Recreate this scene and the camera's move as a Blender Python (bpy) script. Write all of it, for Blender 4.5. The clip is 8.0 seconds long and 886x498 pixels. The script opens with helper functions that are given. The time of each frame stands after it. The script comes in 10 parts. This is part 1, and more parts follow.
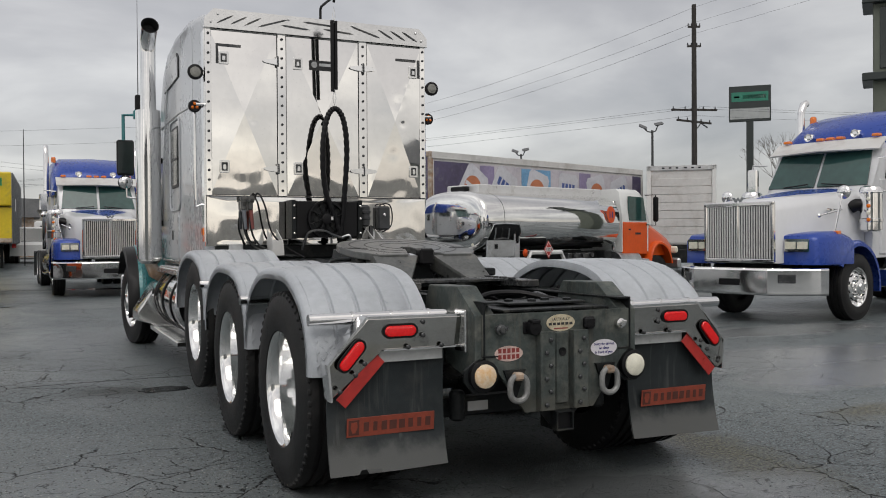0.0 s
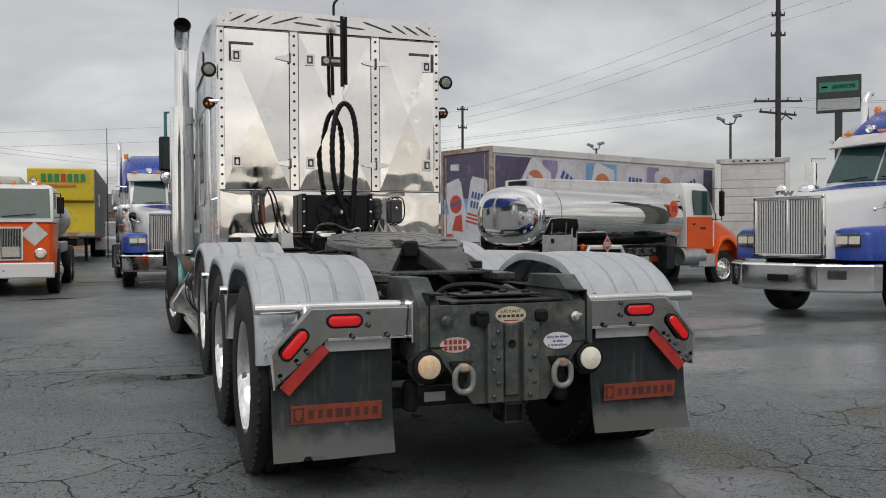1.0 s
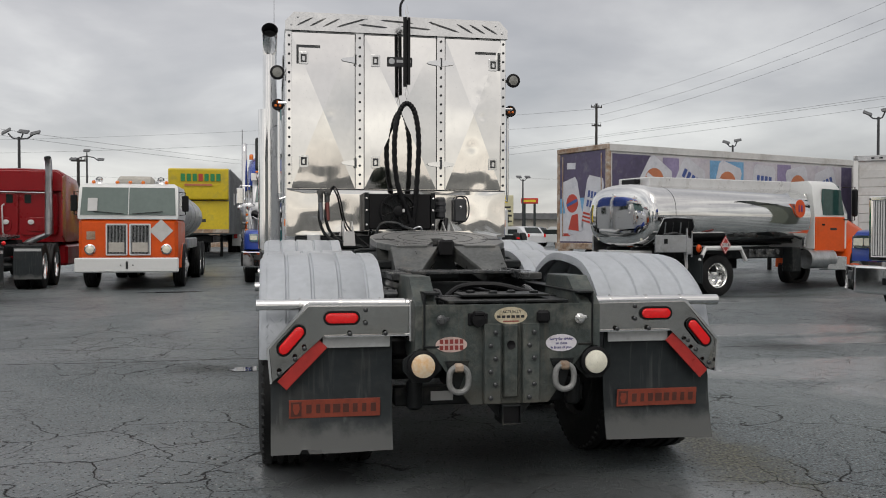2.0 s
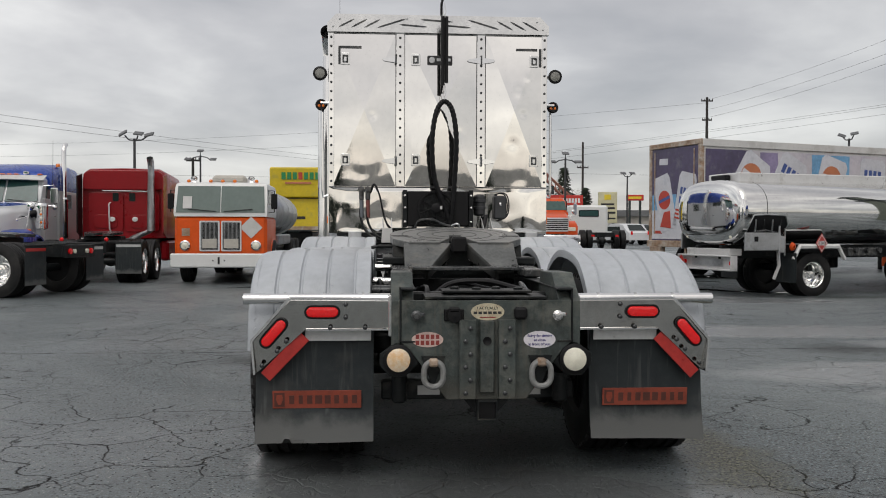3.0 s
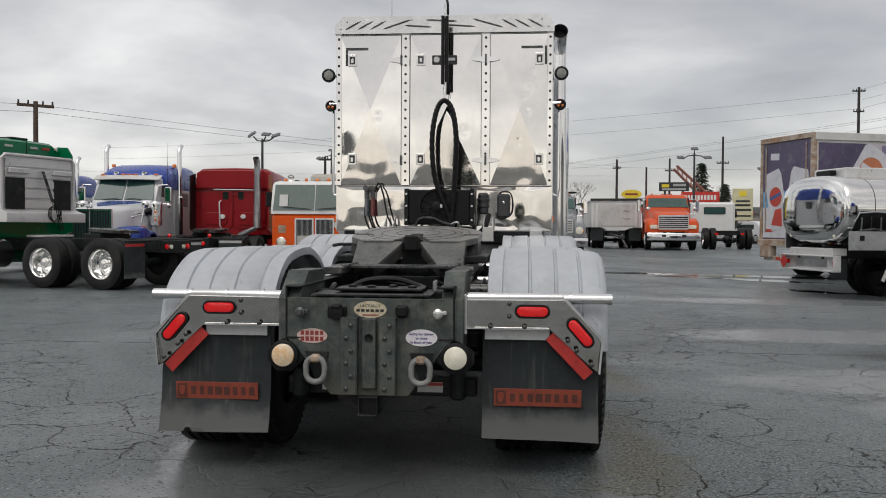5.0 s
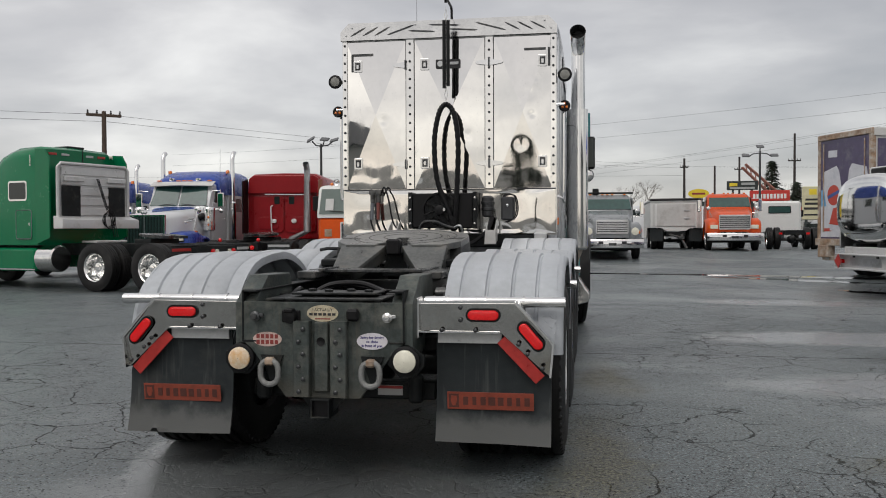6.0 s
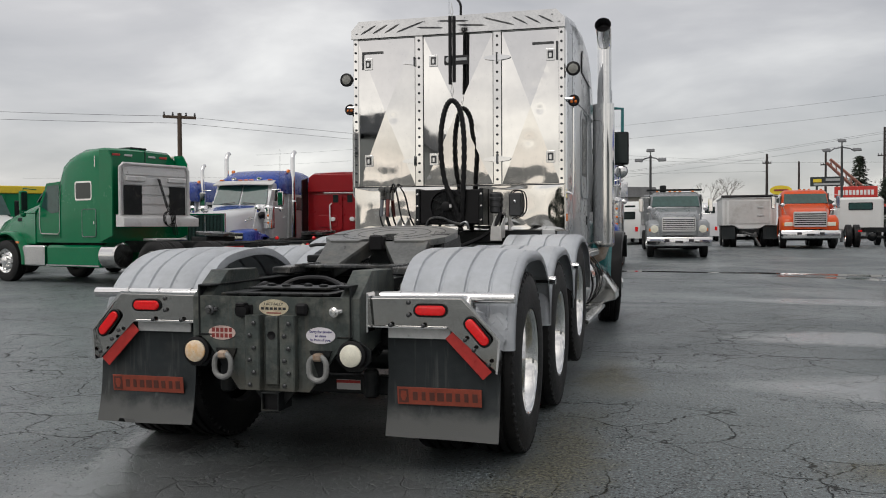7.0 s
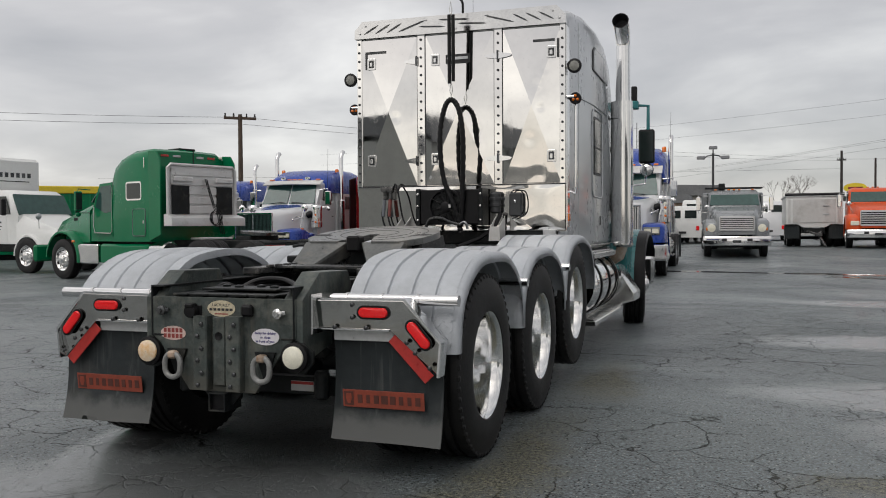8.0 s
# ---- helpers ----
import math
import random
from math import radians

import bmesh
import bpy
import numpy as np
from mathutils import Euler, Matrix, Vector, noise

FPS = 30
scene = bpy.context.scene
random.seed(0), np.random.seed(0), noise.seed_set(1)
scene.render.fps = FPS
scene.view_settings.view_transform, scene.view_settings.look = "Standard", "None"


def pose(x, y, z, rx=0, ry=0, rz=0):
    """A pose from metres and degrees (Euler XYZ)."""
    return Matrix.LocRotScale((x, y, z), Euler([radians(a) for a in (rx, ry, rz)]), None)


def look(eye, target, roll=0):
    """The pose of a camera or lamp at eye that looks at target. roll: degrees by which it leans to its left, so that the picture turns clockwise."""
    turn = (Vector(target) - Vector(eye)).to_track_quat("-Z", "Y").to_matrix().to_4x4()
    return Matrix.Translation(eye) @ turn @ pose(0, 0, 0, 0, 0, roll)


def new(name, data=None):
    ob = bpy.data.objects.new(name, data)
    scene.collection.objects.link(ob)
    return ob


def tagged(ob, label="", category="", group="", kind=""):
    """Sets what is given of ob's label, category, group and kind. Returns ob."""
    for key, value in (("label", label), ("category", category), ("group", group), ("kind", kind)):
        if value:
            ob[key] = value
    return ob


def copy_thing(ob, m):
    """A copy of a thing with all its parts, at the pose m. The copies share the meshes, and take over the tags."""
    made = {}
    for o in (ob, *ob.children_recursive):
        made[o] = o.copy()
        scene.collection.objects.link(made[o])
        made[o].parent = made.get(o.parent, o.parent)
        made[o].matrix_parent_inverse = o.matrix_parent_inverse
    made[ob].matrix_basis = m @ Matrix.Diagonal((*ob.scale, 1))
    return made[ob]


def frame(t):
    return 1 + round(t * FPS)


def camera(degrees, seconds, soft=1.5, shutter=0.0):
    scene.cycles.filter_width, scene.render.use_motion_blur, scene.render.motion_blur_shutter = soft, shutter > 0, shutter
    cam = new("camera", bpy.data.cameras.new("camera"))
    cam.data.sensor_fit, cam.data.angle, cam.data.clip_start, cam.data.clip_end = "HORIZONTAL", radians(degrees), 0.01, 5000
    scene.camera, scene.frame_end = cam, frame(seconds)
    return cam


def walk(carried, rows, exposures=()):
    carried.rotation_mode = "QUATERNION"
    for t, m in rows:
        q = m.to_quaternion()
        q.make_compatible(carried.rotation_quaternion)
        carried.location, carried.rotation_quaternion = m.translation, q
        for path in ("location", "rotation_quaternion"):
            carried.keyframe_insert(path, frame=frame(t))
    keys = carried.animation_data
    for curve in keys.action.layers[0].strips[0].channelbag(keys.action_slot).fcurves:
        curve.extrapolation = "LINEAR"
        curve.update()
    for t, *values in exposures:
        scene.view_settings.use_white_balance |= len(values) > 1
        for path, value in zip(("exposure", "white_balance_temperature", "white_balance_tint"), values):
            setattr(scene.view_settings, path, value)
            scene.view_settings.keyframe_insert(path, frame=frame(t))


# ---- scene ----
cam = camera(53.0, 8.0, soft=1.0)
PATH = [
    (0, (-2.457, -3.924, 1.304), (-1.594, -2.12, 1.281), -0.4),
    (0.5, (-2.136, -4.093, 1.294), (-1.385, -2.24, 1.269), -0.3),
    (1, (-1.853, -4.215, 1.284), (-1.163, -2.337, 1.251), -0.3),
    (1.5, (-1.526, -4.283, 1.293), (-0.936, -2.373, 1.257), -0.2),
    (2, (-1.191, -4.392, 1.284), (-0.798, -2.431, 1.249), 0.1),
    (2.2, (-1.071, -4.41, 1.278), (-0.74, -2.438, 1.24), 0.0),
    (3.5, (-0.205, -4.619, 1.285), (-0.147, -2.62, 1.242), 0.3),
    (4, (0.124, -4.642, 1.274), (0.098, -2.643, 1.225), 0.1),
    (4.5, (0.437, -4.614, 1.295), (0.34, -2.617, 1.243), 0.2),
    (5.8, (1.242, -4.565, 1.301), (0.948, -2.587, 1.258), 0.0),
    (6, (1.36, -4.551, 1.31), (1.034, -2.578, 1.265), -0.2),
    (6.5, (1.725, -4.498, 1.304), (1.283, -2.548, 1.262), 0.0),
    (7, (2.02, -4.402, 1.29), (1.518, -2.466, 1.242), -0.3),
    (7.5, (2.288, -4.272, 1.306), (1.725, -2.354, 1.254), -0.4),
    (8, (2.61, -4.162, 1.3), (1.961, -2.271, 1.25), -0.3),
]
walk(cam, [(t, look(e, a, r)) for t, e, a, r in PATH])

# ---- light: a bright overcast sky with a weak, wide sun ----
SUN_EL, SUN_AZ = 52.0, 200.0
world = bpy.data.worlds.new("world")
scene.world = world
world.use_nodes = True
wn, wl = world.node_tree.nodes, world.node_tree.links
wn.clear()


def wnode(kind, **props):
    n = wn.new(kind)
    for k, v in props.items():
        n.inputs[k].default_value = v
    return n


# overcast cloud sheet: layered noise on the sky dome, brighter overhead
coord = wnode("ShaderNodeTexCoord")
sep = wnode("ShaderNodeSeparateXYZ")
wl.new(coord.outputs["Generated"], sep.inputs[0])
flat = wnode("ShaderNodeMath")
flat.operation = "MAXIMUM"
flat.inputs[1].default_value = 0.0
wl.new(sep.outputs["Z"], flat.inputs[0])
lift = wnode("ShaderNodeMath")
lift.operation = "ADD"
lift.inputs[1].default_value = 0.22
wl.new(flat.outputs[0], lift.inputs[0])
dx = wnode("ShaderNodeMath")
dx.operation = "DIVIDE"
dy = wnode("ShaderNodeMath")
dy.operation = "DIVIDE"
wl.new(sep.outputs["X"], dx.inputs[0])
wl.new(lift.outputs[0], dx.inputs[1])
wl.new(sep.outputs["Y"], dy.inputs[0])
wl.new(lift.outputs[0], dy.inputs[1])
comb = wnode("ShaderNodeCombineXYZ")
wl.new(dx.outputs[0], comb.inputs[0])
wl.new(dy.outputs[0], comb.inputs[1])
cloud = wnode("ShaderNodeTexNoise", Scale=1.15, Detail=6.0, Roughness=0.5, Distortion=0.25)
wl.new(comb.outputs[0], cloud.inputs["Vector"])
ramp = wnode("ShaderNodeValToRGB")
ramp.color_ramp.elements[0].position, ramp.color_ramp.elements[0].color = 0.33, (0.41, 0.402, 0.405, 1)
ramp.color_ramp.elements[1].position, ramp.color_ramp.elements[1].color = 0.68, (0.86, 0.84, 0.81, 1)
mid_stop = ramp.color_ramp.elements.new(0.5)
mid_stop.color = (0.57, 0.552, 0.545, 1)
wl.new(cloud.outputs["Fac"], ramp.inputs[0])
# the hidden sun brightens and warms the clouds over the southern half of the sky
glow = wnode("ShaderNodeMapRange")
for key, value in (("From Min", 0.25), ("From Max", -0.95), ("To Min", 0.0), ("To Max", 1.0)):
    glow.inputs[key].default_value = value
wl.new(sep.outputs["Y"], glow.inputs["Value"])
warm = wnode("ShaderNodeMix")
warm.data_type = "RGBA"
warm.blend_type = "MULTIPLY"
warm.inputs["Factor"].default_value = 1.0
tone = wnode("ShaderNodeMix")
tone.data_type = "RGBA"
tone.inputs["A"].default_value, tone.inputs["B"].default_value = (1, 1, 1, 1), (1.36, 1.30, 1.22, 1)
wl.new(glow.outputs["Result"], tone.inputs["Factor"])
wl.new(ramp.outputs[0], warm.inputs["A"])
wl.new(tone.outputs["Result"], warm.inputs["B"])
bg = wnode("ShaderNodeBackground", Strength=0.87)
# the sheet is thinner towards the west
thin = wnode("ShaderNodeMapRange")
for key, value in (("From Min", -0.8), ("From Max", 0.8), ("To Min", 1.20), ("To Max", 0.82)):
    thin.inputs[key].default_value = value
wl.new(sep.outputs["X"], thin.inputs["Value"])
side = wnode("ShaderNodeMix")
side.data_type = "RGBA"
side.blend_type = "MULTIPLY"
side.inputs["Factor"].default_value = 1.0
wl.new(warm.outputs["Result"], side.inputs["A"])
wl.new(thin.outputs["Result"], side.inputs["B"])
# an overcast sky is brightest overhead
zenith = wnode("ShaderNodeMapRange")
for key, value in (("From Min", 0.35), ("From Max", 1.0), ("To Min", 1.0), ("To Max", 1.45)):
    zenith.inputs[key].default_value = value
wl.new(sep.outputs["Z"], zenith.inputs["Value"])
dome_mix = wnode("ShaderNodeMix")
dome_mix.data_type = "RGBA"
dome_mix.blend_type = "MULTIPLY"
dome_mix.inputs["Factor"].default_value = 1.0
wl.new(side.outputs["Result"], dome_mix.inputs["A"])
wl.new(zenith.outputs["Result"], dome_mix.inputs["B"])
wl.new(dome_mix.outputs["Result"], bg.inputs[0])
sky = wn.new("ShaderNodeTexSky")
sky.sky_type, sky.sun_disc = "NISHITA", False
sky.sun_elevation, sky.sun_rotation = radians(SUN_EL), radians(SUN_AZ)
skybg = wnode("ShaderNodeBackground", Strength=0.02)
wl.new(sky.outputs[0], skybg.inputs[0])
addsh = wn.new("ShaderNodeAddShader")
wl.new(bg.outputs[0], addsh.inputs[0])
wl.new(skybg.outputs[0], addsh.inputs[1])
wout = wn.new("ShaderNodeOutputWorld")
wl.new(addsh.outputs[0], wout.inputs[0])

sun = new("sun", bpy.data.lights.new("sun", "SUN"))
sun.data.energy, sun.data.angle, sun.data.color = 1.0, radians(40), (1.0, 0.97, 0.93)
az, el = radians(SUN_AZ), radians(SUN_EL)
sun.matrix_world = look((math.sin(az) * math.cos(el), math.cos(az) * math.cos(el), math.sin(el)), (0, 0, 0))


# ---- materials ----
def material(name, color, rough=0.5, metal=0.0, var=0.12, scale=6.0, bump=0.0, bump_scale=60.0, dirt=None, dirt_amount=0.0,
             dirt_scale=2.5, coat=0.0, spec=0.5, rough_var=0.1):
    """A surface with fine grain, coarse stains in its own colour or that of dirt, uneven gloss and relief."""
    m = bpy.data.materials.new(name)
    m.use_nodes = True
    n, l = m.node_tree.nodes, m.node_tree.links
    b = n["Principled BSDF"]
    b.inputs["Metallic"].default_value = metal
    b.inputs["Coat Weight"].default_value = coat
    b.inputs["Coat Roughness"].default_value = 0.06
    b.inputs["Specular IOR Level"].default_value = spec
    tc = n.new("ShaderNodeTexCoord")
    n1 = n.new("ShaderNodeTexNoise")
    n1.inputs["Scale"].default_value, n1.inputs["Detail"].default_value, n1.inputs["Roughness"].default_value = scale, 6, 0.6
    l.new(tc.outputs["Object"], n1.inputs["Vector"])
    n2 = n.new("ShaderNodeTexNoise")
    n2.inputs["Scale"].default_value, n2.inputs["Detail"].default_value = scale * 9, 3
    l.new(tc.outputs["Object"], n2.inputs["Vector"])
    mixn = n.new("ShaderNodeMath")
    mixn.operation = "MULTIPLY_ADD"
    mixn.inputs[1].default_value, mixn.inputs[2].default_value = 0.35, 0.0
    l.new(n2.outputs["Fac"], mixn.inputs[0])
    summ = n.new("ShaderNodeMath")
    summ.operation = "MULTIPLY_ADD"
    summ.inputs[1].default_value = 0.65
    l.new(n1.outputs["Fac"], summ.inputs[0])
    l.new(mixn.outputs[0], summ.inputs[2])
    cr = n.new("ShaderNodeValToRGB")
    lo = [max(0.0, c * (1 - var * 1.6)) for c in color]
    hi = [min(1.0, c * (1 + var)) for c in color]
    cr.color_ramp.elements[0].position, cr.color_ramp.elements[0].color = 0.32, (*lo, 1)
    cr.color_ramp.elements[1].position, cr.color_ramp.elements[1].color = 0.66, (*hi, 1)
    l.new(summ.outputs[0], cr.inputs[0])
    out = cr.outputs[0]
    if dirt:
        n3 = n.new("ShaderNodeTexNoise")
        n3.inputs["Scale"].default_value, n3.inputs["Detail"].default_value, n3.inputs["Roughness"].default_value = dirt_scale, 8, 0.68
        l.new(tc.outputs["Object"], n3.inputs["Vector"])
        dr = n.new("ShaderNodeValToRGB")
        dr.color_ramp.elements[0].position, dr.color_ramp.elements[1].position = 0.62 - 0.3 * dirt_amount, 0.78 - 0.15 * dirt_amount
        l.new(n3.outputs["Fac"], dr.inputs[0])
        mx = n.new("ShaderNodeMix")
        mx.data_type = "RGBA"
        l.new(dr.outputs[0], mx.inputs["Factor"])
        l.new(out, mx.inputs["A"])
        mx.inputs["B"].default_value = (*dirt, 1)
        out = mx.outputs["Result"]
    l.new(out, b.inputs["Base Color"])
    rr = n.new("ShaderNodeMapRange")
    rr.inputs["To Min"].default_value, rr.inputs["To Max"].default_value = max(0.02, rough - rough_var), min(1.0, rough + rough_var)
    rr.inputs["From Min"].default_value, rr.inputs["From Max"].default_value = 0.3, 0.7
    l.new(summ.outputs[0], rr.inputs["Value"])
    l.new(rr.outputs[0], b.inputs["Roughness"])
    if bump:
        nb = n.new("ShaderNodeTexNoise")
        nb.inputs["Scale"].default_value, nb.inputs["Detail"].default_value = bump_scale, 5
        l.new(tc.outputs["Object"], nb.inputs["Vector"])
        bp = n.new("ShaderNodeBump")
        bp.inputs["Strength"].default_value, bp.inputs["Distance"].default_value = bump, 0.01
        l.new(nb.outputs["Fac"], bp.inputs["Height"])
        l.new(bp.outputs[0], b.inputs["Normal"])
    return m


def bsdf(m):
    return m.node_tree.nodes["Principled BSDF"]


CHROME = material("chrome", (0.80, 0.80, 0.80), 0.07, 1.0, 0.05, 4, rough_var=0.04)
ALU = material("polished_aluminium", (0.74, 0.74, 0.73), 0.16, 1.0, 0.08, 5, rough_var=0.07)
DULLALU = material("dull_aluminium", (0.55, 0.56, 0.57), 0.38, 1.0, 0.15, 4, dirt=(0.3, 0.3, 0.29), dirt_amount=0.3)
RIMALU = material("bright_rim", (0.88, 0.88, 0.87), 0.10, 1.0, 0.05, 5, rough_var=0.05)
FENDER = material("grey_poly_fender", (0.41, 0.435, 0.465), 0.36, 0, 0.10, 3.0, 0.35, 130, dirt=(0.31, 0.33, 0.35), dirt_amount=0.3)
RUBBER = material("tyre_rubber", (0.009, 0.009, 0.0095), 0.55, 0, 0.3, 5, 0.2, 120, dirt=(0.024, 0.023, 0.022), dirt_amount=0.4, spec=0.3)
FLAP = material("flap_rubber", (0.023, 0.0285, 0.031), 0.5, 0, 0.2, 2.2, 0.12, 200, dirt=(0.045, 0.046, 0.044), dirt_amount=0.4, spec=0.25)
FRAME = material("frame_black", (0.011, 0.0130, 0.0138), 0.42, 0.0, 0.35, 4, 0.25, 90, dirt=(0.050, 0.050, 0.044), dirt_amount=0.30, dirt_scale=6, spec=0.22)
GREASE = material("greasy_steel", (0.060, 0.064, 0.067), 0.26, 0.4, 0.4, 4, 0.15, 60, dirt=(0.15, 0.145, 0.135), dirt_amount=0.5, dirt_scale=5)
BLACK = material("black_plastic", (0.006, 0.006, 0.007), 0.4, 0, 0.2, 8, 0.05, 80, spec=0.25)
LAMPGREY = material("grey_lamp_glass", (0.22, 0.22, 0.20), 0.1, 0, 0.2, 30, coat=0.4)
PAINTGREY = material("silver_grey_paint", (0.47, 0.49, 0.51), 0.28, 0.15, 0.025, 1.5, coat=0.5, rough_var=0.03)
TEAL = material("teal_paint", (0.015, 0.16, 0.17), 0.3, 0.1, 0.1, 3, coat=0.5)
REDLENS = material("red_lens", (0.78, 0.010, 0.012), 0.14, 0, 0.10, 60, coat=0.4)
AMBER = material("amber_lens", (0.75, 0.17, 0.01), 0.15, 0, 0.1, 20, coat=0.6)
CLEARLENS = material("clear_lens", (0.76, 0.74, 0.62), 0.1, 0, 0.1, 20, coat=0.8)
STAINLENS = material("stained_lens", (0.80, 0.74, 0.60), 0.2, 0, 0.10, 20, coat=0.6, dirt=(0.66, 0.34, 0.09), dirt_amount=0.85, dirt_scale=8)
REDTAPE = material("red_tape", (0.42, 0.03, 0.025), 0.35, 0, 0.15, 30)
WHITETAPE = material("white_tape", (0.50, 0.51, 0.51), 0.35, 0.2, 0.1, 30)
ORANGEPRINT = material("orange_print", (0.24, 0.046, 0.024), 0.6, 0, 0.2, 9)
FADEDPRINT = material("faded_dark_print", (0.085, 0.026, 0.018), 0.6, 0, 0.2, 9)
INK = material("dark_ink", (0.02, 0.02, 0.022), 0.6)
GLASS = material("dark_window_glass", (0.014, 0.022, 0.021), 0.05, 0, 0.2, 1.2, coat=0.1, spec=0.5)
TINT = material("tinted_windscreen", (0.028, 0.072, 0.066), 0.05, 0, 0.2, 0.8, coat=0.1, spec=0.5)
# paler than TINT: sky mirrored in the flat panes is in the base
COETINT = material("pale_flat_windscreen", (0.15, 0.19, 0.175), 0.06, 0, 0.08, 1.2, coat=0.1)
BLUE = material("blue_paint", (0.018, 0.055, 0.30), 0.28, 0.1, 0.10, 2, coat=0.2, spec=0.35)
SILVER = material("silver_paint", (0.64, 0.65, 0.665), 0.30, 0.1, 0.025, 1.5, coat=0.5, rough_var=0.03)
GREEN = material("green_paint", (0.001, 0.150, 0.060), 0.22, 0, 0.04, 1.5, coat=0.15, spec=0.3)
RED = material("red_paint", (0.24, 0.004, 0.008), 0.32, 0, 0.06, 1.5, coat=0.2, spec=0.3)
ORANGE = material("orange_paint", (0.66, 0.085, 0.006), 0.35, 0, 0.08, 2, coat=0.2, dirt=(0.48, 0.11, 0.03), dirt_amount=0.15, spec=0.3)
REDORANGE = material("red_orange_paint", (0.62, 0.075, 0.010), 0.35, 0, 0.06, 2, coat=0.2, spec=0.3)
GREYMETAL = material("grey_metallic_paint", (0.22, 0.235, 0.245), 0.3, 0.2, 0.04, 2, coat=0.4)
WHITE = material("white_paint", (0.68, 0.69, 0.68), 0.35, 0, 0.03, 1.5, dirt=(0.58, 0.57, 0.55), dirt_amount=0.12)
OFFWHITE = material("weathered_white_panel", (0.55, 0.55, 0.54), 0.45, 0, 0.08, 0.8, dirt=(0.36, 0.35, 0.33), dirt_amount=0.35, dirt_scale=1.2)
YELLOW = material("yellow_paint", (0.62, 0.47, 0.02), 0.42, 0, 0.10, 1.2, dirt=(0.40, 0.33, 0.06), dirt_amount=0.25)
GREYSIDE = material("grey_trailer_side", (0.18, 0.19, 0.20), 0.45, 0.2, 0.15, 1)
TEALGREY = material("dark_green_grille", (0.045, 0.10, 0.09), 0.35, 0.2, 0.1, 3)
RUST = material("rusty_steel", (0.30, 0.20, 0.13), 0.7, 0.1, 0.35, 6, 0.2, 60, dirt=(0.50, 0.47, 0.42), dirt_amount=0.6, dirt_scale=4)
WOOD = material("pole_wood", (0.085, 0.06, 0.045), 0.85, 0, 0.3, 3, 0.4, 30)
DARKPOLE = material("dark_pole_wood", (0.035, 0.032, 0.03), 0.85, 0, 0.3, 3, 0.4, 30)
POLEMETAL = material("dark_pole_metal", (0.05, 0.052, 0.055), 0.5, 0.3, 0.2, 5)
BRIGHTSHEET = material("bright_sheet", (0.62, 0.62, 0.62), 0.34, 0.35, 0.06, 3, dirt=(0.42, 0.41, 0.39), dirt_amount=0.2)
CONCRETE = material("pale_wall", (0.42, 0.40, 0.36), 0.8, 0, 0.15, 1.5)
ROOFING = material("grey_roofing", (0.15, 0.155, 0.16), 0.8, 0, 0.2, 1.5)


def splashed(m, low, high, color, drop=0.06, streak=0.5):
    """Dried road splash with a ragged tide mark, and thin rain streaks, on a hanging sheet."""
    n, l = m.node_tree.nodes, m.node_tree.links
    b = n["Principled BSDF"]
    old = b.inputs["Base Color"].links[0].from_socket
    tc = n.new("ShaderNodeTexCoord")
    sp = n.new("ShaderNodeSeparateXYZ")
    l.new(tc.outputs["Object"], sp.inputs[0])
    nz = n.new("ShaderNodeTexNoise")
    nz.inputs["Scale"].default_value, nz.inputs["Detail"].default_value, nz.inputs["Roughness"].default_value = 9, 6, 0.6
    l.new(tc.outputs["Object"], nz.inputs["Vector"])
    edge = n.new("ShaderNodeMath")
    edge.operation = "MULTIPLY_ADD"
    edge.inputs[1].default_value = drop * 3
    l.new(nz.outputs["Fac"], edge.inputs[0])
    l.new(sp.outputs["Z"], edge.inputs[2])
    mr = n.new("ShaderNodeMapRange")
    mr.interpolation_type = "SMOOTHSTEP"
    for key, value in (("From Min", high + drop * 1.5), ("From Max", low + drop * 1.5), ("To Min", 0.0), ("To Max", 0.85)):
        mr.inputs[key].default_value = value
    l.new(edge.outputs[0], mr.inputs["Value"])
    mp = n.new("ShaderNodeMapping")
    mp.inputs["Scale"].default_value = (38, 38, 1.6)
    l.new(tc.outputs["Object"], mp.inputs["Vector"])
    st = n.new("ShaderNodeTexNoise")
    st.inputs["Scale"].default_value, st.inputs["Detail"].default_value = 1.0, 4
    l.new(mp.outputs[0], st.inputs["Vector"])
    sr = n.new("ShaderNodeMapRange")
    for key, value in (("From Min", 0.58), ("From Max", 0.78), ("To Min", 0.0), ("To Max", streak)):
        sr.inputs[key].default_value = value
    l.new(st.outputs["Fac"], sr.inputs["Value"])
    top = n.new("ShaderNodeMath")
    top.operation = "MAXIMUM"
    l.new(mr.outputs["Result"], top.inputs[0])
    l.new(sr.outputs["Result"], top.inputs[1])
    mx = n.new("ShaderNodeMix")
    mx.data_type = "RGBA"
    l.new(top.outputs[0], mx.inputs["Factor"])
    l.new(old, mx.inputs["A"])
    mx.inputs["B"].default_value = (*color, 1)
    l.new(mx.outputs["Result"], b.inputs["Base Color"])
    return m


splashed(FLAP, 0.27, 0.37, (0.105, 0.108, 0.106))
PLATEGRIME = splashed(material("grimy_plate", (0.058, 0.070, 0.067), 0.45, 0, 0.35, 5, 0.25, 90, dirt=(0.13, 0.135, 0.12), dirt_amount=0.5, dirt_scale=9, spec=0.25), 0.38, 0.56, (0.095, 0.09, 0.075), 0.12, 0.85)


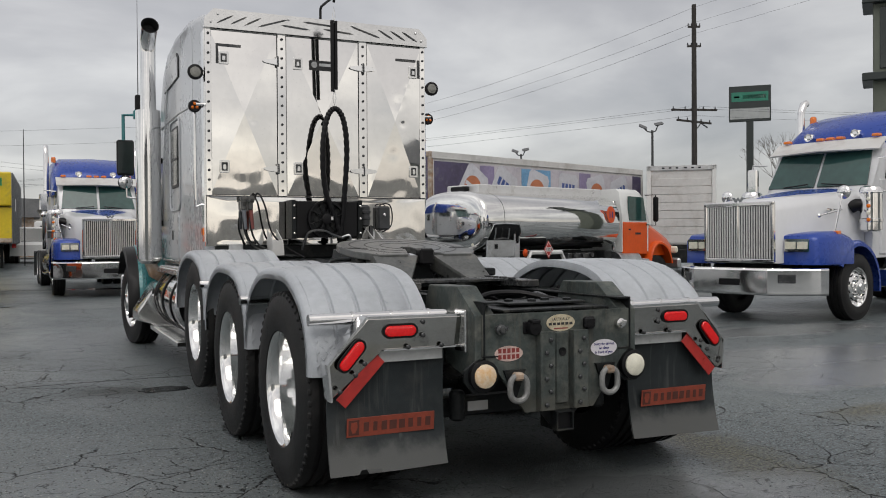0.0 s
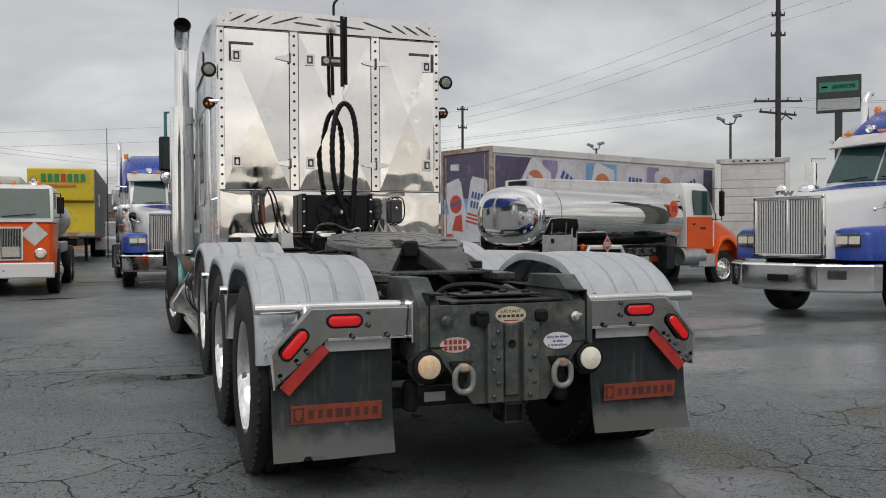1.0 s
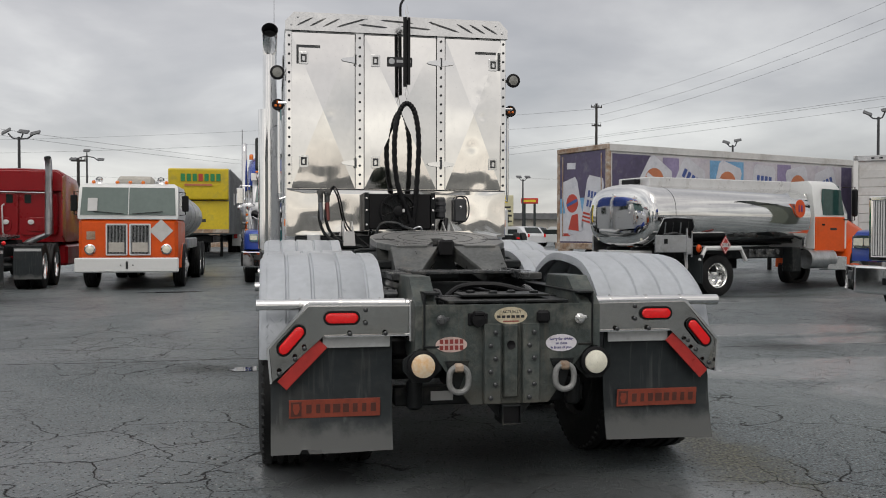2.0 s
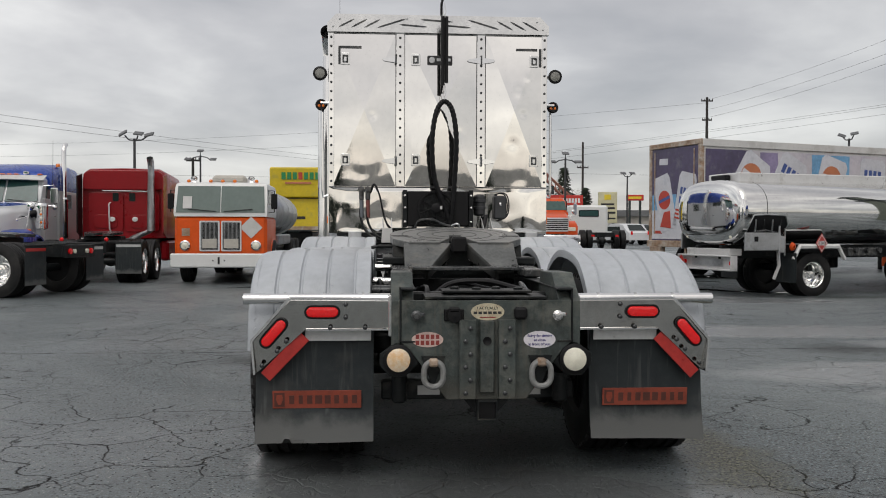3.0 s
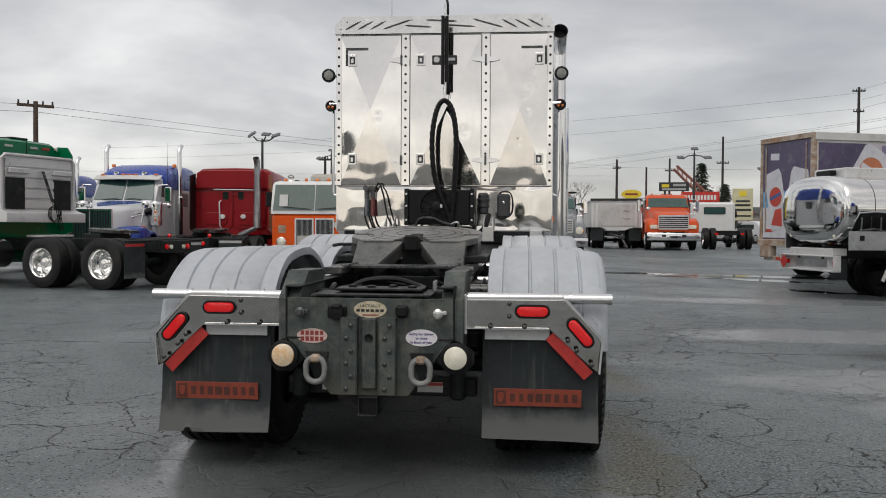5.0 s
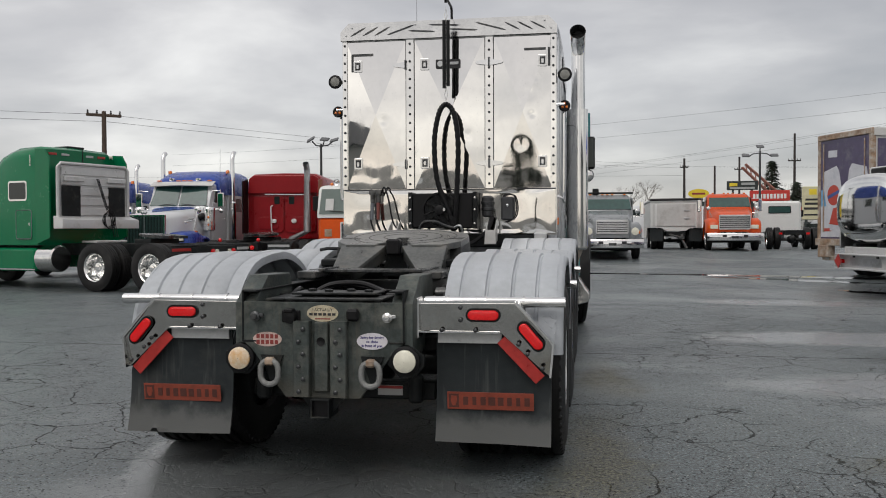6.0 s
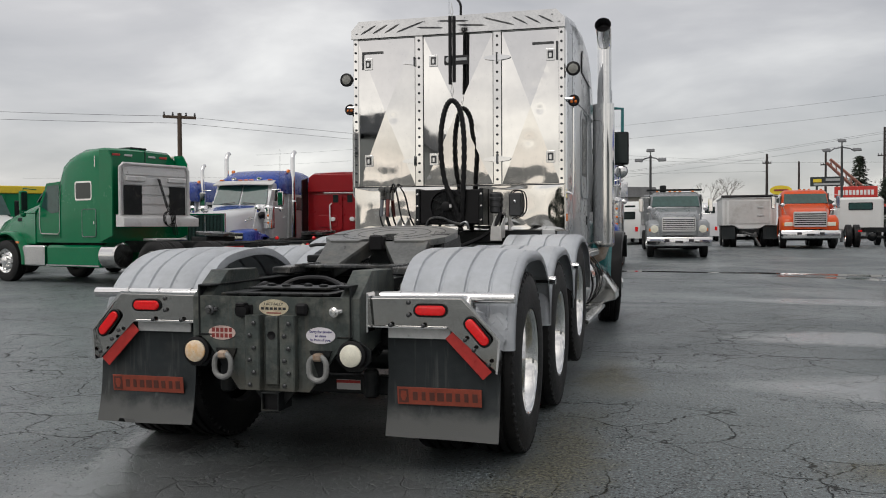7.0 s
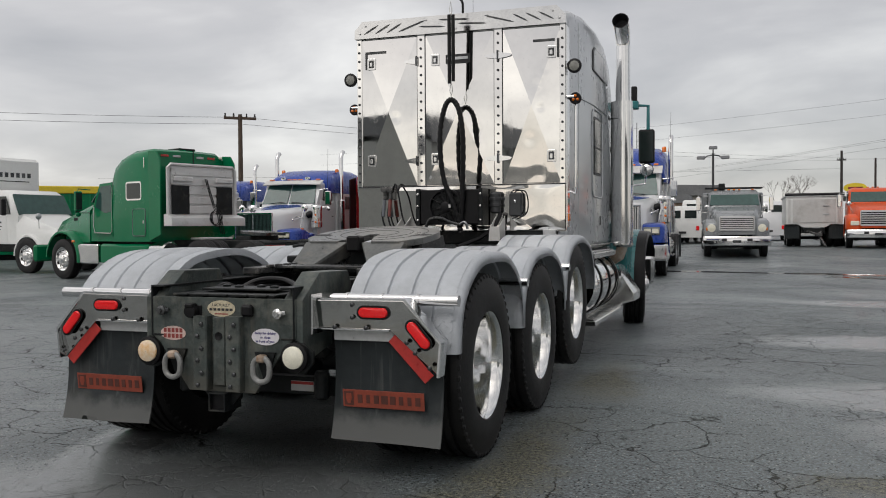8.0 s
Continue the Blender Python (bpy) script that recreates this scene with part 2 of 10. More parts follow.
# ---- geometry kit ----
class Geo:
    """Collects vertices and faces of one mesh."""

    def __init__(self):
        self.v, self.f = [], []

    def add(self, verts, faces, m=None):
        o = len(self.v)
        self.v += [tuple(m @ Vector(p)) for p in verts] if m else [tuple(p) for p in verts]
        self.f += [tuple(i + o for i in q) for q in faces]
        return self

    def box(self, c, s, b=0.0, m=None):
        """A box with its edges cut at b."""
        x, y, z = (k / 2 for k in s)
        b = min(b, 0.49 * min(s))
        if b <= 0:
            vs = [(sx * x, sy * y, sz * z) for sx in (-1, 1) for sy in (-1, 1) for sz in (-1, 1)]
            fs = [(0, 1, 3, 2), (4, 6, 7, 5), (0, 4, 5, 1), (2, 3, 7, 6), (0, 2, 6, 4), (1, 5, 7, 3)]
        else:
            vs, idx = [], {}
            for sx in (-1, 1):
                for sy in (-1, 1):
                    for sz in (-1, 1):
                        for a in range(3):
                            p = [sx * (x - b), sy * (y - b), sz * (z - b)]
                            p[a] = (sx * x, sy * y, sz * z)[a]
                            idx[sx, sy, sz, a] = len(vs)
                            vs.append(tuple(p))
            fs = []
            for a in range(3):
                u, w = [(1, 2), (2, 0), (0, 1)][a]
                for s1 in (-1, 1):
                    q = []
                    for su, sw in ((-1, -1), (1, -1), (1, 1), (-1, 1)):
                        k = [0, 0, 0]
                        k[a], k[u], k[w] = s1, su, sw
                        q.append(idx[k[0], k[1], k[2], a])
                    fs.append(tuple(q if s1 > 0 else q[::-1]))
                for su in (-1, 1):
                    for sw in (-1, 1):
                        lo, hi = [0, 0, 0], [0, 0, 0]
                        lo[a], hi[a] = -1, 1
                        lo[u] = hi[u] = su
                        lo[w] = hi[w] = sw
                        q = [idx[(*lo, u)], idx[(*hi, u)], idx[(*hi, w)], idx[(*lo, w)]]
                        fs.append(tuple(q if su * sw > 0 else q[::-1]))
            for sx in (-1, 1):
                for sy in (-1, 1):
                    for sz in (-1, 1):
                        q = [idx[sx, sy, sz, a] for a in range(3)]
                        fs.append(tuple(q if sx * sy * sz > 0 else q[::-1]))
        t = Matrix.Translation(c)
        return self.add(vs, fs, m @ t if m else t)

    def prism(self, pts, a, b, axis="x", m=None):
        """A plane outline drawn out from a to b along an axis; pts in the other two axes, in order."""
        n = len(pts)

        def at(p, h):
            return {"x": (h, p[0], p[1]), "y": (p[0], h, p[1]), "z": (p[0], p[1], h)}[axis]
        vs = [at(p, a) for p in pts] + [at(p, b) for p in pts]
        fs = [tuple(range(n)), tuple(range(2 * n - 1, n - 1, -1))] + [(i, i + n, (i + 1) % n + n, (i + 1) % n) for i in range(n)]
        return self.add(vs, fs, m)

    def loft(self, rings, close=True, caps=True, m=None):
        n, vs, fs = len(rings[0]), [p for r in rings for p in r], []
        for k in range(len(rings) - 1):
            for i in range(n if close else n - 1):
                j = (i + 1) % n
                fs.append((k * n + i, k * n + j, (k + 1) * n + j, (k + 1) * n + i))
        if caps:
            fs += [tuple(range(n))[::-1], tuple(range((len(rings) - 1) * n, len(rings) * n))]
        return self.add(vs, fs, m)

    def lathe(self, prof, n=24, m=None, caps=False):
        """A profile of (radius, height) turned round z."""
        rings = [[(r * math.cos(2 * math.pi * i / n), r * math.sin(2 * math.pi * i / n), h) for i in range(n)] for r, h in prof]
        return self.loft(rings, True, caps, m)

    def rod(self, a, b, r, n=10, r2=None):
        a, b = Vector(a), Vector(b)
        q = (b - a).to_track_quat("Z", "Y").to_matrix().to_4x4()
        return self.lathe([(r, 0), (r if r2 is None else r2, (b - a).length)], n, Matrix.Translation(a) @ q, True)

    def tube(self, pts, r, n=8, caps=True):
        """A round tube along a line of points."""
        P = [Vector(p) for p in pts]
        rings, up = [], None
        for i, p in enumerate(P):
            d = (P[min(i + 1, len(P) - 1)] - P[max(i - 1, 0)]).normalized()
            if up is None:
                up = d.orthogonal().normalized()
            up = (up - d * up.dot(d)).normalized()
            s = d.cross(up)
            rr = r[i] if isinstance(r, (list, tuple)) else r
            rings.append([tuple(p + rr * (math.cos(2 * math.pi * k / n) * up + math.sin(2 * math.pi * k / n) * s)) for k in range(n)])
        return self.loft(rings, True, caps)

    def ball(self, c, r, n=12, squash=(1, 1, 1)):
        k = max(5, n // 2)
        prof = [(max(1e-4, r * math.sin(math.pi * i / k)), -r * math.cos(math.pi * i / k)) for i in range(k + 1)]
        return self.lathe(prof, n, Matrix.Translation(c) @ Matrix.Diagonal((*squash, 1)))

    def mesh(self, name, mat, sharp=35, bevel=0.0):
        sharp = min(sharp, 14) if bevel else sharp
        me = bpy.data.meshes.new(name)
        me.from_pydata(self.v, [], self.f)
        bm = bmesh.new()
        bm.from_mesh(me)
        if bevel:
            edges = [e for e in bm.edges if len(e.link_faces) == 2 and e.calc_face_angle(0) > 0.5]
            bmesh.ops.bevel(bm, geom=edges, offset=bevel, segments=2, profile=0.6, affect="EDGES", clamp_overlap=True)
        bmesh.ops.recalc_face_normals(bm, faces=bm.faces)
        bm.to_mesh(me)
        bm.free()
        me.polygons.foreach_set("use_smooth", [True] * len(me.polygons))
        me.set_sharp_from_angle(angle=radians(sharp))
        me.materials.append(mat)
        return me


def owner(ob):
    """The parent that keeps a piece within three levels."""
    while ob.parent and ob.parent.parent:
        ob = ob.parent
    return ob


def part(name, g, mat, parent, label="", sharp=35, bevel=0.0):
    parent = owner(parent)
    ob = new(name, g.mesh(name, mat, sharp, bevel) if isinstance(g, Geo) else g)
    ob.parent = parent
    if label:
        ob["label"] = label
    return ob


def shared(name, me, parent, m):
    """One more piece on a mesh that is there already."""
    ob = new(name, me)
    ob.parent = owner(parent)
    ob.matrix_local = m
    return ob


def thing(name, label, category, m=None, group="", kind=""):
    ob = new(name)
    ob.empty_display_size = 0.2
    if m:
        ob.matrix_world = m
    return tagged(ob, label, category, group, kind)


def whole(name, g, mat, label, category, group="", kind="", m=None, sharp=35, bevel=0.0):
    ob = new(name, g.mesh(name, mat, sharp, bevel))
    if m:
        ob.matrix_world = m
    return tagged(ob, label, category, group, kind)


def text_mesh(body, size, depth=0.001, bold=0.0):
    c = bpy.data.curves.new("letters", "FONT")
    c.body, c.size, c.extrude, c.offset, c.align_x, c.align_y = body, size, depth, bold, "CENTER", "CENTER"
    c.resolution_u = 2
    ob = bpy.data.objects.new("letters", c)
    scene.collection.objects.link(ob)
    bpy.context.view_layer.update()
    me = bpy.data.meshes.new_from_object(ob.evaluated_get(bpy.context.evaluated_depsgraph_get()))
    bpy.data.objects.remove(ob)
    bpy.data.curves.remove(c)
    return me


def lettering(name, body, size, mat, parent, m, depth=0.001, bold=0.0):
    me = text_mesh(body, size, depth, bold)
    me.materials.clear()
    me.materials.append(mat)
    return shared(name, me, parent, m)


def oval(w, h, n=24):
    return [(w / 2 * math.cos(2 * math.pi * i / n), h / 2 * math.sin(2 * math.pi * i / n)) for i in range(n)]


def pill(w, h, n=8):
    r = h / 2
    return [(w / 2 - r + r * math.cos(a), r * math.sin(a)) for a in [math.pi * (i / n - 0.5) for i in range(n + 1)]] + \
           [(-w / 2 + r + r * math.cos(a), r * math.sin(a)) for a in [math.pi * (i / n + 0.5) for i in range(n + 1)]]


def rounded(w, h, r, n=4):
    out = []
    for sx, sy, a0 in ((1, 1, 0), (-1, 1, 90), (-1, -1, 180), (1, -1, 270)):
        for i in range(n + 1):
            a = radians(a0 + 90 * i / n)
            out.append((sx * (w / 2 - r) + r * math.cos(a), sy * (h / 2 - r) + r * math.sin(a)))
    return out


def lie(x, y):
    """Height of the lot: it dips towards its drain and rises to the street beyond."""
    u = min(1.0, max(0.0, (y - 28.5) / 9.0))
    return 0.30 * u * u * (3 - 2 * u) - 0.25 * math.exp(-((x - 10.0) / 4.5) ** 2 - ((y - 16.5) / 4.0) ** 2)


def heading(x, y, hx, hy):
    """A pose on the ground whose own y axis points along (hx, hy)."""
    return pose(x, y, lie(x, y), 0, 0, math.degrees(math.atan2(-hx, hy)))


# ---- ground: worn, wet asphalt with damp patches, puddles and cracks ----
WET = ((4.9, 3.15, 2.6, 0.85), (4.9, 2.0, 1.9, 0.70), (7.0, 5.2, 2.4, 0.6), (0.0, -0.5, 1.5, 0.8), (-0.9, 0.2, 0.35, 1.0), (5.0, 6.5, 2.6, 0.8), (6.0, 12.0, 3.0, 1.0))


# stains beside the trucks; the large ellipses are painted shade beneath them
OIL_AND_SHADE = ((0.0, 0.9, 1.15, 1.9), (0.0, 3.2, 1.15, 2.6), (-0.55, -1.15, 0.30, 0.75), (0.75, -0.9, 0.45, 0.5), (-1.7, 4.2, 0.5, 0.4), (4.6, 4.8, 0.8, 0.5), (-8.5, 13.5, 4.0, 1.6), (8.5, 14.6, 4.5, 1.4))
MOSS = ((1.42, 0.6, 0.30, 1.6), (0.6, -1.3, 1.5, 0.35), (-0.4, -1.9, 1.0, 0.3), (1.5, 3.4, 0.3, 1.2), (-4.2, -0.9, 0.5, 0.3), (-3.9, 1.0, 0.7, 0.3), (3.4, 0.6, 0.7, 0.3))


def asphalt():
    m = bpy.data.materials.new("wet_asphalt")
    m.use_nodes = True
    n, l = m.node_tree.nodes, m.node_tree.links
    b = n["Principled BSDF"]
    tc = n.new("ShaderNodeTexCoord")

    def noise_tex(scale, detail=6, rough=0.6, vec=None, distort=0.0):
        t = n.new("ShaderNodeTexNoise")
        t.inputs["Scale"].default_value, t.inputs["Detail"].default_value = scale, detail
        t.inputs["Roughness"].default_value, t.inputs["Distortion"].default_value = rough, distort
        l.new(vec or tc.outputs["Object"], t.inputs["Vector"])
        return t.outputs["Fac"]

    def ramp_of(fac, p0, p1, c0=(0, 0, 0, 1), c1=(1, 1, 1, 1)):
        r = n.new("ShaderNodeValToRGB")
        r.color_ramp.elements[0].position, r.color_ramp.elements[0].color = p0, c0
        r.color_ramp.elements[1].position, r.color_ramp.elements[1].color = p1, c1
        l.new(fac, r.inputs[0])
        return r.outputs[0]

    def mix(fac, a, c, mode="MIX"):
        x = n.new("ShaderNodeMix")
        x.data_type, x.blend_type = "RGBA", mode
        for sock, val in (("Factor", fac), ("A", a), ("B", c)):
            if isinstance(val, (tuple, float)):
                x.inputs[sock].default_value = val
            else:
                l.new(val, x.inputs[sock])
        return x.outputs["Result"]

    stone = noise_tex(48, 5, 0.8)
    patch = noise_tex(0.45, 7, 0.62, distort=0.6)
    wet = noise_tex(0.22, 6, 0.55, distort=0.8)
    base = ramp_of(stone, 0.44, 0.60, (0.010, 0.0135, 0.015, 1), (0.325, 0.385, 0.405, 1))
    clump = noise_tex(14, 6, 0.7)
    base = mix(ramp_of(clump, 0.40, 0.66), mix(0.35, base, (0.030, 0.034, 0.034, 1)), base)
    base = mix(ramp_of(patch, 0.35, 0.7), base, mix(0.42, base, (0.140, 0.158, 0.160, 1)))
    # crack network, broken up so that it comes and goes
    vor = n.new("ShaderNodeTexVoronoi")
    vor.feature = "DISTANCE_TO_EDGE"
    vor.inputs["Scale"].default_value = 1.6
    warp = n.new("ShaderNodeMix")
    warp.data_type, warp.blend_type = "RGBA", "ADD"
    warp.inputs["Factor"].default_value = 0.5
    wn2 = n.new("ShaderNodeTexNoise")
    wn2.inputs["Scale"].default_value, wn2.inputs["Detail"].default_value = 1.8, 6
    l.new(tc.outputs["Object"], wn2.inputs["Vector"])
    l.new(tc.outputs["Object"], warp.inputs["A"])
    l.new(wn2.outputs["Color"], warp.inputs["B"])
    l.new(warp.outputs["Result"], vor.inputs["Vector"])
    crack = ramp_of(vor.outputs["Distance"], 0.004, 0.013, (1, 1, 1, 1), (0, 0, 0, 1))
    gate = ramp_of(noise_tex(0.5, 4), 0.44, 0.52)
    crack = mix(1.0, crack, gate, "MULTIPLY")
    base = mix(crack, base, (0.006, 0.006, 0.006, 1))
    # fine alligator cracking
    vor2 = n.new("ShaderNodeTexVoronoi")
    vor2.feature = "DISTANCE_TO_EDGE"
    vor2.inputs["Scale"].default_value = 6.5
    l.new(warp.outputs["Result"], vor2.inputs["Vector"])
    fine = mix(1.0, ramp_of(vor2.outputs["Distance"], 0.012, 0.038, (1, 1, 1, 1), (0, 0, 0, 1)), ramp_of(noise_tex(0.6, 5), 0.44, 0.58), "MULTIPLY")
    fine = mix(1.0, fine, ramp_of(noise_tex(7.0, 3), 0.48, 0.56), "MULTIPLY")
    base = mix(fine, base, (0.012, 0.012, 0.012, 1))
    crack = mix(1.0, crack, fine, "LIGHTEN")
    # the long seam between two paved lanes, open in places
    along = n.new("ShaderNodeSeparateXYZ")
    l.new(tc.outputs["Object"], along.inputs[0])
    stray = n.new("ShaderNodeMath")
    stray.operation = "MULTIPLY_ADD"
    stray.inputs[1].default_value = 0.22
    l.new(noise_tex(1.1, 6, 0.65), stray.inputs[0])
    l.new(along.outputs["Y"], stray.inputs[2])
    off = n.new("ShaderNodeMath")
    off.operation = "SUBTRACT"
    off.inputs[1].default_value = 4.87 + 0.11
    l.new(stray.outputs[0], off.inputs[0])
    size = n.new("ShaderNodeMath")
    size.operation = "ABSOLUTE"
    l.new(off.outputs[0], size.inputs[0])
    seam = mix(1.0, ramp_of(size.outputs[0], 0.008, 0.024, (1, 1, 1, 1), (0, 0, 0, 1)), ramp_of(noise_tex(2.3, 4), 0.42, 0.50), "MULTIPLY")
    base = mix(seam, base, (0.008, 0.008, 0.008, 1))
    crack = mix(1.0, crack, seam, "LIGHTEN")
    # pale stones that show in the worn binder
    chips = n.new("ShaderNodeTexVoronoi")
    chips.inputs["Scale"].default_value = 55
    l.new(tc.outputs["Object"], chips.inputs["Vector"])
    tint = n.new("ShaderNodeSeparateColor")
    l.new(chips.outputs["Color"], tint.inputs[0])
    pale = mix(1.0, ramp_of(tint.outputs[0], 0.84, 0.85), ramp_of(chips.outputs["Distance"], 0.22, 0.34, (1, 1, 1, 1), (0, 0, 0, 1)), "MULTIPLY")
    base = mix(pale, base, (0.42, 0.42, 0.39, 1))
    # small pits where stones have broken out
    pit = mix(1.0, ramp_of(tint.outputs[1], 0.80, 0.81), ramp_of(chips.outputs["Distance"], 0.30, 0.42, (1, 1, 1, 1), (0, 0, 0, 1)), "MULTIPLY")
    base = mix(pit, base, (0.005, 0.005, 0.005, 1))
    hollow = mix(1.0, crack, pit, "LIGHTEN")
    # damp areas where water drains and stands, with frayed edges
    frayed = n.new("ShaderNodeMix")
    frayed.data_type, frayed.blend_type = "RGBA", "ADD"
    frayed.inputs["Factor"].default_value = 1.0
    fn = n.new("ShaderNodeTexNoise")
    fn.inputs["Scale"].default_value, fn.inputs["Detail"].default_value, fn.inputs["Roughness"].default_value = 1.3, 7, 0.65
    l.new(tc.outputs["Object"], fn.inputs["Vector"])
    l.new(tc.outputs["Object"], frayed.inputs["A"])
    l.new(fn.outputs["Color"], frayed.inputs["B"])
    film = None
    for x, y, rx, ry in WET:
        mp = n.new("ShaderNodeMapping")
        mp.vector_type = "TEXTURE"
        mp.inputs["Location"].default_value, mp.inputs["Scale"].default_value = (x + 0.5, y + 0.5, 0.5), (rx, ry, 1)
        l.new(frayed.outputs["Result"], mp.inputs["Vector"])
        ln = n.new("ShaderNodeVectorMath")
        ln.operation = "LENGTH"
        fl = n.new("ShaderNodeVectorMath")
        fl.operation = "MULTIPLY"
        fl.inputs[1].default_value = (1, 1, 0)
        l.new(mp.outputs[0], fl.inputs[0])
        l.new(fl.outputs[0], ln.inputs[0])
        one = ramp_of(ln.outputs["Value"], 0.70, 1.0, (1, 1, 1, 1), (0, 0, 0, 1))
        film = one if film is None else mix(1.0, film, one, "LIGHTEN")
    # the sky's sheen on the film is put into a paler base
    base = mix(film, base, mix(0.75, base, (0.165, 0.175, 0.178, 1)))
    # a broad stretch where the base colour is raised
    mp = n.new("ShaderNodeMapping")
    mp.vector_type = "TEXTURE"
    mp.inputs["Location"].default_value, mp.inputs["Scale"].default_value = (3.5 + 0.5, 2.0 + 0.5, 0.5), (2.6, 3.0, 1)
    l.new(frayed.outputs["Result"], mp.inputs["Vector"])
    fl = n.new("ShaderNodeVectorMath")
    fl.operation = "MULTIPLY"
    fl.inputs[1].default_value = (1, 1, 0)
    ln = n.new("ShaderNodeVectorMath")
    ln.operation = "LENGTH"
    l.new(mp.outputs[0], fl.inputs[0])
    l.new(fl.outputs[0], ln.inputs[0])
    worn = ramp_of(ln.outputs["Value"], 0.45, 1.05, (1, 1, 1, 1), (0, 0, 0, 1))
    base = mix(worn, base, mix(1.0, base, (0.034, 0.038, 0.036, 1), "ADD"))
    # oil and grime stains, and shade painted in under the standing trucks
    oil = None
    for x, y, rx, ry in OIL_AND_SHADE:
        mp = n.new("ShaderNodeMapping")
        mp.vector_type = "TEXTURE"
        mp.inputs["Location"].default_value, mp.inputs["Scale"].default_value = (x + 0.5, y + 0.5, 0.5), (rx, ry, 1)
        l.new(frayed.outputs["Result"], mp.inputs["Vector"])
        fl = n.new("ShaderNodeVectorMath")
        fl.operation = "MULTIPLY"
        fl.inputs[1].default_value = (1, 1, 0)
        ln = n.new("ShaderNodeVectorMath")
        ln.operation = "LENGTH"
        l.new(mp.outputs[0], fl.inputs[0])
        l.new(fl.outputs[0], ln.inputs[0])
        one = ramp_of(ln.outputs["Value"], 0.30, 1.0, (0.9, 0.9, 0.9, 1), (0, 0, 0, 1))
        oil = one if oil is None else mix(1.0, oil, one, "LIGHTEN")
    base = mix(oil, base, mix(1.0, base, (0.22, 0.23, 0.22, 1), "MULTIPLY"))
    # mossy grit that gathers along the wheels and by the drain line
    moss = None
    for x, y, rx, ry in MOSS:
        mp = n.new("ShaderNodeMapping")
        mp.vector_type = "TEXTURE"
        mp.inputs["Location"].default_value, mp.inputs["Scale"].default_value = (x + 0.5, y + 0.5, 0.5), (rx, ry, 1)
        l.new(frayed.outputs["Result"], mp.inputs["Vector"])
        fl = n.new("ShaderNodeVectorMath")
        fl.operation = "MULTIPLY"
        fl.inputs[1].default_value = (1, 1, 0)
        ln = n.new("ShaderNodeVectorMath")
        ln.operation = "LENGTH"
        l.new(mp.outputs[0], fl.inputs[0])
        l.new(fl.outputs[0], ln.inputs[0])
        one = ramp_of(ln.outputs["Value"], 0.35, 1.0, (1, 1, 1, 1), (0, 0, 0, 1))
        moss = one if moss is None else mix(1.0, moss, one, "LIGHTEN")
    grit = ramp_of(noise_tex(45, 5, 0.8), 0.46, 0.60, (0.012, 0.013, 0.009, 1), (0.26, 0.25, 0.16, 1))
    base = mix(mix(1.0, moss, ramp_of(clump, 0.30, 0.5, (0.35, 0.35, 0.35, 1), (0.95, 0.95, 0.95, 1)), "MULTIPLY"), base, grit)
    l.new(base, b.inputs["Base Color"])
    # gloss: damp everywhere, standing water in shallow dips
    damp = ramp_of(wet, 0.40, 0.66, (0.60, 0.60, 0.60, 1), (0.36, 0.36, 0.36, 1))
    grain = ramp_of(stone, 0.3, 0.7, (0.75, 0.75, 0.75, 1), (1.2, 1.2, 1.2, 1))
    rough = mix(1.0, damp, grain, "MULTIPLY")
    rough = mix(film, rough, mix(1.0, (0.34, 0.34, 0.34, 1), grain, "MULTIPLY"))
    l.new(rough, b.inputs["Roughness"])
    # cracks and pits stay dull
    l.new(mix(hollow, (0.5, 0.5, 0.5, 1), (0.12, 0.12, 0.12, 1)), b.inputs["Specular IOR Level"])
    # thin water film that lies between the stones, closed where it stands deeper
    between = ramp_of(stone, 0.46, 0.58, (1, 1, 1, 1), (0.12, 0.12, 0.12, 1))
    thin = mix(1.0, ramp_of(wet, 0.40, 0.64, (0.25, 0.25, 0.25, 1), (0.95, 0.95, 0.95, 1)), between, "MULTIPLY")
    cover = mix(film, thin, (1.0, 1.0, 1.0, 1))
    l.new(mix(hollow, cover, (0.0, 0.0, 0.0, 1)), b.inputs["Coat Weight"])
    l.new(mix(film, (0.34, 0.34, 0.34, 1), (0.27, 0.27, 0.27, 1)), b.inputs["Coat Roughness"])
    b.inputs["Coat IOR"].default_value = 1.45
    ripple = n.new("ShaderNodeBump")
    ripple.inputs["Strength"].default_value, ripple.inputs["Distance"].default_value = 0.14, 0.005
    l.new(clump, ripple.inputs["Height"])
    l.new(ripple.outputs[0], b.inputs["Coat Normal"])
    bp = n.new("ShaderNodeBump")
    bp.inputs["Strength"].default_value, bp.inputs["Distance"].default_value = 1.0, 0.016
    inv = n.new("ShaderNodeMath")
    inv.operation = "SUBTRACT"
    l.new(stone, inv.inputs[0])
    l.new(hollow, inv.inputs[1])
    l.new(inv.outputs[0], bp.inputs["Height"])
    l.new(bp.outputs[0], b.inputs["Normal"])
    return m


ground = Geo()
gx = [-1800, -400, -100, -40] + [-20 + i for i in range(51)] + [50, 100, 400, 1800]
gy = [-1800, -400, -100, -30] + [i for i in range(46)] + [60, 100, 400, 1800]
ground.loft([[(x, y, lie(x, y)) for x in gx] for y in gy], False, False)
whole("ground", ground, asphalt(), "dark wet cracked asphalt of a truck lot", "ground", kind="structure")

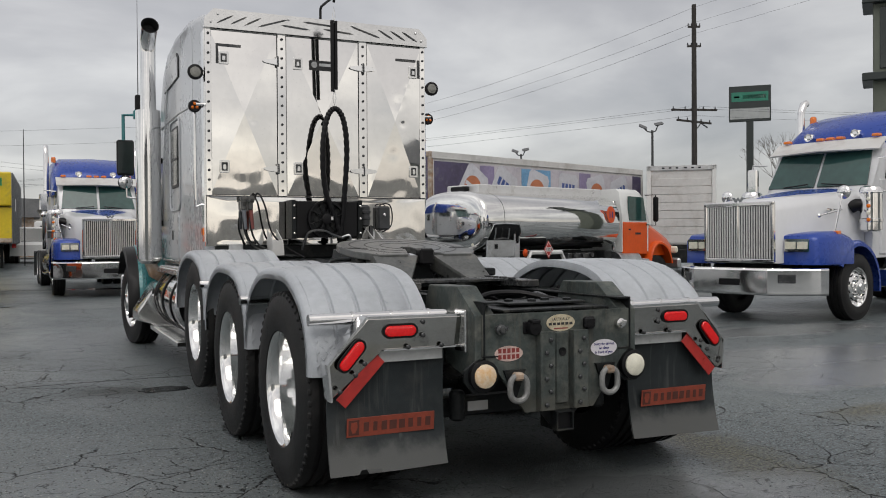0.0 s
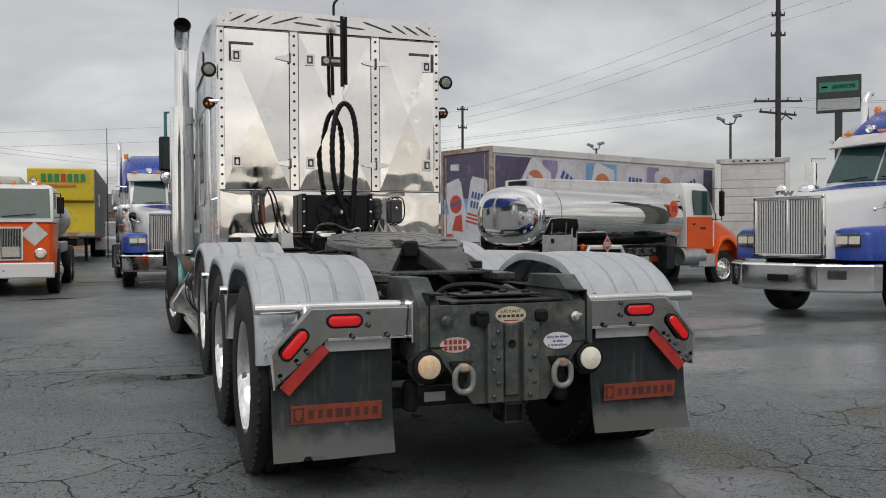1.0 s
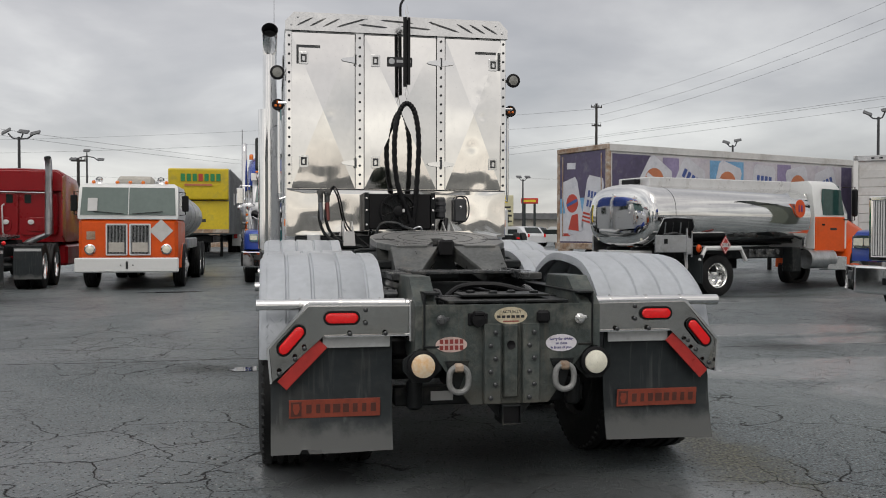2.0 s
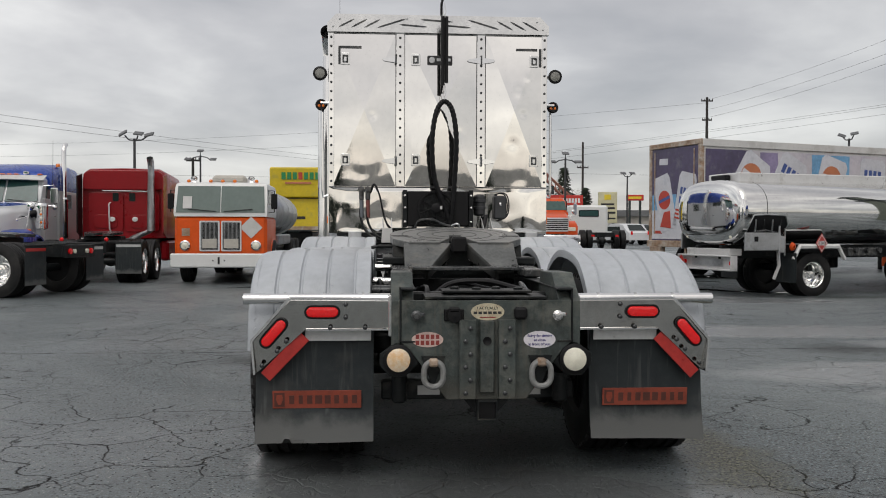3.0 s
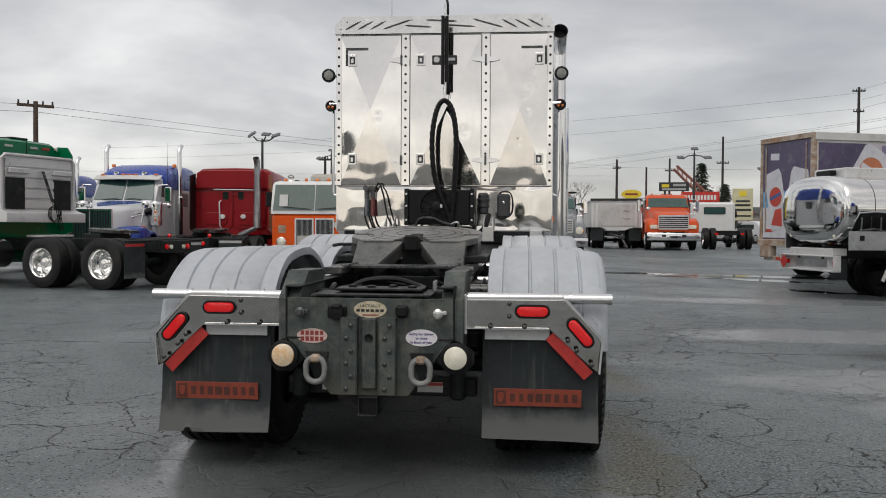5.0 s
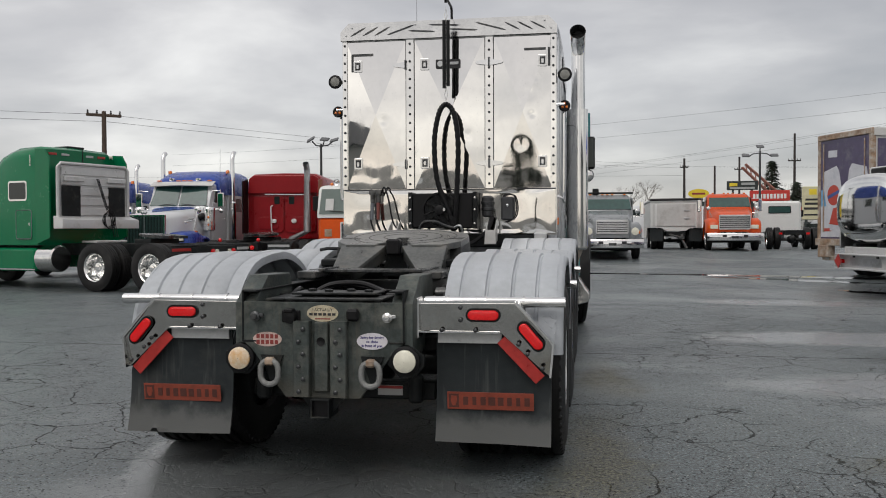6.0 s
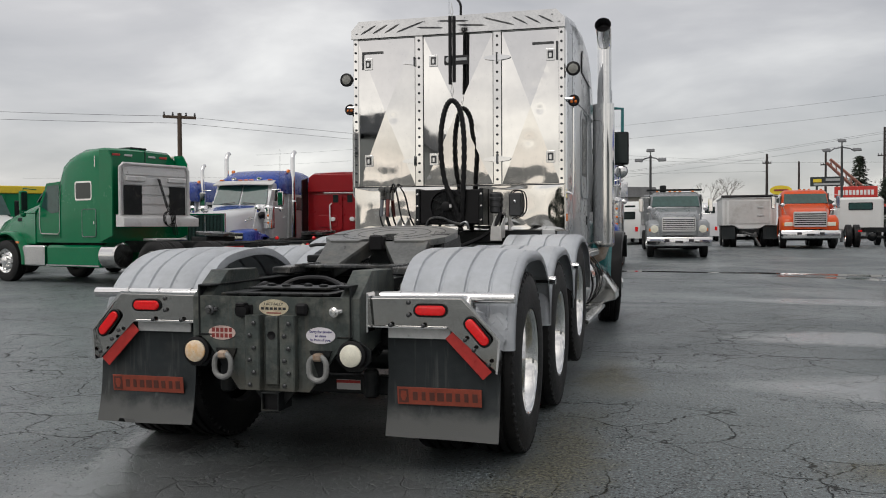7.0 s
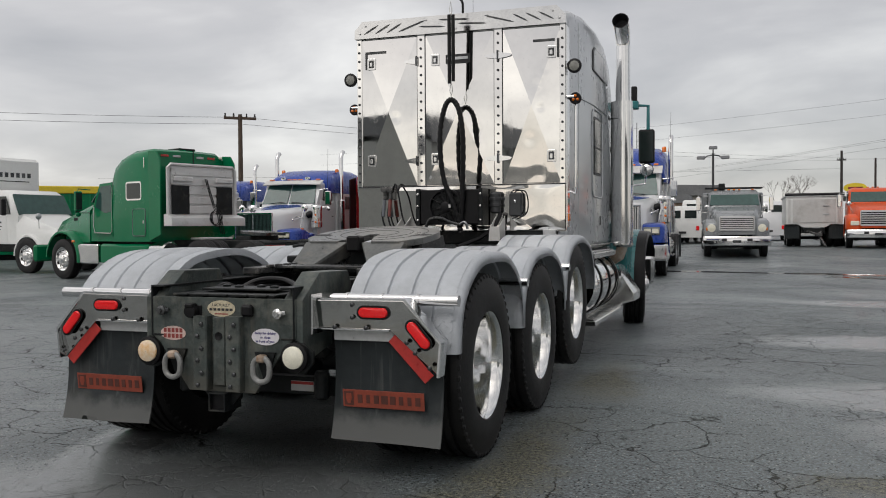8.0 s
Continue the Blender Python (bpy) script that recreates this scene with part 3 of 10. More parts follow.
WATER = bpy.data.materials.new("standing_water")
WATER.use_nodes = True
bsdf(WATER).inputs["Base Color"].default_value = (0.022, 0.023, 0.023, 1)
bsdf(WATER).inputs["Roughness"].default_value = 0.04
bsdf(WATER).inputs["Specular IOR Level"].default_value = 0.45
DAMP = material("damp_asphalt", (0.030, 0.030, 0.030), 0.28, 0, 0.4, 20, 0.5, 55, dirt=(0.06, 0.06, 0.058), dirt_amount=0.3)


def pool(name, label, x, y, rx, ry, turn, seed, mat, rag=0.35, z=0.004):
    """A flat film with a ragged edge."""
    n, pts = 64, []
    for i in range(n):
        a = 2 * math.pi * i / n
        k = 1 + rag * (noise.noise(Vector((2.2 * math.cos(a), 2.2 * math.sin(a), seed))) + 0.5 * noise.noise(Vector((6 * math.cos(a), 6 * math.sin(a), seed + 9))))
        pts.append((rx * k * math.cos(a), ry * k * math.sin(a)))
    c, d = math.cos(radians(turn)), math.sin(radians(turn))
    flat = [(x + c * a - d * b, y + d * a + c * b) for a, b in pts]
    rings = [[(x + (a - x) * k, y + (b - y) * k, lie(x + (a - x) * k, y + (b - y) * k) + h) for a, b in flat] for k, h in ((1.0, -0.02), (1.0, z), (0.75, z), (0.5, z), (0.25, z), (0.02, z))]
    return whole(name, Geo().loft(rings), mat, label, "puddle", kind="structure")


pool("puddle", "shallow puddle that mirrors the sky", 4.6, 21.4, 5.6, 0.34, -6, 1.0, WATER, 0.7)
pool("puddle", "shallow puddle that mirrors the sky", 6.6, 20.0, 1.9, 0.30, -12, 2.0, WATER, 0.7)
pool("puddle", "small oily puddle in a pothole", -1.30, 4.15, 0.20, 0.14, 0, 5.0, WATER, 0.4, 0.006)
pool("puddle", "thin puddle near the orange truck", -3.2, 15.6, 0.55, 0.16, 10, 6.0, WATER, 0.5)
pool("puddle", "shallow puddle by the tank truck", 8.5, 17.0, 1.4, 0.4, -10, 7.0, WATER, 0.6)


# ---- wheels ----
TURN_X = pose(0, 0, 0, 0, 90, 0)


def tyre_geo(n=56, width=0.28, R=0.52, lugs=True):
    w = width / 2
    prof = [(0.292, -w * 0.72), (0.31, -w * 0.95), (0.36, -w * 1.02), (0.43, -w), (0.485, -w * 0.9), (0.513, -w * 0.82), (R - 0.002, -w * 0.74)]
    for c in (-0.42, 0.0, 0.42):
        prof += [(R, w * (c - 0.1)), (R - 0.014, w * (c - 0.07)), (R - 0.014, w * (c + 0.07)), (R, w * (c + 0.1))]
    prof += [(r, -h) for r, h in prof[6::-1]]
    g = Geo().lathe(prof, n, TURN_X)
    if lugs:
        for i in range(n):
            for s in (-1, 1):
                a = 2 * math.pi * i / n
                g.box((s * w * 0.80, 0, R - 0.018), (w * 0.20, 0.034, 0.028), 0.008, pose(0, 0, 0, math.degrees(a), 0, 0))
    return g


def drive_rim_geo(n=36):
    g = Geo().lathe([(0.300, 0.098), (0.312, 0.118), (0.304, 0.128), (0.288, 0.118), (0.276, 0.095), (0.268, 0.05), (0.262, -0.085),
                     (0.250, -0.110), (0.215, -0.118), (0.150, -0.105), (0.135, -0.095), (0.118, -0.095), (0.112, -0.01), (0.100, 0.005),
                     (0.055, 0.010), (0.048, 0.025), (0.001, 0.028)], n, TURN_X)
    return g


def front_rim_geo(n=36):
    return Geo().lathe([(0.300, 0.098), (0.312, 0.118), (0.304, 0.128), (0.288, 0.118), (0.278, 0.09), (0.268, 0.06), (0.255, 0.055),
                        (0.190, 0.115), (0.140, 0.122), (0.125, 0.12), (0.120, 0.165), (0.100, 0.18), (0.070, 0.183), (0.06, 0.20),
                        (0.001, 0.202)], n, TURN_X)


def nuts_geo(x, r=0.167, k=10, rad=0.017, h=0.045):
    g = Geo()
    for i in range(k):
        a = 2 * math.pi * (i + 0.5) / k
        g.lathe([(rad, 0), (rad, h * 0.7), (rad * 0.7, h), (0.001, h)], 6, Matrix.Translation((x, r * math.cos(a), r * math.sin(a))) @ TURN_X)
    return g


def holes_geo(x, r=0.215, k=10, rad=0.026, slope=0.0):
    g = Geo()
    for i in range(k):
        a = 2 * math.pi * i / k
        g.lathe([(rad, -0.01), (rad, 0.004), (rad * 0.8, 0.0), (0.001, -0.004)], 10, pose(0, 0, 0, math.degrees(a), 0, 0) @ Matrix.Translation((x, 0, r)) @ pose(0, 0, 0, 0, 90 - slope, 0))
    return g


TYRE = tyre_geo().mesh("tyre", RUBBER)
TYRE_FAR = tyre_geo(28, lugs=False).mesh("tyre", RUBBER)
DRIVE_RIM, FRONT_RIM = drive_rim_geo().mesh("rim", RIMALU), front_rim_geo().mesh("rim", RIMALU)
STEEL_RIM = front_rim_geo(24).mesh("rim", OFFWHITE)
DRIVE_NUTS, FRONT_NUTS = nuts_geo(-0.100).mesh("nuts", CHROME), nuts_geo(0.118).mesh("nuts", CHROME)
DRIVE_NUT, FRONT_NUT = nuts_geo(-0.100, k=1).mesh("hub_nut", CHROME), nuts_geo(0.118, k=1).mesh("hub_nut", CHROME)
DRIVE_HOLES, FRONT_HOLES = holes_geo(-0.116).mesh("hand_holes", BLACK), holes_geo(0.098, slope=-40).mesh("hand_holes", BLACK)
INNER = Geo().lathe([(0.295, -0.05), (0.1, -0.06), (0.001, -0.06)], 24, TURN_X).mesh("inner_disc", BLACK)


def wheel(parent, x, y, front=False, dual=False, near=True, steel=False, z=0.515):
    """A wheel under a vehicle; its tyre, rim, nuts and holes are sub-parts. A dual gets its inner tyre too."""
    s = 1 if x > 0 else -1
    w = shared("wheel", TYRE if near else TYRE_FAR, parent, pose(x, y, z, 0, 0, 0 if s > 0 else 180))
    rim, nut, hole = (FRONT_RIM, FRONT_NUTS, FRONT_HOLES) if front else (DRIVE_RIM, DRIVE_NUTS, DRIVE_HOLES)
    shared("rim", STEEL_RIM if steel else rim, w, Matrix())
    if near:
        for k in range(10):
            shared("hub_nut", FRONT_NUT if front else DRIVE_NUT, w, pose(0, 0, 0, 36 * k, 0, 0))
    else:
        tagged(shared("hub_nuts", nut, w, Matrix()), kind="stuff")
    tagged(shared("hand_holes", hole, w, Matrix()), kind="stuff")
    shared("backing_disc", INNER, w, Matrix.Translation((-0.08, 0, 0)) if not front else Matrix())
    if dual:
        i = shared("inner_wheel", TYRE if near else TYRE_FAR, parent, pose(x - s * 0.335, y, z, 0, 0, 0 if s > 0 else 180))
        shared("backing_disc", INNER, i, Matrix())
    return w


# ---- the tractor that the camera walks round: y runs from its mud flaps forward ----
hero = thing("tractor_truck", "silver-grey and teal tractor with polished sleeper back and grey fenders", "truck", pose(0, 0, 0, 0, 0, -0.4))
# the foremost of the three axles is lifted off the ground
AXLES = ((0.69, 0.515), (2.02, 0.525), (3.32, 0.652))
ARCHES = ((0.82, 0.0), (2.15, -0.012), (3.53, 0.058))
STEER = 8.05
random.seed(4)
for y, z in AXLES:
    for s in (-1, 1):
        wheel(hero, s * 1.085, y, dual=True, z=z)
for s in (-1, 1):
    # the steering wheels stand turned a little to the left
    steer = wheel(hero, s * 1.09, STEER, front=True)
    steer.matrix_basis = Matrix.Translation(steer.location) @ pose(0, 0, 0, 0, 0, 9 if s > 0 else 189)


def fender_geo(y0, s, lift):
    """A half-round fender with raised lengthwise ribs and a rolled outer edge."""
    xs = [(0.58, -0.03), (0.585, 0.0), (0.66, 0.0), (0.666, -0.010), (0.674, -0.010), (0.682, 0.0), (0.80, 0.006), (0.806, -0.006),
          (0.814, -0.006), (0.822, 0.004), (0.94, 0.006), (0.946, -0.006), (0.954, -0.006), (0.962, 0.004), (1.07, 0.0), (1.076, -0.011),
          (1.084, -0.011), (1.092, 0.0), (1.165, -0.002), (1.205, -0.012), (1.222, -0.03), (1.222, -0.055)]
    rings, N = [], 26
    for k in range(N + 1):
        a = math.pi * k / N
        u, w = -math.cos(a), math.sin(a)
        cu = math.copysign(abs(u) ** 0.82, u)
        cw = max(0.0, w) ** 0.82
        r = []
        for x, d in xs:
            wob = 0.004 * math.sin(9 * a + 7 * x + y0)
            r.append((s * x, y0 + cu * (0.71 + d), 0.65 + lift + cw * (0.515 + d + wob)))
        rings.append(r)
    thick = [[(x, y0 + (y - y0) * 0.975, 0.65 + lift + (z - 0.65 - lift) * 0.97) for x, y, z in r] for r in rings]
    g = Geo()
    g.loft([a + b[::-1] for a, b in zip(rings, thick)], True, True)
    return g


def tread_geo(y0, s, lift):
    """Small raised lozenges pressed into the lower back and the outer edge of a fender."""
    g = Geo()

    def bump(x, a, out, tilt):
        u, w = -math.cos(a), math.sin(a)
        cu, cw = math.copysign(abs(u) ** 0.82, u), max(0.0, w) ** 0.82
        p = Vector((s * x, y0 + cu * (0.71 + out), 0.65 + lift + cw * (0.515 + out)))
        lean = math.degrees(math.atan2(cw, cu * 0.8))
        g.box((0, 0, 0), (0.022, 0.006, 0.0035), 0.0015, Matrix.Translation(p) @ pose(0, 0, 0, lean - 90, 0, 0) @ pose(0, 0, 0, 0, 0, tilt))
    for k in range(7):
        for i in range(13):
            x = 0.62 + 0.045 * i + (0.022 if k % 2 else 0.0)
            bump(x, 0.015 + 0.05 * k, 0.001, 45 if (i + k) % 2 else -45)
    for k in range(22):
        bump(1.185, 0.05 + 0.068 * k, -0.006, 90)
    return g


for y, up in ARCHES:
    for s in (-1, 1):
        f = part("fender", fender_geo(y, s, up), FENDER, hero, "dull grey ribbed poly half fender", sharp=50)
        tagged(part("tread_pattern", tread_geo(y, s, up), FENDER, f), kind="stuff")
# bright tubes that carry the fenders
CLAMP = Geo().lathe([(0.034, -0.006), (0.034, 0.006)], 14, TURN_X, True).mesh("tube_clamp", ALU)
for y, z, x1 in ((0.095, 0.925, 1.235), (1.42, 0.94, 1.265), (2.78, 0.975, 1.265), (4.20, 0.975, 1.2)):
    for s in (-1, 1):
        t = part("fender_tube", Geo().rod((s * 0.45, y, z), (s * x1, y, z), 0.029, 16), CHROME, hero, "polished fender tube")
        for x in (0.62, 0.82, 1.02):
            shared("tube_clamp", CLAMP, t, Matrix.Translation((s * x, y, z)))

BOLT = Geo().lathe([(0.012, 0), (0.012, 0.007), (0.007, 0.011), (0.001, 0.012)], 8).mesh("bolt", GREASE)
BOLT_ALU = Geo().lathe([(0.011, 0), (0.011, 0.008), (0.006, 0.012), (0.001, 0.012)], 8).mesh("bolt", ALU)
RIVET = Geo().lathe([(0.008, 0), (0.008, 0.004), (0.001, 0.006)], 6).mesh("rivet", ALU)

# rear light hangers, flaps
HANGER = material("wavy_stainless", (0.53, 0.525, 0.505), 0.07, 1.0, 0.10, 5, 0.16, 5, dirt=(0.45, 0.43, 0.38), dirt_amount=0.25, dirt_scale=7, rough_var=0.06)
for s in (-1, 1):
    def X(p):
        return [(s * a, b) for a, b in p]
    face = [(0.47, 0.925), (0.985, 0.93), (1.172, 0.72), (1.158, 0.555), (1.105, 0.60), (0.905, 0.782), (0.47, 0.782)]
    sheet = Geo().prism(X(face), -0.03, -0.018, "y")
    sheet.v = [(x, y - 0.12 * (z - 0.86), z) for x, y, z in sheet.v]
    br = part("light_hanger", sheet, HANGER, hero, "polished stainless mud flap hanger", bevel=0.003)
    lip = Geo()
    lip.prism(X([(0.47, 0.925), (0.985, 0.93), (0.985, 0.942), (0.47, 0.937)]), -0.034, 0.06, "y")
    lip.prism(X([(0.985, 0.93), (1.172, 0.72), (1.184, 0.726), (0.992, 0.942)]), -0.034, 0.06, "y")
    lip.prism(X([(1.172, 0.72), (1.158, 0.555), (1.168, 0.552), (1.184, 0.726)]), -0.034, 0.06, "y")
    lip.prism(X([(0.47, 0.782), (0.905, 0.782), (0.905, 0.774), (0.47, 0.774)]), -0.03, 0.05, "y")
    part("hanger_flange", lip, CHROME, br)
    part("hanger_post", Geo().box((s * 0.475, 0.0, 0.85), (0.03, 0.12, 0.21), 0.006), ALU, br)
    for cx, cz, rot, name in ((0.822, 0.868, 0, "stop_lamp"), (1.066, 0.762, 49, "marker_lamp")):
        m = Matrix.Translation((s * cx, -0.03, cz)) @ pose(0, 0, 0, 0, rot * s, 0)
        rub = Geo().prism(pill(0.182, 0.070), 0.0, -0.010, "y", m)
        lamp = part(name, rub, BLACK, br, "red oval tail lamp in black grommet")
        lens = Geo().loft([[(x * k, -h, z * k) for x, z in pill(0.160, 0.051)] for k, h in ((1, 0.008), (1, 0.014), (0.93, 0.020), (0.6, 0.0225))], True, True, m)
        part("lens", lens, REDLENS, lamp)
        dots = Geo()
        for i in range(5):
            for j in (-1, 1):
                dots.ball(tuple(m @ Vector((-0.05 + 0.025 * i, -0.0205, 0.011 * j))), 0.007, 8, (1, 0.3, 1))
        tagged(part("lens_optic", dots, REDLENS, lamp), kind="stuff")
    for bx, bz in ((0.607, 0.789), (0.705, 0.906), (0.782, 0.789), (0.705, 0.841), (1.003, 0.722), (1.124, 0.60), (1.048, 0.672)):
        shared("bolt", BOLT, br, Matrix.Translation((s * bx, -0.034, bz)) @ pose(0, 0, 0, 90, 0, 0))
    # flap: thin rubber sheet that hangs with a slight curl
    rings, N = [], 14
    for k in range(N + 1):
        v = k / N
        z = 0.772 - v * 0.567
        yy = 0.03 + 0.03 * math.sin(v * 2.2) - 0.075 * v * v + (0.02 if s > 0 else 0.0) * v
        xo = 1.165 if z < 0.56 else 1.165 - (z - 0.56) / 0.21 * 0.19
        row = []
        for i in range(49):
            f2 = i / 48
            x = 0.565 + (xo - 0.565) * f2
            torn = 0.022 if s < 0 and k == N and 34 <= i <= 36 else 0.0
            row.append((s * x, yy + 0.006 * math.sin(f2 * 6 + v * 3 + s), z + torn - 0.012 * f2 * v * (1 if s > 0 else 0.4)))
        rings.append(row)
    fl = Geo()
    back = [[(x, y + 0.011, z) for x, y, z in r] for r in rings]
    fl.loft([a + b[::-1] for a, b in zip(rings, back)], True, True)
    flap = part("mud_flap", fl, FLAP, hero, "black rubber mud flap with faded orange print", sharp=60)
    part("flap_strip", Geo().box((s * 0.745, 0.018, 0.745), (0.335, 0.008, 0.058), 0.002), WHITETAPE, flap, "white reflective strip")
    red = Geo()
    mtape = Matrix.Translation((s * 1.012, -0.004, 0.640)) @ pose(0, 0, 0, 0, s * 46, 0)
    red.box((0, 0, 0), (0.285, 0.006, 0.062), 0.002, mtape)
    part("reflective_tape", red, REDTAPE, flap, "red reflective tape")
    # faded orange badge as a bar with dark blocks
    zc, yb = 0.418, -0.012
    mb = Matrix.Translation((s * 0.852 + 0.0, yb + 0.025, zc)) @ pose(0, 0, 0, 6, 0, 0)
    badge = part("badge_bar", Geo().box((0, 0, 0), (0.45, 0.004, 0.092), 0.001, mb), ORANGEPRINT, flap, "faded orange printed bar")
    for i in range(8):
        part("badge_block", Geo().box((-0.128 + i * 0.0455, -0.003, 0), ((0.026, 0.020, 0.027, 0.036, 0.030, 0.024, 0.021, 0.027)[i], 0.002, 0.044), 0, mb), FADEDPRINT, badge)
    part("badge_block", Geo().box((-0.19, -0.003, 0), (0.052, 0.002, 0.072), 0, mb), FADEDPRINT, badge)
    part("badge_mark", Geo().prism([(-0.014, 0.026), (0.014, 0.026), (0.017, 0.0), (0.007, -0.026), (-0.007, -0.026), (-0.017, 0.0)], -0.0045, -0.0055, "y", mb @ Matrix.Translation((-0.19, 0, 0))), ORANGEPRINT, badge)

# frame
for s in (-1, 1):
    rail = Geo()
    rail.box((s * 0.43, 4.3, 0.86), (0.010, 8.9, 0.27), 0.002)
    rail.box((s * 0.395, 4.3, 0.99), (0.08, 8.9, 0.010), 0.002)
    rail.box((s * 0.395, 4.3, 0.73), (0.08, 8.9, 0.010), 0.002)
    part("frame_rail", rail, FRAME, hero, "black steel frame rail")
    for i in range(40):
        for z in (0.79, 0.93):
            shared("rail_bolt", BOLT, hero, Matrix.Translation((s * 0.436, 0.3 + 0.11 * i, z)) @ pose(0, 0, 0, 0, 90 * s, 0))
    slide = Geo().box((s * 0.40, 2.1, 1.025), (0.12, 2.6, 0.045), 0.006)
    for i in range(22):
        slide.box((s * 0.345, 0.95 + i * 0.11, 1.05), (0.03, 0.06, 0.02), 0.004)
    part("slide_rail", slide, GREASE, hero)
    ear = Geo().prism([(-0.135, 0.60), (-0.135, 0.93), (0.06, 1.065), (0.40, 1.06), (0.44, 0.99), (0.44, 0.72)], s * 0.365, s * 0.475, "x")
    part("frame_end_box", ear, PLATEGRIME, hero, bevel=0.006)
for y in (0.28, 1.62, 3.0, 4.4, 6.0):
    part("cross_member", Geo().box((0, y, 0.85), (0.78, 0.10, 0.20), 0.01), FRAME, hero)
for y, z in AXLES:
    ax = Geo().rod((-0.95, y, z), (0.95, y, z), 0.075, 14)
    if z < 0.6:
        ax.ball((0, y, z + 0.015), 0.22, 18, (1, 0.85, 1))
    ax.box((0, y, z + 0.085), (1.0, 0.10, 0.08), 0.01)
    part("axle", ax, FRAME, hero)
    for s in (-1, 1):
        bag = Geo().lathe([(0.09, 0.0), (0.13, 0.03), (0.135, 0.10), (0.12, 0.12), (0.135, 0.14), (0.13, 0.22), (0.09, 0.25)], 18, Matrix.Translation((s * 0.50, y - 0.36, 0.62)), True)
        part("air_spring", bag, BLACK, hero)
        part("brake_chamber", Geo().lathe([(0.07, 0), (0.085, 0.03), (0.085, 0.10), (0.06, 0.13)], 14, Matrix.Translation((s * 0.32, y - 0.2, 0.62)) @ pose(0, 0, 0, 90, 0, 0), True), GREASE, hero)
        part("shock_absorber", Geo().rod((s * 0.52, y - 0.15, 0.55), (s * 0.47, y + 0.12, 0.95), 0.03, 10), BLACK, hero)

RINGSTEEL = material("worn_ring_steel", (0.26, 0.265, 0.26), 0.45, 0.3, 0.2, 8, 0.2, 60, dirt=(0.13, 0.12, 0.11), dirt_amount=0.35)
# rear plate with ribs, hitch, tow rings, lamps and stickers
PY = -0.145
pl = [(-0.44, 0.935), (0.44, 0.935), (0.44, 0.735), (0.385, 0.69), (0.20, 0.44), (-0.20, 0.44), (-0.385, 0.69), (-0.44, 0.735)]
plate = part("rear_plate", Geo().prism(pl, PY, PY + 0.022, "y"), PLATEGRIME, hero, "dark steel rear end plate with grime", bevel=0.004)
for s in (-1, 1):
    ch = Geo()
    # one folded hat section
    ch.prism([(s * 0.098 - 0.042, PY + 0.004), (s * 0.098 - 0.042, PY - 0.046), (s * 0.098 - 0.036, PY - 0.052), (s * 0.098 + 0.036, PY - 0.052), (s * 0.098 + 0.042, PY - 0.046), (s * 0.098 + 0.042, PY + 0.004)], 0.452, 0.84, "z")
    part("plate_channel", ch, PLATEGRIME, plate)
    for i in range(6):
        shared("bolt", BOLT, plate, Matrix.Translation((s * 0.098 + (0.012 if i % 2 else -0.012), PY - 0.052, 0.48 + 0.064 * i)) @ pose(0, 0, 0, 90, 0, 0))
part("centre_channel", Geo().box((0, PY - 0.012, 0.655), (0.075, 0.024, 0.36), 0.006), PLATEGRIME, plate)
part("centre_hole", Geo().lathe([(0.022, 0), (0.022, 0.004), (0.017, 0.002), (0.001, 0.0)], 14, Matrix.Translation((0, PY - 0.024, 0.735)) @ pose(0, 0, 0, 90, 0, 0)), BLACK, plate)
hitch = Geo()
for a, b, w, h in ((0, 0.045, 0.10, 0.008), (0, -0.045, 0.10, 0.008), (0.046, 0, 0.008, 0.09), (-0.046, 0, 0.008, 0.09)):
    hitch.box((a, PY + 0.03, 0.392 + b), (w, 0.16, h), 0.002)
hitch.prism([(-0.12, 0.445), (0.12, 0.445), (0.055, 0.37), (-0.055, 0.37)], PY + 0.012, PY + 0.022, "y")
part("hitch_receiver", hitch, FRAME, plate)
part("hitch_bore", Geo().box((0, PY + 0.04, 0.392), (0.085, 0.13, 0.085)), BLACK, plate)
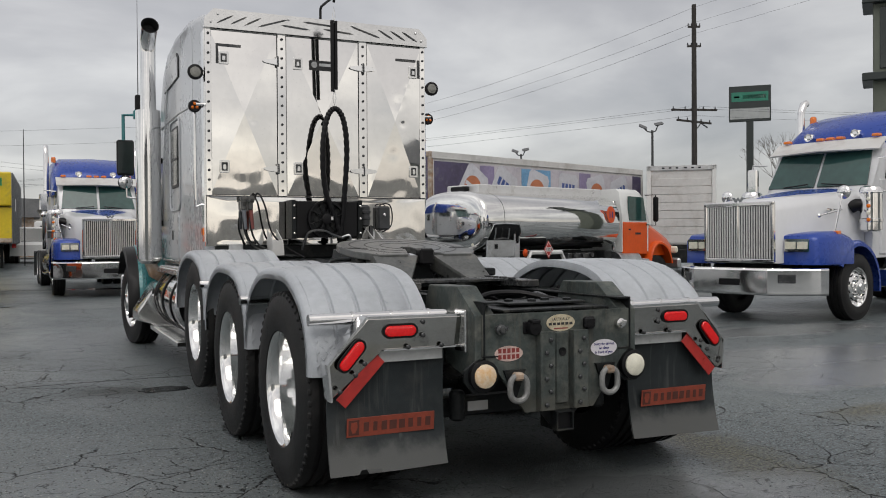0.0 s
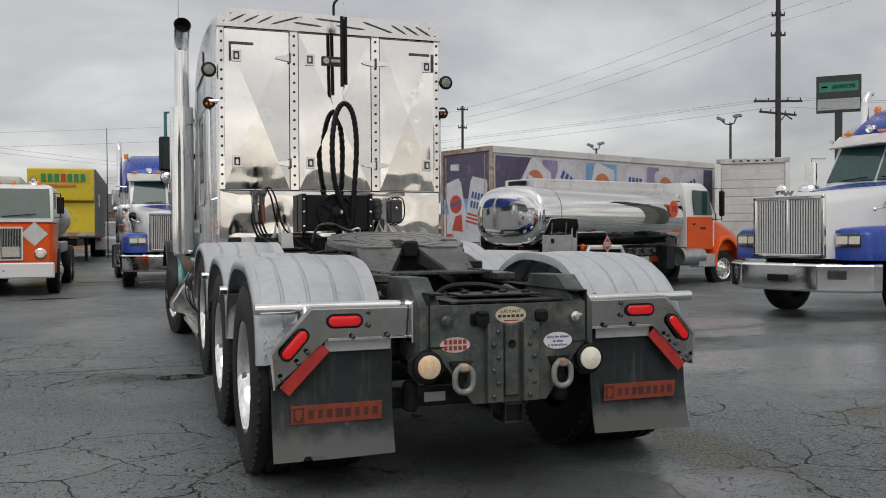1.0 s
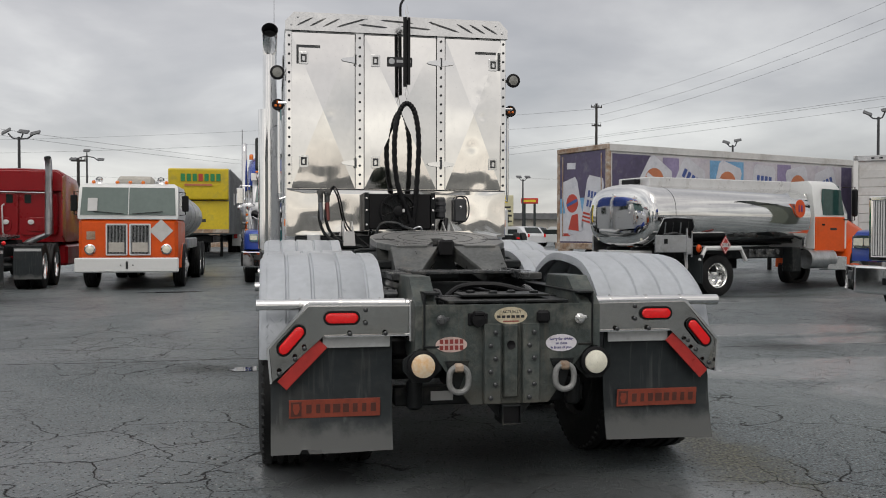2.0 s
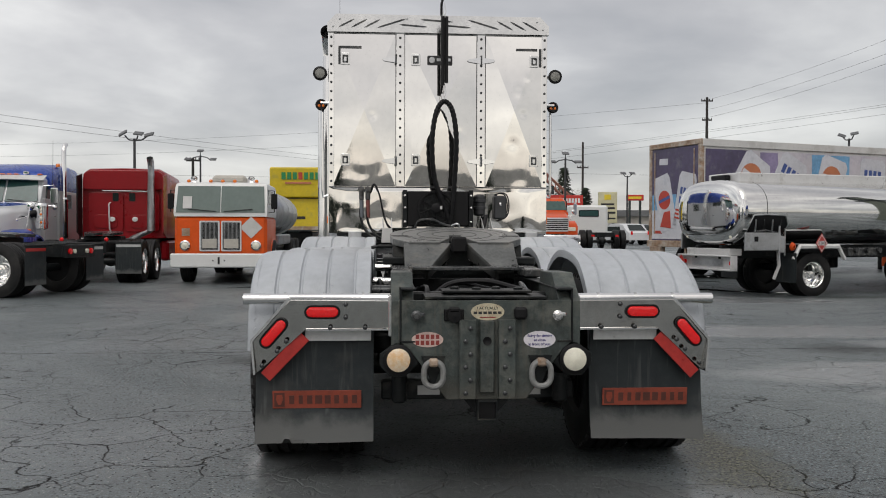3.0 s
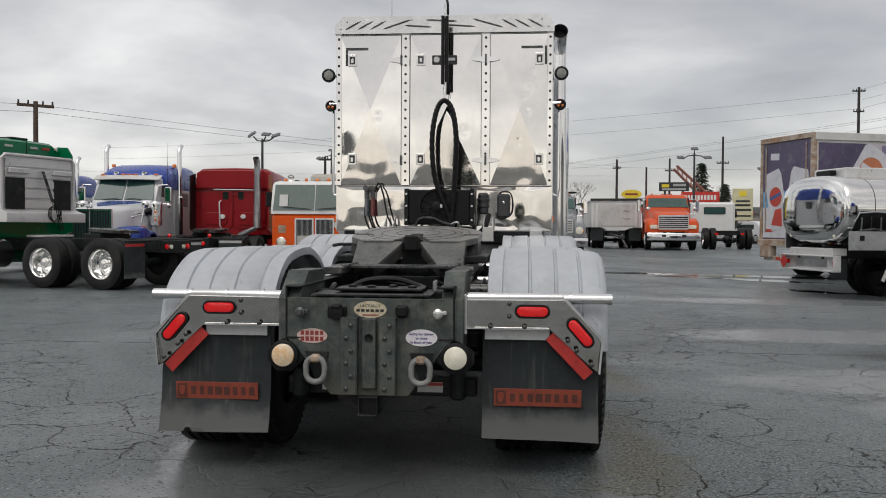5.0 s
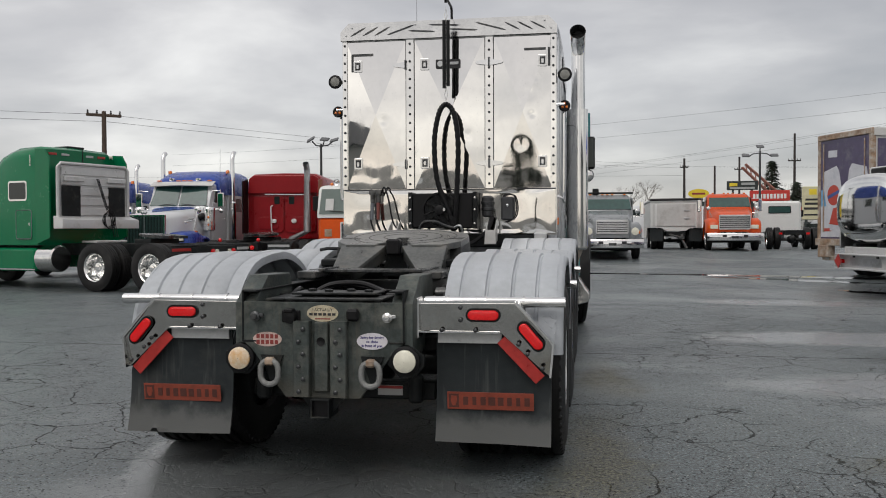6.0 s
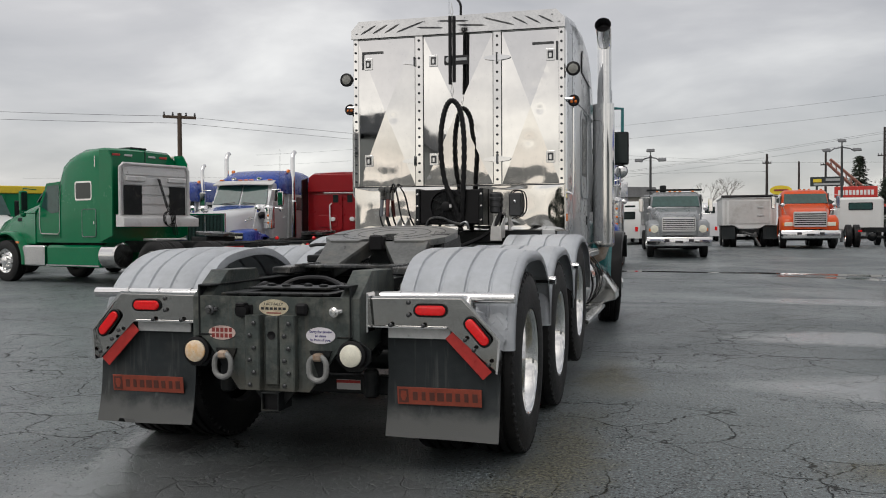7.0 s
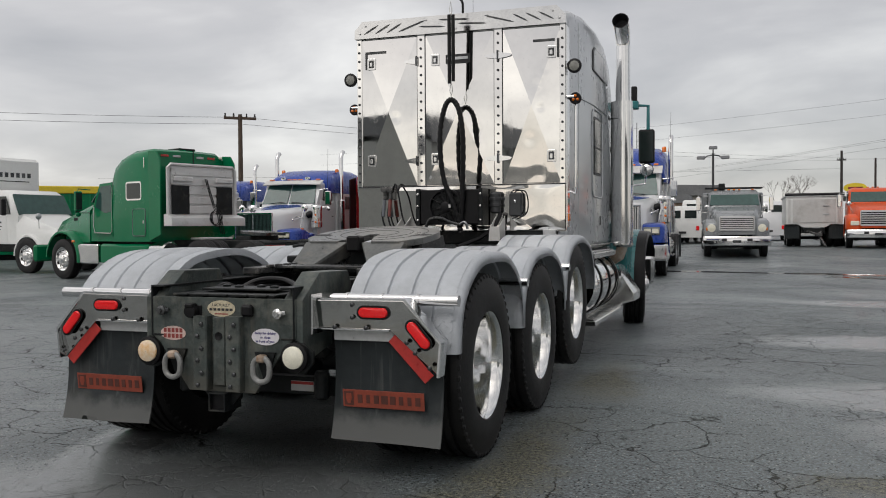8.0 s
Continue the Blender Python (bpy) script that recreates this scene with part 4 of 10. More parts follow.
for s in (-1, 1):
    ring = []
    for i in range(25):
        a = 2 * math.pi * i / 24
        ring.append((s * 0.268 + 0.048 * math.cos(a), PY - 0.05, 0.575 + 0.062 * math.copysign(abs(math.sin(a)) ** 0.7, math.sin(a))))
    tr = part("tow_ring", Geo().tube(ring, 0.015, 10, False), RINGSTEEL, plate, "worn steel tow ring")
    part("ring_clip", Geo().box((s * 0.268, PY - 0.045, 0.632), (0.05, 0.05, 0.04), 0.010), RUST, tr)
    part("ring_gusset", Geo().prism([(s * 0.268 - 0.06, 0.66), (s * 0.268 + 0.06, 0.66), (s * 0.268 + 0.0, 0.50)], PY - 0.016, PY, "y"), FRAME, plate)
    arm = Geo().prism([(s * 0.38, 0.725), (s * 0.455, 0.725), (s * 0.533, 0.668), (s * 0.533, 0.612), (s * 0.485, 0.555), (s * 0.405, 0.555), (s * 0.34, 0.62)], PY + 0.01, PY + 0.03, "y")
    mount = part("lamp_mount", arm, FRAME, plate, bevel=0.003)
    ml = Matrix.Translation((s * 0.440, PY - 0.01, 0.642)) @ pose(0, 0, 0, 90, 0, 0)
    part("lamp_housing", Geo().lathe([(0.07, -0.05), (0.076, 0.0), (0.076, 0.014), (0.060, 0.020)], 24, ml, True), BLACK, mount)
    part("reverse_lamp_lens", Geo().lathe([(0.059, 0.018), (0.057, 0.028), (0.040, 0.036), (0.001, 0.040)], 24, ml), CLEARLENS if s > 0 else STAINLENS, mount, "round clear reversing lamp" if s > 0 else "round reversing lamp stained amber")
    gl = Geo().lathe([(0.020, 0), (0.020, 0.02), (0.026, 0.022), (0.026, 0.035), (0.015, 0.040), (0.015, 0.055), (0.001, 0.056)], 12, Matrix.Translation((s * 0.352, PY, 0.862)) @ pose(0, 0, 0, 90, 0, 0))
    gl.box((s * 0.352 + 0.028, PY - 0.02, 0.866), (0.03, 0.02, 0.02), 0.004)
    part("air_coupling", gl, GREASE if s < 0 else ALU, plate, "air line coupling")
soc = Geo().lathe([(0.037, 0), (0.037, 0.03), (0.033, 0.045), (0.001, 0.048)], 16, Matrix.Translation((-0.165, PY, 0.862)) @ pose(0, 0, 0, 90, 0, 0))
soc.box((-0.165, PY - 0.03, 0.893), (0.05, 0.05, 0.02), 0.005)
soc.box((-0.165, PY - 0.004, 0.862), (0.10, 0.012, 0.06), 0.004)
part("trailer_socket", soc, BLACK, plate, "black trailer socket with hinged cap")
part("square_socket", Geo().box((0.168, PY - 0.015, 0.872), (0.065, 0.04, 0.062), 0.012), BLACK, plate)


def sticker(cx, cz, w, h, mat, label):
    st = part("sticker", Geo().prism([(cx + a, cz + b) for a, b in oval(w, h)], PY - 0.004, PY - 0.001, "y"), mat, plate, label)
    return st


ST_WHITE = material("sticker_white", (0.66, 0.64, 0.68), 0.5, 0, 0.1, 12)
ST_CREAM = material("sticker_cream", (0.56, 0.50, 0.36), 0.55, 0, 0.2, 14, dirt=(0.33, 0.24, 0.14), dirt_amount=0.4, dirt_scale=20)
ST_PINK = material("sticker_pink", (0.55, 0.42, 0.38), 0.55, 0, 0.2, 14)
DARKRED = material("dark_red_print", (0.25, 0.035, 0.03), 0.6)
NAVY = material("navy_print", (0.03, 0.025, 0.16), 0.6)
st = sticker(0.266, 0.738, 0.162, 0.086, ST_WHITE, "white oval sticker with navy words")
up = pose(0, PY - 0.0045, 0, 90, 0, 0)
for i, words in enumerate(("Sorry for driving", "so close", "in front of you.")):
    lettering("sticker_print", words, 0.0185, NAVY, st, Matrix.Translation((0.266, PY - 0.0046, 0.757 - 0.021 * i)) @ pose(0, 0, 0, 90, 0, 0), 0.0003, 0.0006)
st = sticker(0.004, 0.878, 0.168, 0.086, ST_CREAM, "worn cream oval sticker with small print")
lettering("sticker_print", "I ACTUALLY", 0.0195, INK, st, Matrix.Translation((0.004, PY - 0.0046, 0.896)) @ pose(0, 0, 0, 90, 0, 0), 0.0003, 0.0004)
g = Geo()
for i in range(6):
    g.box((-0.058 + 0.0245 * i, PY - 0.0045, 0.873), (0.018, 0.001, 0.013))
part("print", g, INK, st)
part("print", Geo().box((0.004, PY - 0.0045, 0.850), (0.08, 0.001, 0.006)), DARKRED, st)
st = sticker(-0.296, 0.74, 0.158, 0.076, ST_PINK, "pale oval sticker with dark red blocks")
g = Geo()
for i in range(5):
    for j in (0, 1):
        g.box((-0.346 + 0.025 * i, PY - 0.0045, 0.755 - 0.030 * j), (0.018, 0.001, 0.022))
part("print", g, DARKRED, st)

# tray, hoses and lower bar behind the plate
tray = Geo().box((0, 0.02, 0.945), (0.62, 0.30, 0.014), 0.003)
for i in range(5):
    tray.box((-0.24 + 0.12 * i, PY + 0.012, 0.948), (0.07, 0.03, 0.012), 0.003)
part("top_tray", tray, FRAME, hero)
lid = Geo().box((0.02, 0.10, 0.968), (0.46, 0.22, 0.012), 0.003)
for i in range(4):
    lid.lathe([(0.024, 0), (0.024, 0.010), (0.010, 0.014), (0.001, 0.014)], 10, Matrix.Translation((-0.14 + 0.11 * i, 0.13 - 0.05 * (i % 2), 0.974)))
part("tread_lid", lid, FRAME, hero, "dark tread plate lid")
part("lower_bar", Geo().box((0, 0.28, 0.42), (1.05, 0.08, 0.10), 0.008), FRAME, hero)
part("lower_bar_tag", Geo().box((-0.27, 0.236, 0.42), (0.12, 0.004, 0.05)), OFFWHITE, hero)
rtag = part("lower_bar_tag", Geo().box((0.27, 0.236, 0.42), (0.14, 0.004, 0.055)), OFFWHITE, hero)
part("tag_band", Geo().box((0.27, 0.233, 0.437), (0.14, 0.002, 0.016)), REDTAPE, rtag)
for s in (-1, 1):
    can = Geo().lathe([(0.03, 0.0), (0.042, 0.012), (0.042, 0.14), (0.03, 0.155)], 14, Matrix.Translation((s * 0.43, 0.16, 0.37)), True)
    part("air_canister", can, FRAME, hero, "grimy black air canister")


def hose(name, pts, r, mat, label="", coil=0.0, n=8, steps=10):
    """A bent line, smoothed through its points."""
    P = [Vector(p) for p in pts]
    out = []
    for i in range(len(P) - 1):
        p0, p1, p2, p3 = P[max(0, i - 1)], P[i], P[i + 1], P[min(len(P) - 1, i + 2)]
        for k in range(steps):
            t = k / steps
            out.append(0.5 * ((2 * p1) + (p2 - p0) * t + (2 * p0 - 5 * p1 + 4 * p2 - p3) * t * t + (3 * p1 - p0 - 3 * p2 + p3) * t ** 3))
    out.append(P[-1])
    rr = [r * (1 + coil * math.sin(i * 2.1)) for i in range(len(out))] if coil else r
    return part(name, Geo().tube(out, rr, n), mat, hero, label)


hose("air_hose", [(-0.30, 0.30, 0.86), (-0.15, 0.42, 0.98), (0.05, 0.40, 1.00), (0.20, 0.30, 0.97), (0.24, 0.22, 0.96)], 0.016, BLACK)
hose("air_hose", [(-0.30, 0.10, 0.88), (-0.28, 0.30, 0.97), (-0.33, 0.60, 0.93), (-0.30, 1.0, 0.92)], 0.014, BLACK)
hose("air_hose", [(-0.22, 0.2, 0.9), (-0.1, 0.5, 0.98), (0.1, 0.7, 0.94), (0.25, 1.0, 0.9)], 0.012, BLACK)
hose("air_hose", [(0.30, 0.25, 0.9), (0.27, 0.5, 0.98), (0.3, 0.8, 0.92), (0.2, 1.2, 0.9)], 0.014, GREASE)
for s in (-1, 1):
    v = Geo().rod((s * 0.46, 0.62, 0.93), (s * 0.60, 0.62, 0.93), 0.035, 12).rod((s * 0.46, 0.80, 0.90), (s * 0.58, 0.80, 0.90), 0.028, 12)
    v.box((s * 0.5, 1.0, 0.92), (0.10, 0.12, 0.08), 0.01)
    part("valve_block", v, GREASE, hero)
    hose("side_hose", [(s * 0.50, 0.50, 0.86), (s * 0.54, 0.70, 0.98), (s * 0.52, 1.0, 0.95), (s * 0.50, 1.5, 0.93)], 0.012, BLACK)

# fifth wheel: tilted top plate with a throat, ramps and side stands
RAMPSTEEL = material("worn_ramp_steel", (0.115, 0.12, 0.117), 0.33, 0.3, 0.3, 5, 0.12, 60, dirt=(0.20, 0.19, 0.17), dirt_amount=0.4, dirt_scale=4)
tilt5 = Matrix.Translation((0, 1.85, 1.235)) @ pose(0, 0, 0, 7, 0, 0)
pts = [(0.47 * math.sin(a), 0.06 + 0.44 * math.cos(a)) for a in [radians(-95 + 10 * i) for i in range(20)]]
pts += [(0.45, -0.18), (0.34, -0.36), (0.13, -0.36), (0.05, -0.12), (0.04, 0.02), (-0.04, 0.02), (-0.05, -0.12), (-0.13, -0.36), (-0.34, -0.36), (-0.45, -0.18)]
fifth = part("fifth_wheel", Geo().prism(pts, -0.035, 0.012, "z", tilt5), RAMPSTEEL, hero, "greasy dark steel fifth wheel plate", bevel=0.006)
for s in (-1, 1):
    slope = [(s * 0.055, -0.345, 0.004), (s * 0.375, -0.345, 0.004), (s * 0.37, -0.63, -0.135), (s * 0.225, -0.63, -0.135)]
    rp = Geo().loft([slope, [(x, y, z - 0.028) for x, y, z in slope]], True, True, tilt5)
    rp.prism([(-0.34, 0.0), (-0.62, -0.13), (-0.58, -0.19), (-0.10, -0.08)], s * 0.355, s * 0.375, "x", tilt5)
    wall = [(s * 0.055, -0.345, 0.0), (s * 0.225, -0.63, -0.135), (s * 0.225, -0.60, -0.21), (s * 0.055, -0.30, -0.10)]
    rp.loft([wall, [(x + s * 0.02, y, z) for x, y, z in wall]], True, True, tilt5)
    part("ramp", rp, RAMPSTEEL, fifth, "worn grey steel ramp", bevel=0.004)
    st5 = Geo().prism([(-0.2, -0.03), (0.25, -0.03), (0.3, -0.16), (-0.25, -0.16)], s * 0.37, s * 0.45, "x", tilt5)
    st5.box((s * 0.42, 1.85, 1.075), (0.2, 0.75, 0.05), 0.008)
    part("side_stand", st5, FRAME, fifth)
g = Geo()
for r in (0.16, 0.27, 0.38):
    g.lathe([(r - 0.005, 0.012), (r - 0.003, 0.0135), (r + 0.003, 0.0135), (r + 0.005, 0.012)], 36, tilt5 @ Matrix.Translation((0, 0.06, 0)))
for k in (-1, 1):
    g.box((k * 0.40, -0.02, 0.013), (0.12, 0.008, 0.002), 0, tilt5)
    g.box((k * 0.38, -0.06, 0.013), (0.14, 0.008, 0.002), 0, tilt5)
part("grease_groove", g, BLACK, fifth)
part("release_handle", Geo().tube([(-0.4, 1.75, 1.17), (-0.55, 1.72, 1.17), (-0.60, 1.72, 1.16)], 0.012, 8), FRAME, fifth)
part("jaw", Geo().box((0, 1.52, 1.185), (0.10, 0.10, 0.11), 0.012), BLACK, fifth)
part("throat_plate", Geo().prism([(-0.10, -0.22), (0.10, -0.22), (0.05, -0.03), (-0.05, -0.03)], -0.30, -0.28, "y", tilt5), FRAME, fifth)
part("cross_plate", Geo().box((0, 1.15, 1.04), (0.92, 0.24, 0.02), 0.004), GREASE, hero)
part("cross_plate", Geo().box((0, 2.6, 1.04), (0.92, 0.5, 0.02), 0.004), GREASE, hero)

# sleeper
SY = 3.84
body = []
prof = [(SY, 1.27), (SY, 3.13), (SY + 0.05, 3.24), (SY + 0.25, 3.31), (SY + 0.8, 3.38), (SY + 1.6, 3.39), (SY + 2.2, 3.32), (SY + 2.55, 3.14),
        (SY + 2.74, 2.85), (SY + 2.80, 2.5), (SY + 2.80, 1.07), (SY + 0.05, 1.07)]


def sleeper_ring(k, x):
    cy, cz = SY + 1.3, 2.2
    return [(x, cy + (y - cy) * k, cz + (z - cz) * k) for y, z in prof]


slp = Geo().loft([sleeper_ring(0.93, -1.03), sleeper_ring(0.975, -1.02), sleeper_ring(0.995, -0.985), sleeper_ring(1.0, -0.92), sleeper_ring(1.0, 0.92), sleeper_ring(0.995, 0.985), sleeper_ring(0.975, 1.02), sleeper_ring(0.93, 1.03)])
sleeper = part("sleeper", slp, PAINTGREY, hero, "silver-grey painted sleeper box with rounded roof", sharp=50)
for s in (-1, 1):
    xs = s * 1.03
    for cy, cz, w, h, name, mat in ((SY + 1.62, 2.15, 0.42, 0.56, "side_window", GLASS), (SY + 1.85, 3.03, 0.62, 0.34, "upper_window", PAINTGREY), (SY + 1.62, 1.36, 0.46, 0.42, "locker_door", PAINTGREY)):
        m = Matrix.Translation((xs, cy, cz))
        pts2 = rounded(w, h, 0.05) if name != "upper_window" else [(-0.46, -0.09), (0.40, -0.12), (0.44, -0.06), (0.28, 0.12), (-0.38, 0.14), (-0.46, 0.10)]
        fr = Geo().prism([(a * 1.1, b * 1.1) for a, b in pts2], -s * 0.004, s * 0.010, "x", m)
        w1 = part(name, fr, PAINTGREY if name == "locker_door" else BLACK, sleeper, bevel=0.003)
        part("pane" if mat is GLASS else "panel", Geo().prism(pts2, s * 0.008, s * 0.014, "x", m), mat, w1)
        if name == "upper_window":
            for a, b in ((-0.40, 0.08), (-0.38, -0.05), (0.30, -0.08), (0.24, 0.06)):
                shared("rivet", RIVET, w1, Matrix.Translation((xs + s * 0.014, cy + a, cz + b)) @ pose(0, 0, 0, 0, 90 * s, 0))
        if name == "side_window":
            part("window_surround", Geo().tube([(xs + s * 0.008, cy + a, 2.07 + b) for a, b in rounded(0.62, 0.92, 0.09) + rounded(0.62, 0.92, 0.09)[:1]], 0.009, 6, False), PAINTGREY, w1)
            part("pane_bar", Geo().box((xs + s * 0.014, cy, cz - 0.02), (0.006, w, 0.02)), BLACK, w1)
        if name == "locker_door":
            part("latch", Geo().box((xs + s * 0.016, cy + 0.12, cz), (0.012, 0.05, 0.10), 0.01), BLACK, w1)
    sk = Geo().box((s * 1.0, SY + 1.3, 1.09), (0.07, 2.5, 0.05), 0.01)
    part("sill_strip", sk, ALU, sleeper)
    for i in range(40):
        shared("rivet", RIVET, sleeper, Matrix.Translation((s * 1.036, SY + 0.1 + 0.0615 * i, 1.10)) @ pose(0, 0, 0, 0, 90 * s, 0))
    part("body_seam", Geo().tube([(s * 1.030, SY + 0.55, 2.54), (s * 1.032, SY + 1.4, 2.57), (s * 1.030, SY + 2.7, 2.56)], 0.008, 6), GREYMETAL, sleeper)
    part("body_seam", Geo().box((s * 1.031, SY + 0.56, 2.2), (0.006, 0.014, 2.1), 0.002), PAINTGREY, sleeper)
    sweep = [(s * 1.034, SY + 2.1 + 0.55 * t, 2.95 - 1.45 * t + 0.5 * t * (1 - t)) for t in [i / 12 for i in range(13)]]
    part("body_crease", Geo().tube(sweep, 0.010, 6), PAINTGREY, sleeper)
    gr = Geo().tube([(s * 1.03, SY + 0.12, 1.62), (s * 1.085, SY + 0.12, 1.60), (s * 1.09, SY + 0.12, 1.66), (s * 1.09, SY + 0.12, 2.42), (s * 1.085, SY + 0.12, 2.48), (s * 1.03, SY + 0.12, 2.47)], 0.014, 10)
    part("grab_rail", gr, CHROME, sleeper, "chrome grab rail")
    side_strip = Geo().box((s * 1.028, SY + 0.06, 2.2), (0.012, 0.10, 1.82), 0.003)
    part("corner_cover", side_strip, CHROME, sleeper)
    part("side_marker", Geo().box((s * 1.038, SY + 0.06, 1.38), (0.014, 0.09, 0.07), 0.006), AMBER, sleeper)


def wavy_panel(x0, x1, z0, z1, y, fold, seed, wave, dents=(), low=0.0):
    """A bright sheet: four pressed facets that meet in the middle, slight waves and a few dents."""
    n = 36
    mid = ((x0 + x1) / 2, (z0 + z1) / 2)
    corners = [(x0, z0), (x1, z0), (x1, z1), (x0, z1)]
    g, seen = Geo(), {}
    for k in range(4):
        a, b = corners[k], corners[(k + 1) % 4]
        vs = []
        for j in range(n + 1):
            v = j / n
            for i in range(n + 1):
                u = i / n
                x = (a[0] + (b[0] - a[0]) * u) * (1 - v) + mid[0] * v
                z = (a[1] + (b[1] - a[1]) * u) * (1 - v) + mid[1] * v
                p = Vector((x * 1.7 + seed, z * 1.5, seed * 0.7))
                d = fold * v + wave * min(1.0, 6 * v) * (noise.noise(p) + 0.3 * noise.noise(p * 2.7)) + low * min(1.0, 8 * v) * math.exp(-(z - z0) / 0.16) * noise.noise(p * 4.2)
                for dx, dz, r, h in dents:
                    d -= h * math.exp(-((x - dx) ** 2 + (z - dz) ** 2) / (r * r))
                vs.append((x, y - d - 0.004, z))
        ids = [seen.setdefault((round(p[0], 5), round(p[2], 5)), len(seen)) for p in vs]
        for q, p in zip(ids, vs):
            if q == len(g.v):
                g.v.append(p)
        for j in range(n):
            for i in range(n):
                c = [ids[j * (n + 1) + i], ids[j * (n + 1) + i + 1], ids[(j + 1) * (n + 1) + i + 1], ids[(j + 1) * (n + 1) + i]]
                c = tuple(dict.fromkeys(c))
                if len(c) > 2:
                    g.f.append(c)
    return g


MIRRORSHEET = material("mirror_stainless", (0.86, 0.85, 0.83), 0.045, 1.0, 0.03, 2, rough_var=0.025)
# faint upright polishing streaks
sn, sl_ = MIRRORSHEET.node_tree.nodes, MIRRORSHEET.node_tree.links
stc, smp, snz, smr = (sn.new("ShaderNode" + k) for k in ("TexCoord", "Mapping", "TexNoise", "MapRange"))
smp.inputs["Scale"].default_value = (26, 26, 0.5)
snz.inputs["Scale"].default_value, snz.inputs["Detail"].default_value = 1.0, 4
for key, value in (("From Min", 0.35), ("From Max", 0.75), ("To Min", 0.015), ("To Max", 0.06)):
    smr.inputs[key].default_value = value
sl_.new(stc.outputs["Object"], smp.inputs["Vector"])
sl_.new(smp.outputs[0], snz.inputs["Vector"])
sl_.new(snz.outputs["Fac"], smr.inputs["Value"])
sl_.new(smr.outputs["Result"], sn["Principled BSDF"].inputs["Roughness"])
back_panel = part("back_sheet", Geo().box((0, SY - 0.004, 2.2), (2.06, 0.03, 1.90), 0.004), MIRRORSHEET, sleeper)
DENTS = (((-0.62, 2.35, 0.04, 0.001),), ((0.20, 2.2, 0.04, 0.001),), ((0.76, 2.58, 0.05, 0.0012), (0.80, 2.38, 0.03, 0.0010), (0.70, 2.10, 0.05, 0.0012), (0.84, 2.72, 0.03, 0.0008)))
for i, (x0, x1) in enumerate(((-0.985, -0.405), (-0.315, 0.355), (0.445, 0.985))):
    dr = part("back_door", wavy_panel(x0, x1, 1.70, 3.11, SY - 0.032, 0.021, 3.1 + 5 * i, 0.0010, DENTS[i], 0.0014), MIRRORSHEET, sleeper, "polished stainless door sheet with pressed diagonals and dents", sharp=2.4)
    edge = Geo()
    for a, b, w, h in (((x0 + x1) / 2, 1.70, x1 - x0, 0.008), ((x0 + x1) / 2, 3.11, x1 - x0, 0.008), (x0, 2.405, 0.008, 1.41), (x1, 2.405, 0.008, 1.41)):
        edge.box((a, SY - 0.030, b), (w, 0.012, h))
    part("door_gap", edge, INK, dr)
part("lower_sheet", wavy_panel(-1.02, 1.02, 1.27, 1.68, SY - 0.034, 0.0, 41.0, 0.006, (), 0.004), MIRRORSHEET, sleeper, "polished stainless lower sheet, wavy", sharp=60)
part("lower_seam", Geo().box((0, SY - 0.03, 1.686), (2.04, 0.02, 0.010)), INK, sleeper)
for x in (-1.0, -0.36, 0.40, 1.0):
    w = 0.05 if abs(x) > 0.9 else 0.075
    stp = part("back_strip", Geo().box((x, SY - 0.038, 2.41), (w, 0.018, 1.44), 0.003), MIRRORSHEET, sleeper, "stainless strip with a row of bolts")
    for k in range(17):
        shared("bolt", BOLT, sleeper, Matrix.Translation((x, SY - 0.047, 1.74 + 0.0835 * k)) @ pose(0, 0, 0, 90, 0, 0))
# top visor with slanted louvres
vis = Geo().prism([(-1.035, 3.125), (1.035, 3.125), (1.035, 3.20), (0.955, 3.285), (-0.955, 3.285), (-1.035, 3.20)], SY - 0.075, SY - 0.055, "y")
vis.prism([(-1.035, 3.12), (1.035, 3.12), (1.035, 3.128), (-1.035, 3.128)], SY - 0.08, SY + 0.02, "y")
visor = part("top_visor", vis, ALU, sleeper, "bright sheet visor with slanted louvres")
slot = Geo()
for x, z, L, a in ((-0.86, 3.20, 0.17, 28), (-0.74, 3.20, 0.17, 28), (-0.62, 3.20, 0.17, 28), (-0.44, 3.205, 0.28, 18), (-0.24, 3.185, 0.26, -4), (-0.02, 3.235, 0.3, -3),
                   (0.16, 3.185, 0.28, -4), (0.42, 3.205, 0.30, -16), (0.62, 3.20, 0.17, -28), (0.74, 3.20, 0.17, -28), (0.86, 3.20, 0.17, -28)):
    slot.prism([(-L / 2, 0), (-L / 2 + 0.04, 0.007), (L / 2 - 0.04, 0.007), (L / 2, 0), (L / 2 - 0.04, -0.007), (-L / 2 + 0.04, -0.007)], -0.004, 0.004, "y", Matrix.Translation((x, SY - 0.078, z)) @ pose(0, 0, 0, 0, -a, 0))
part("louvre_slot", slot, GREASE, visor)
for x, z in ((-0.92, 3.24), (0.92, 3.24), (-0.3, 3.25), (0.3, 3.25), (-0.98, 3.17), (0.98, 3.17), (0.0, 3.15)):
    shared("bolt", BOLT_ALU, sleeper, Matrix.Translation((x, SY - 0.075, z)) @ pose(0, 0, 0, 90, 0, 0))
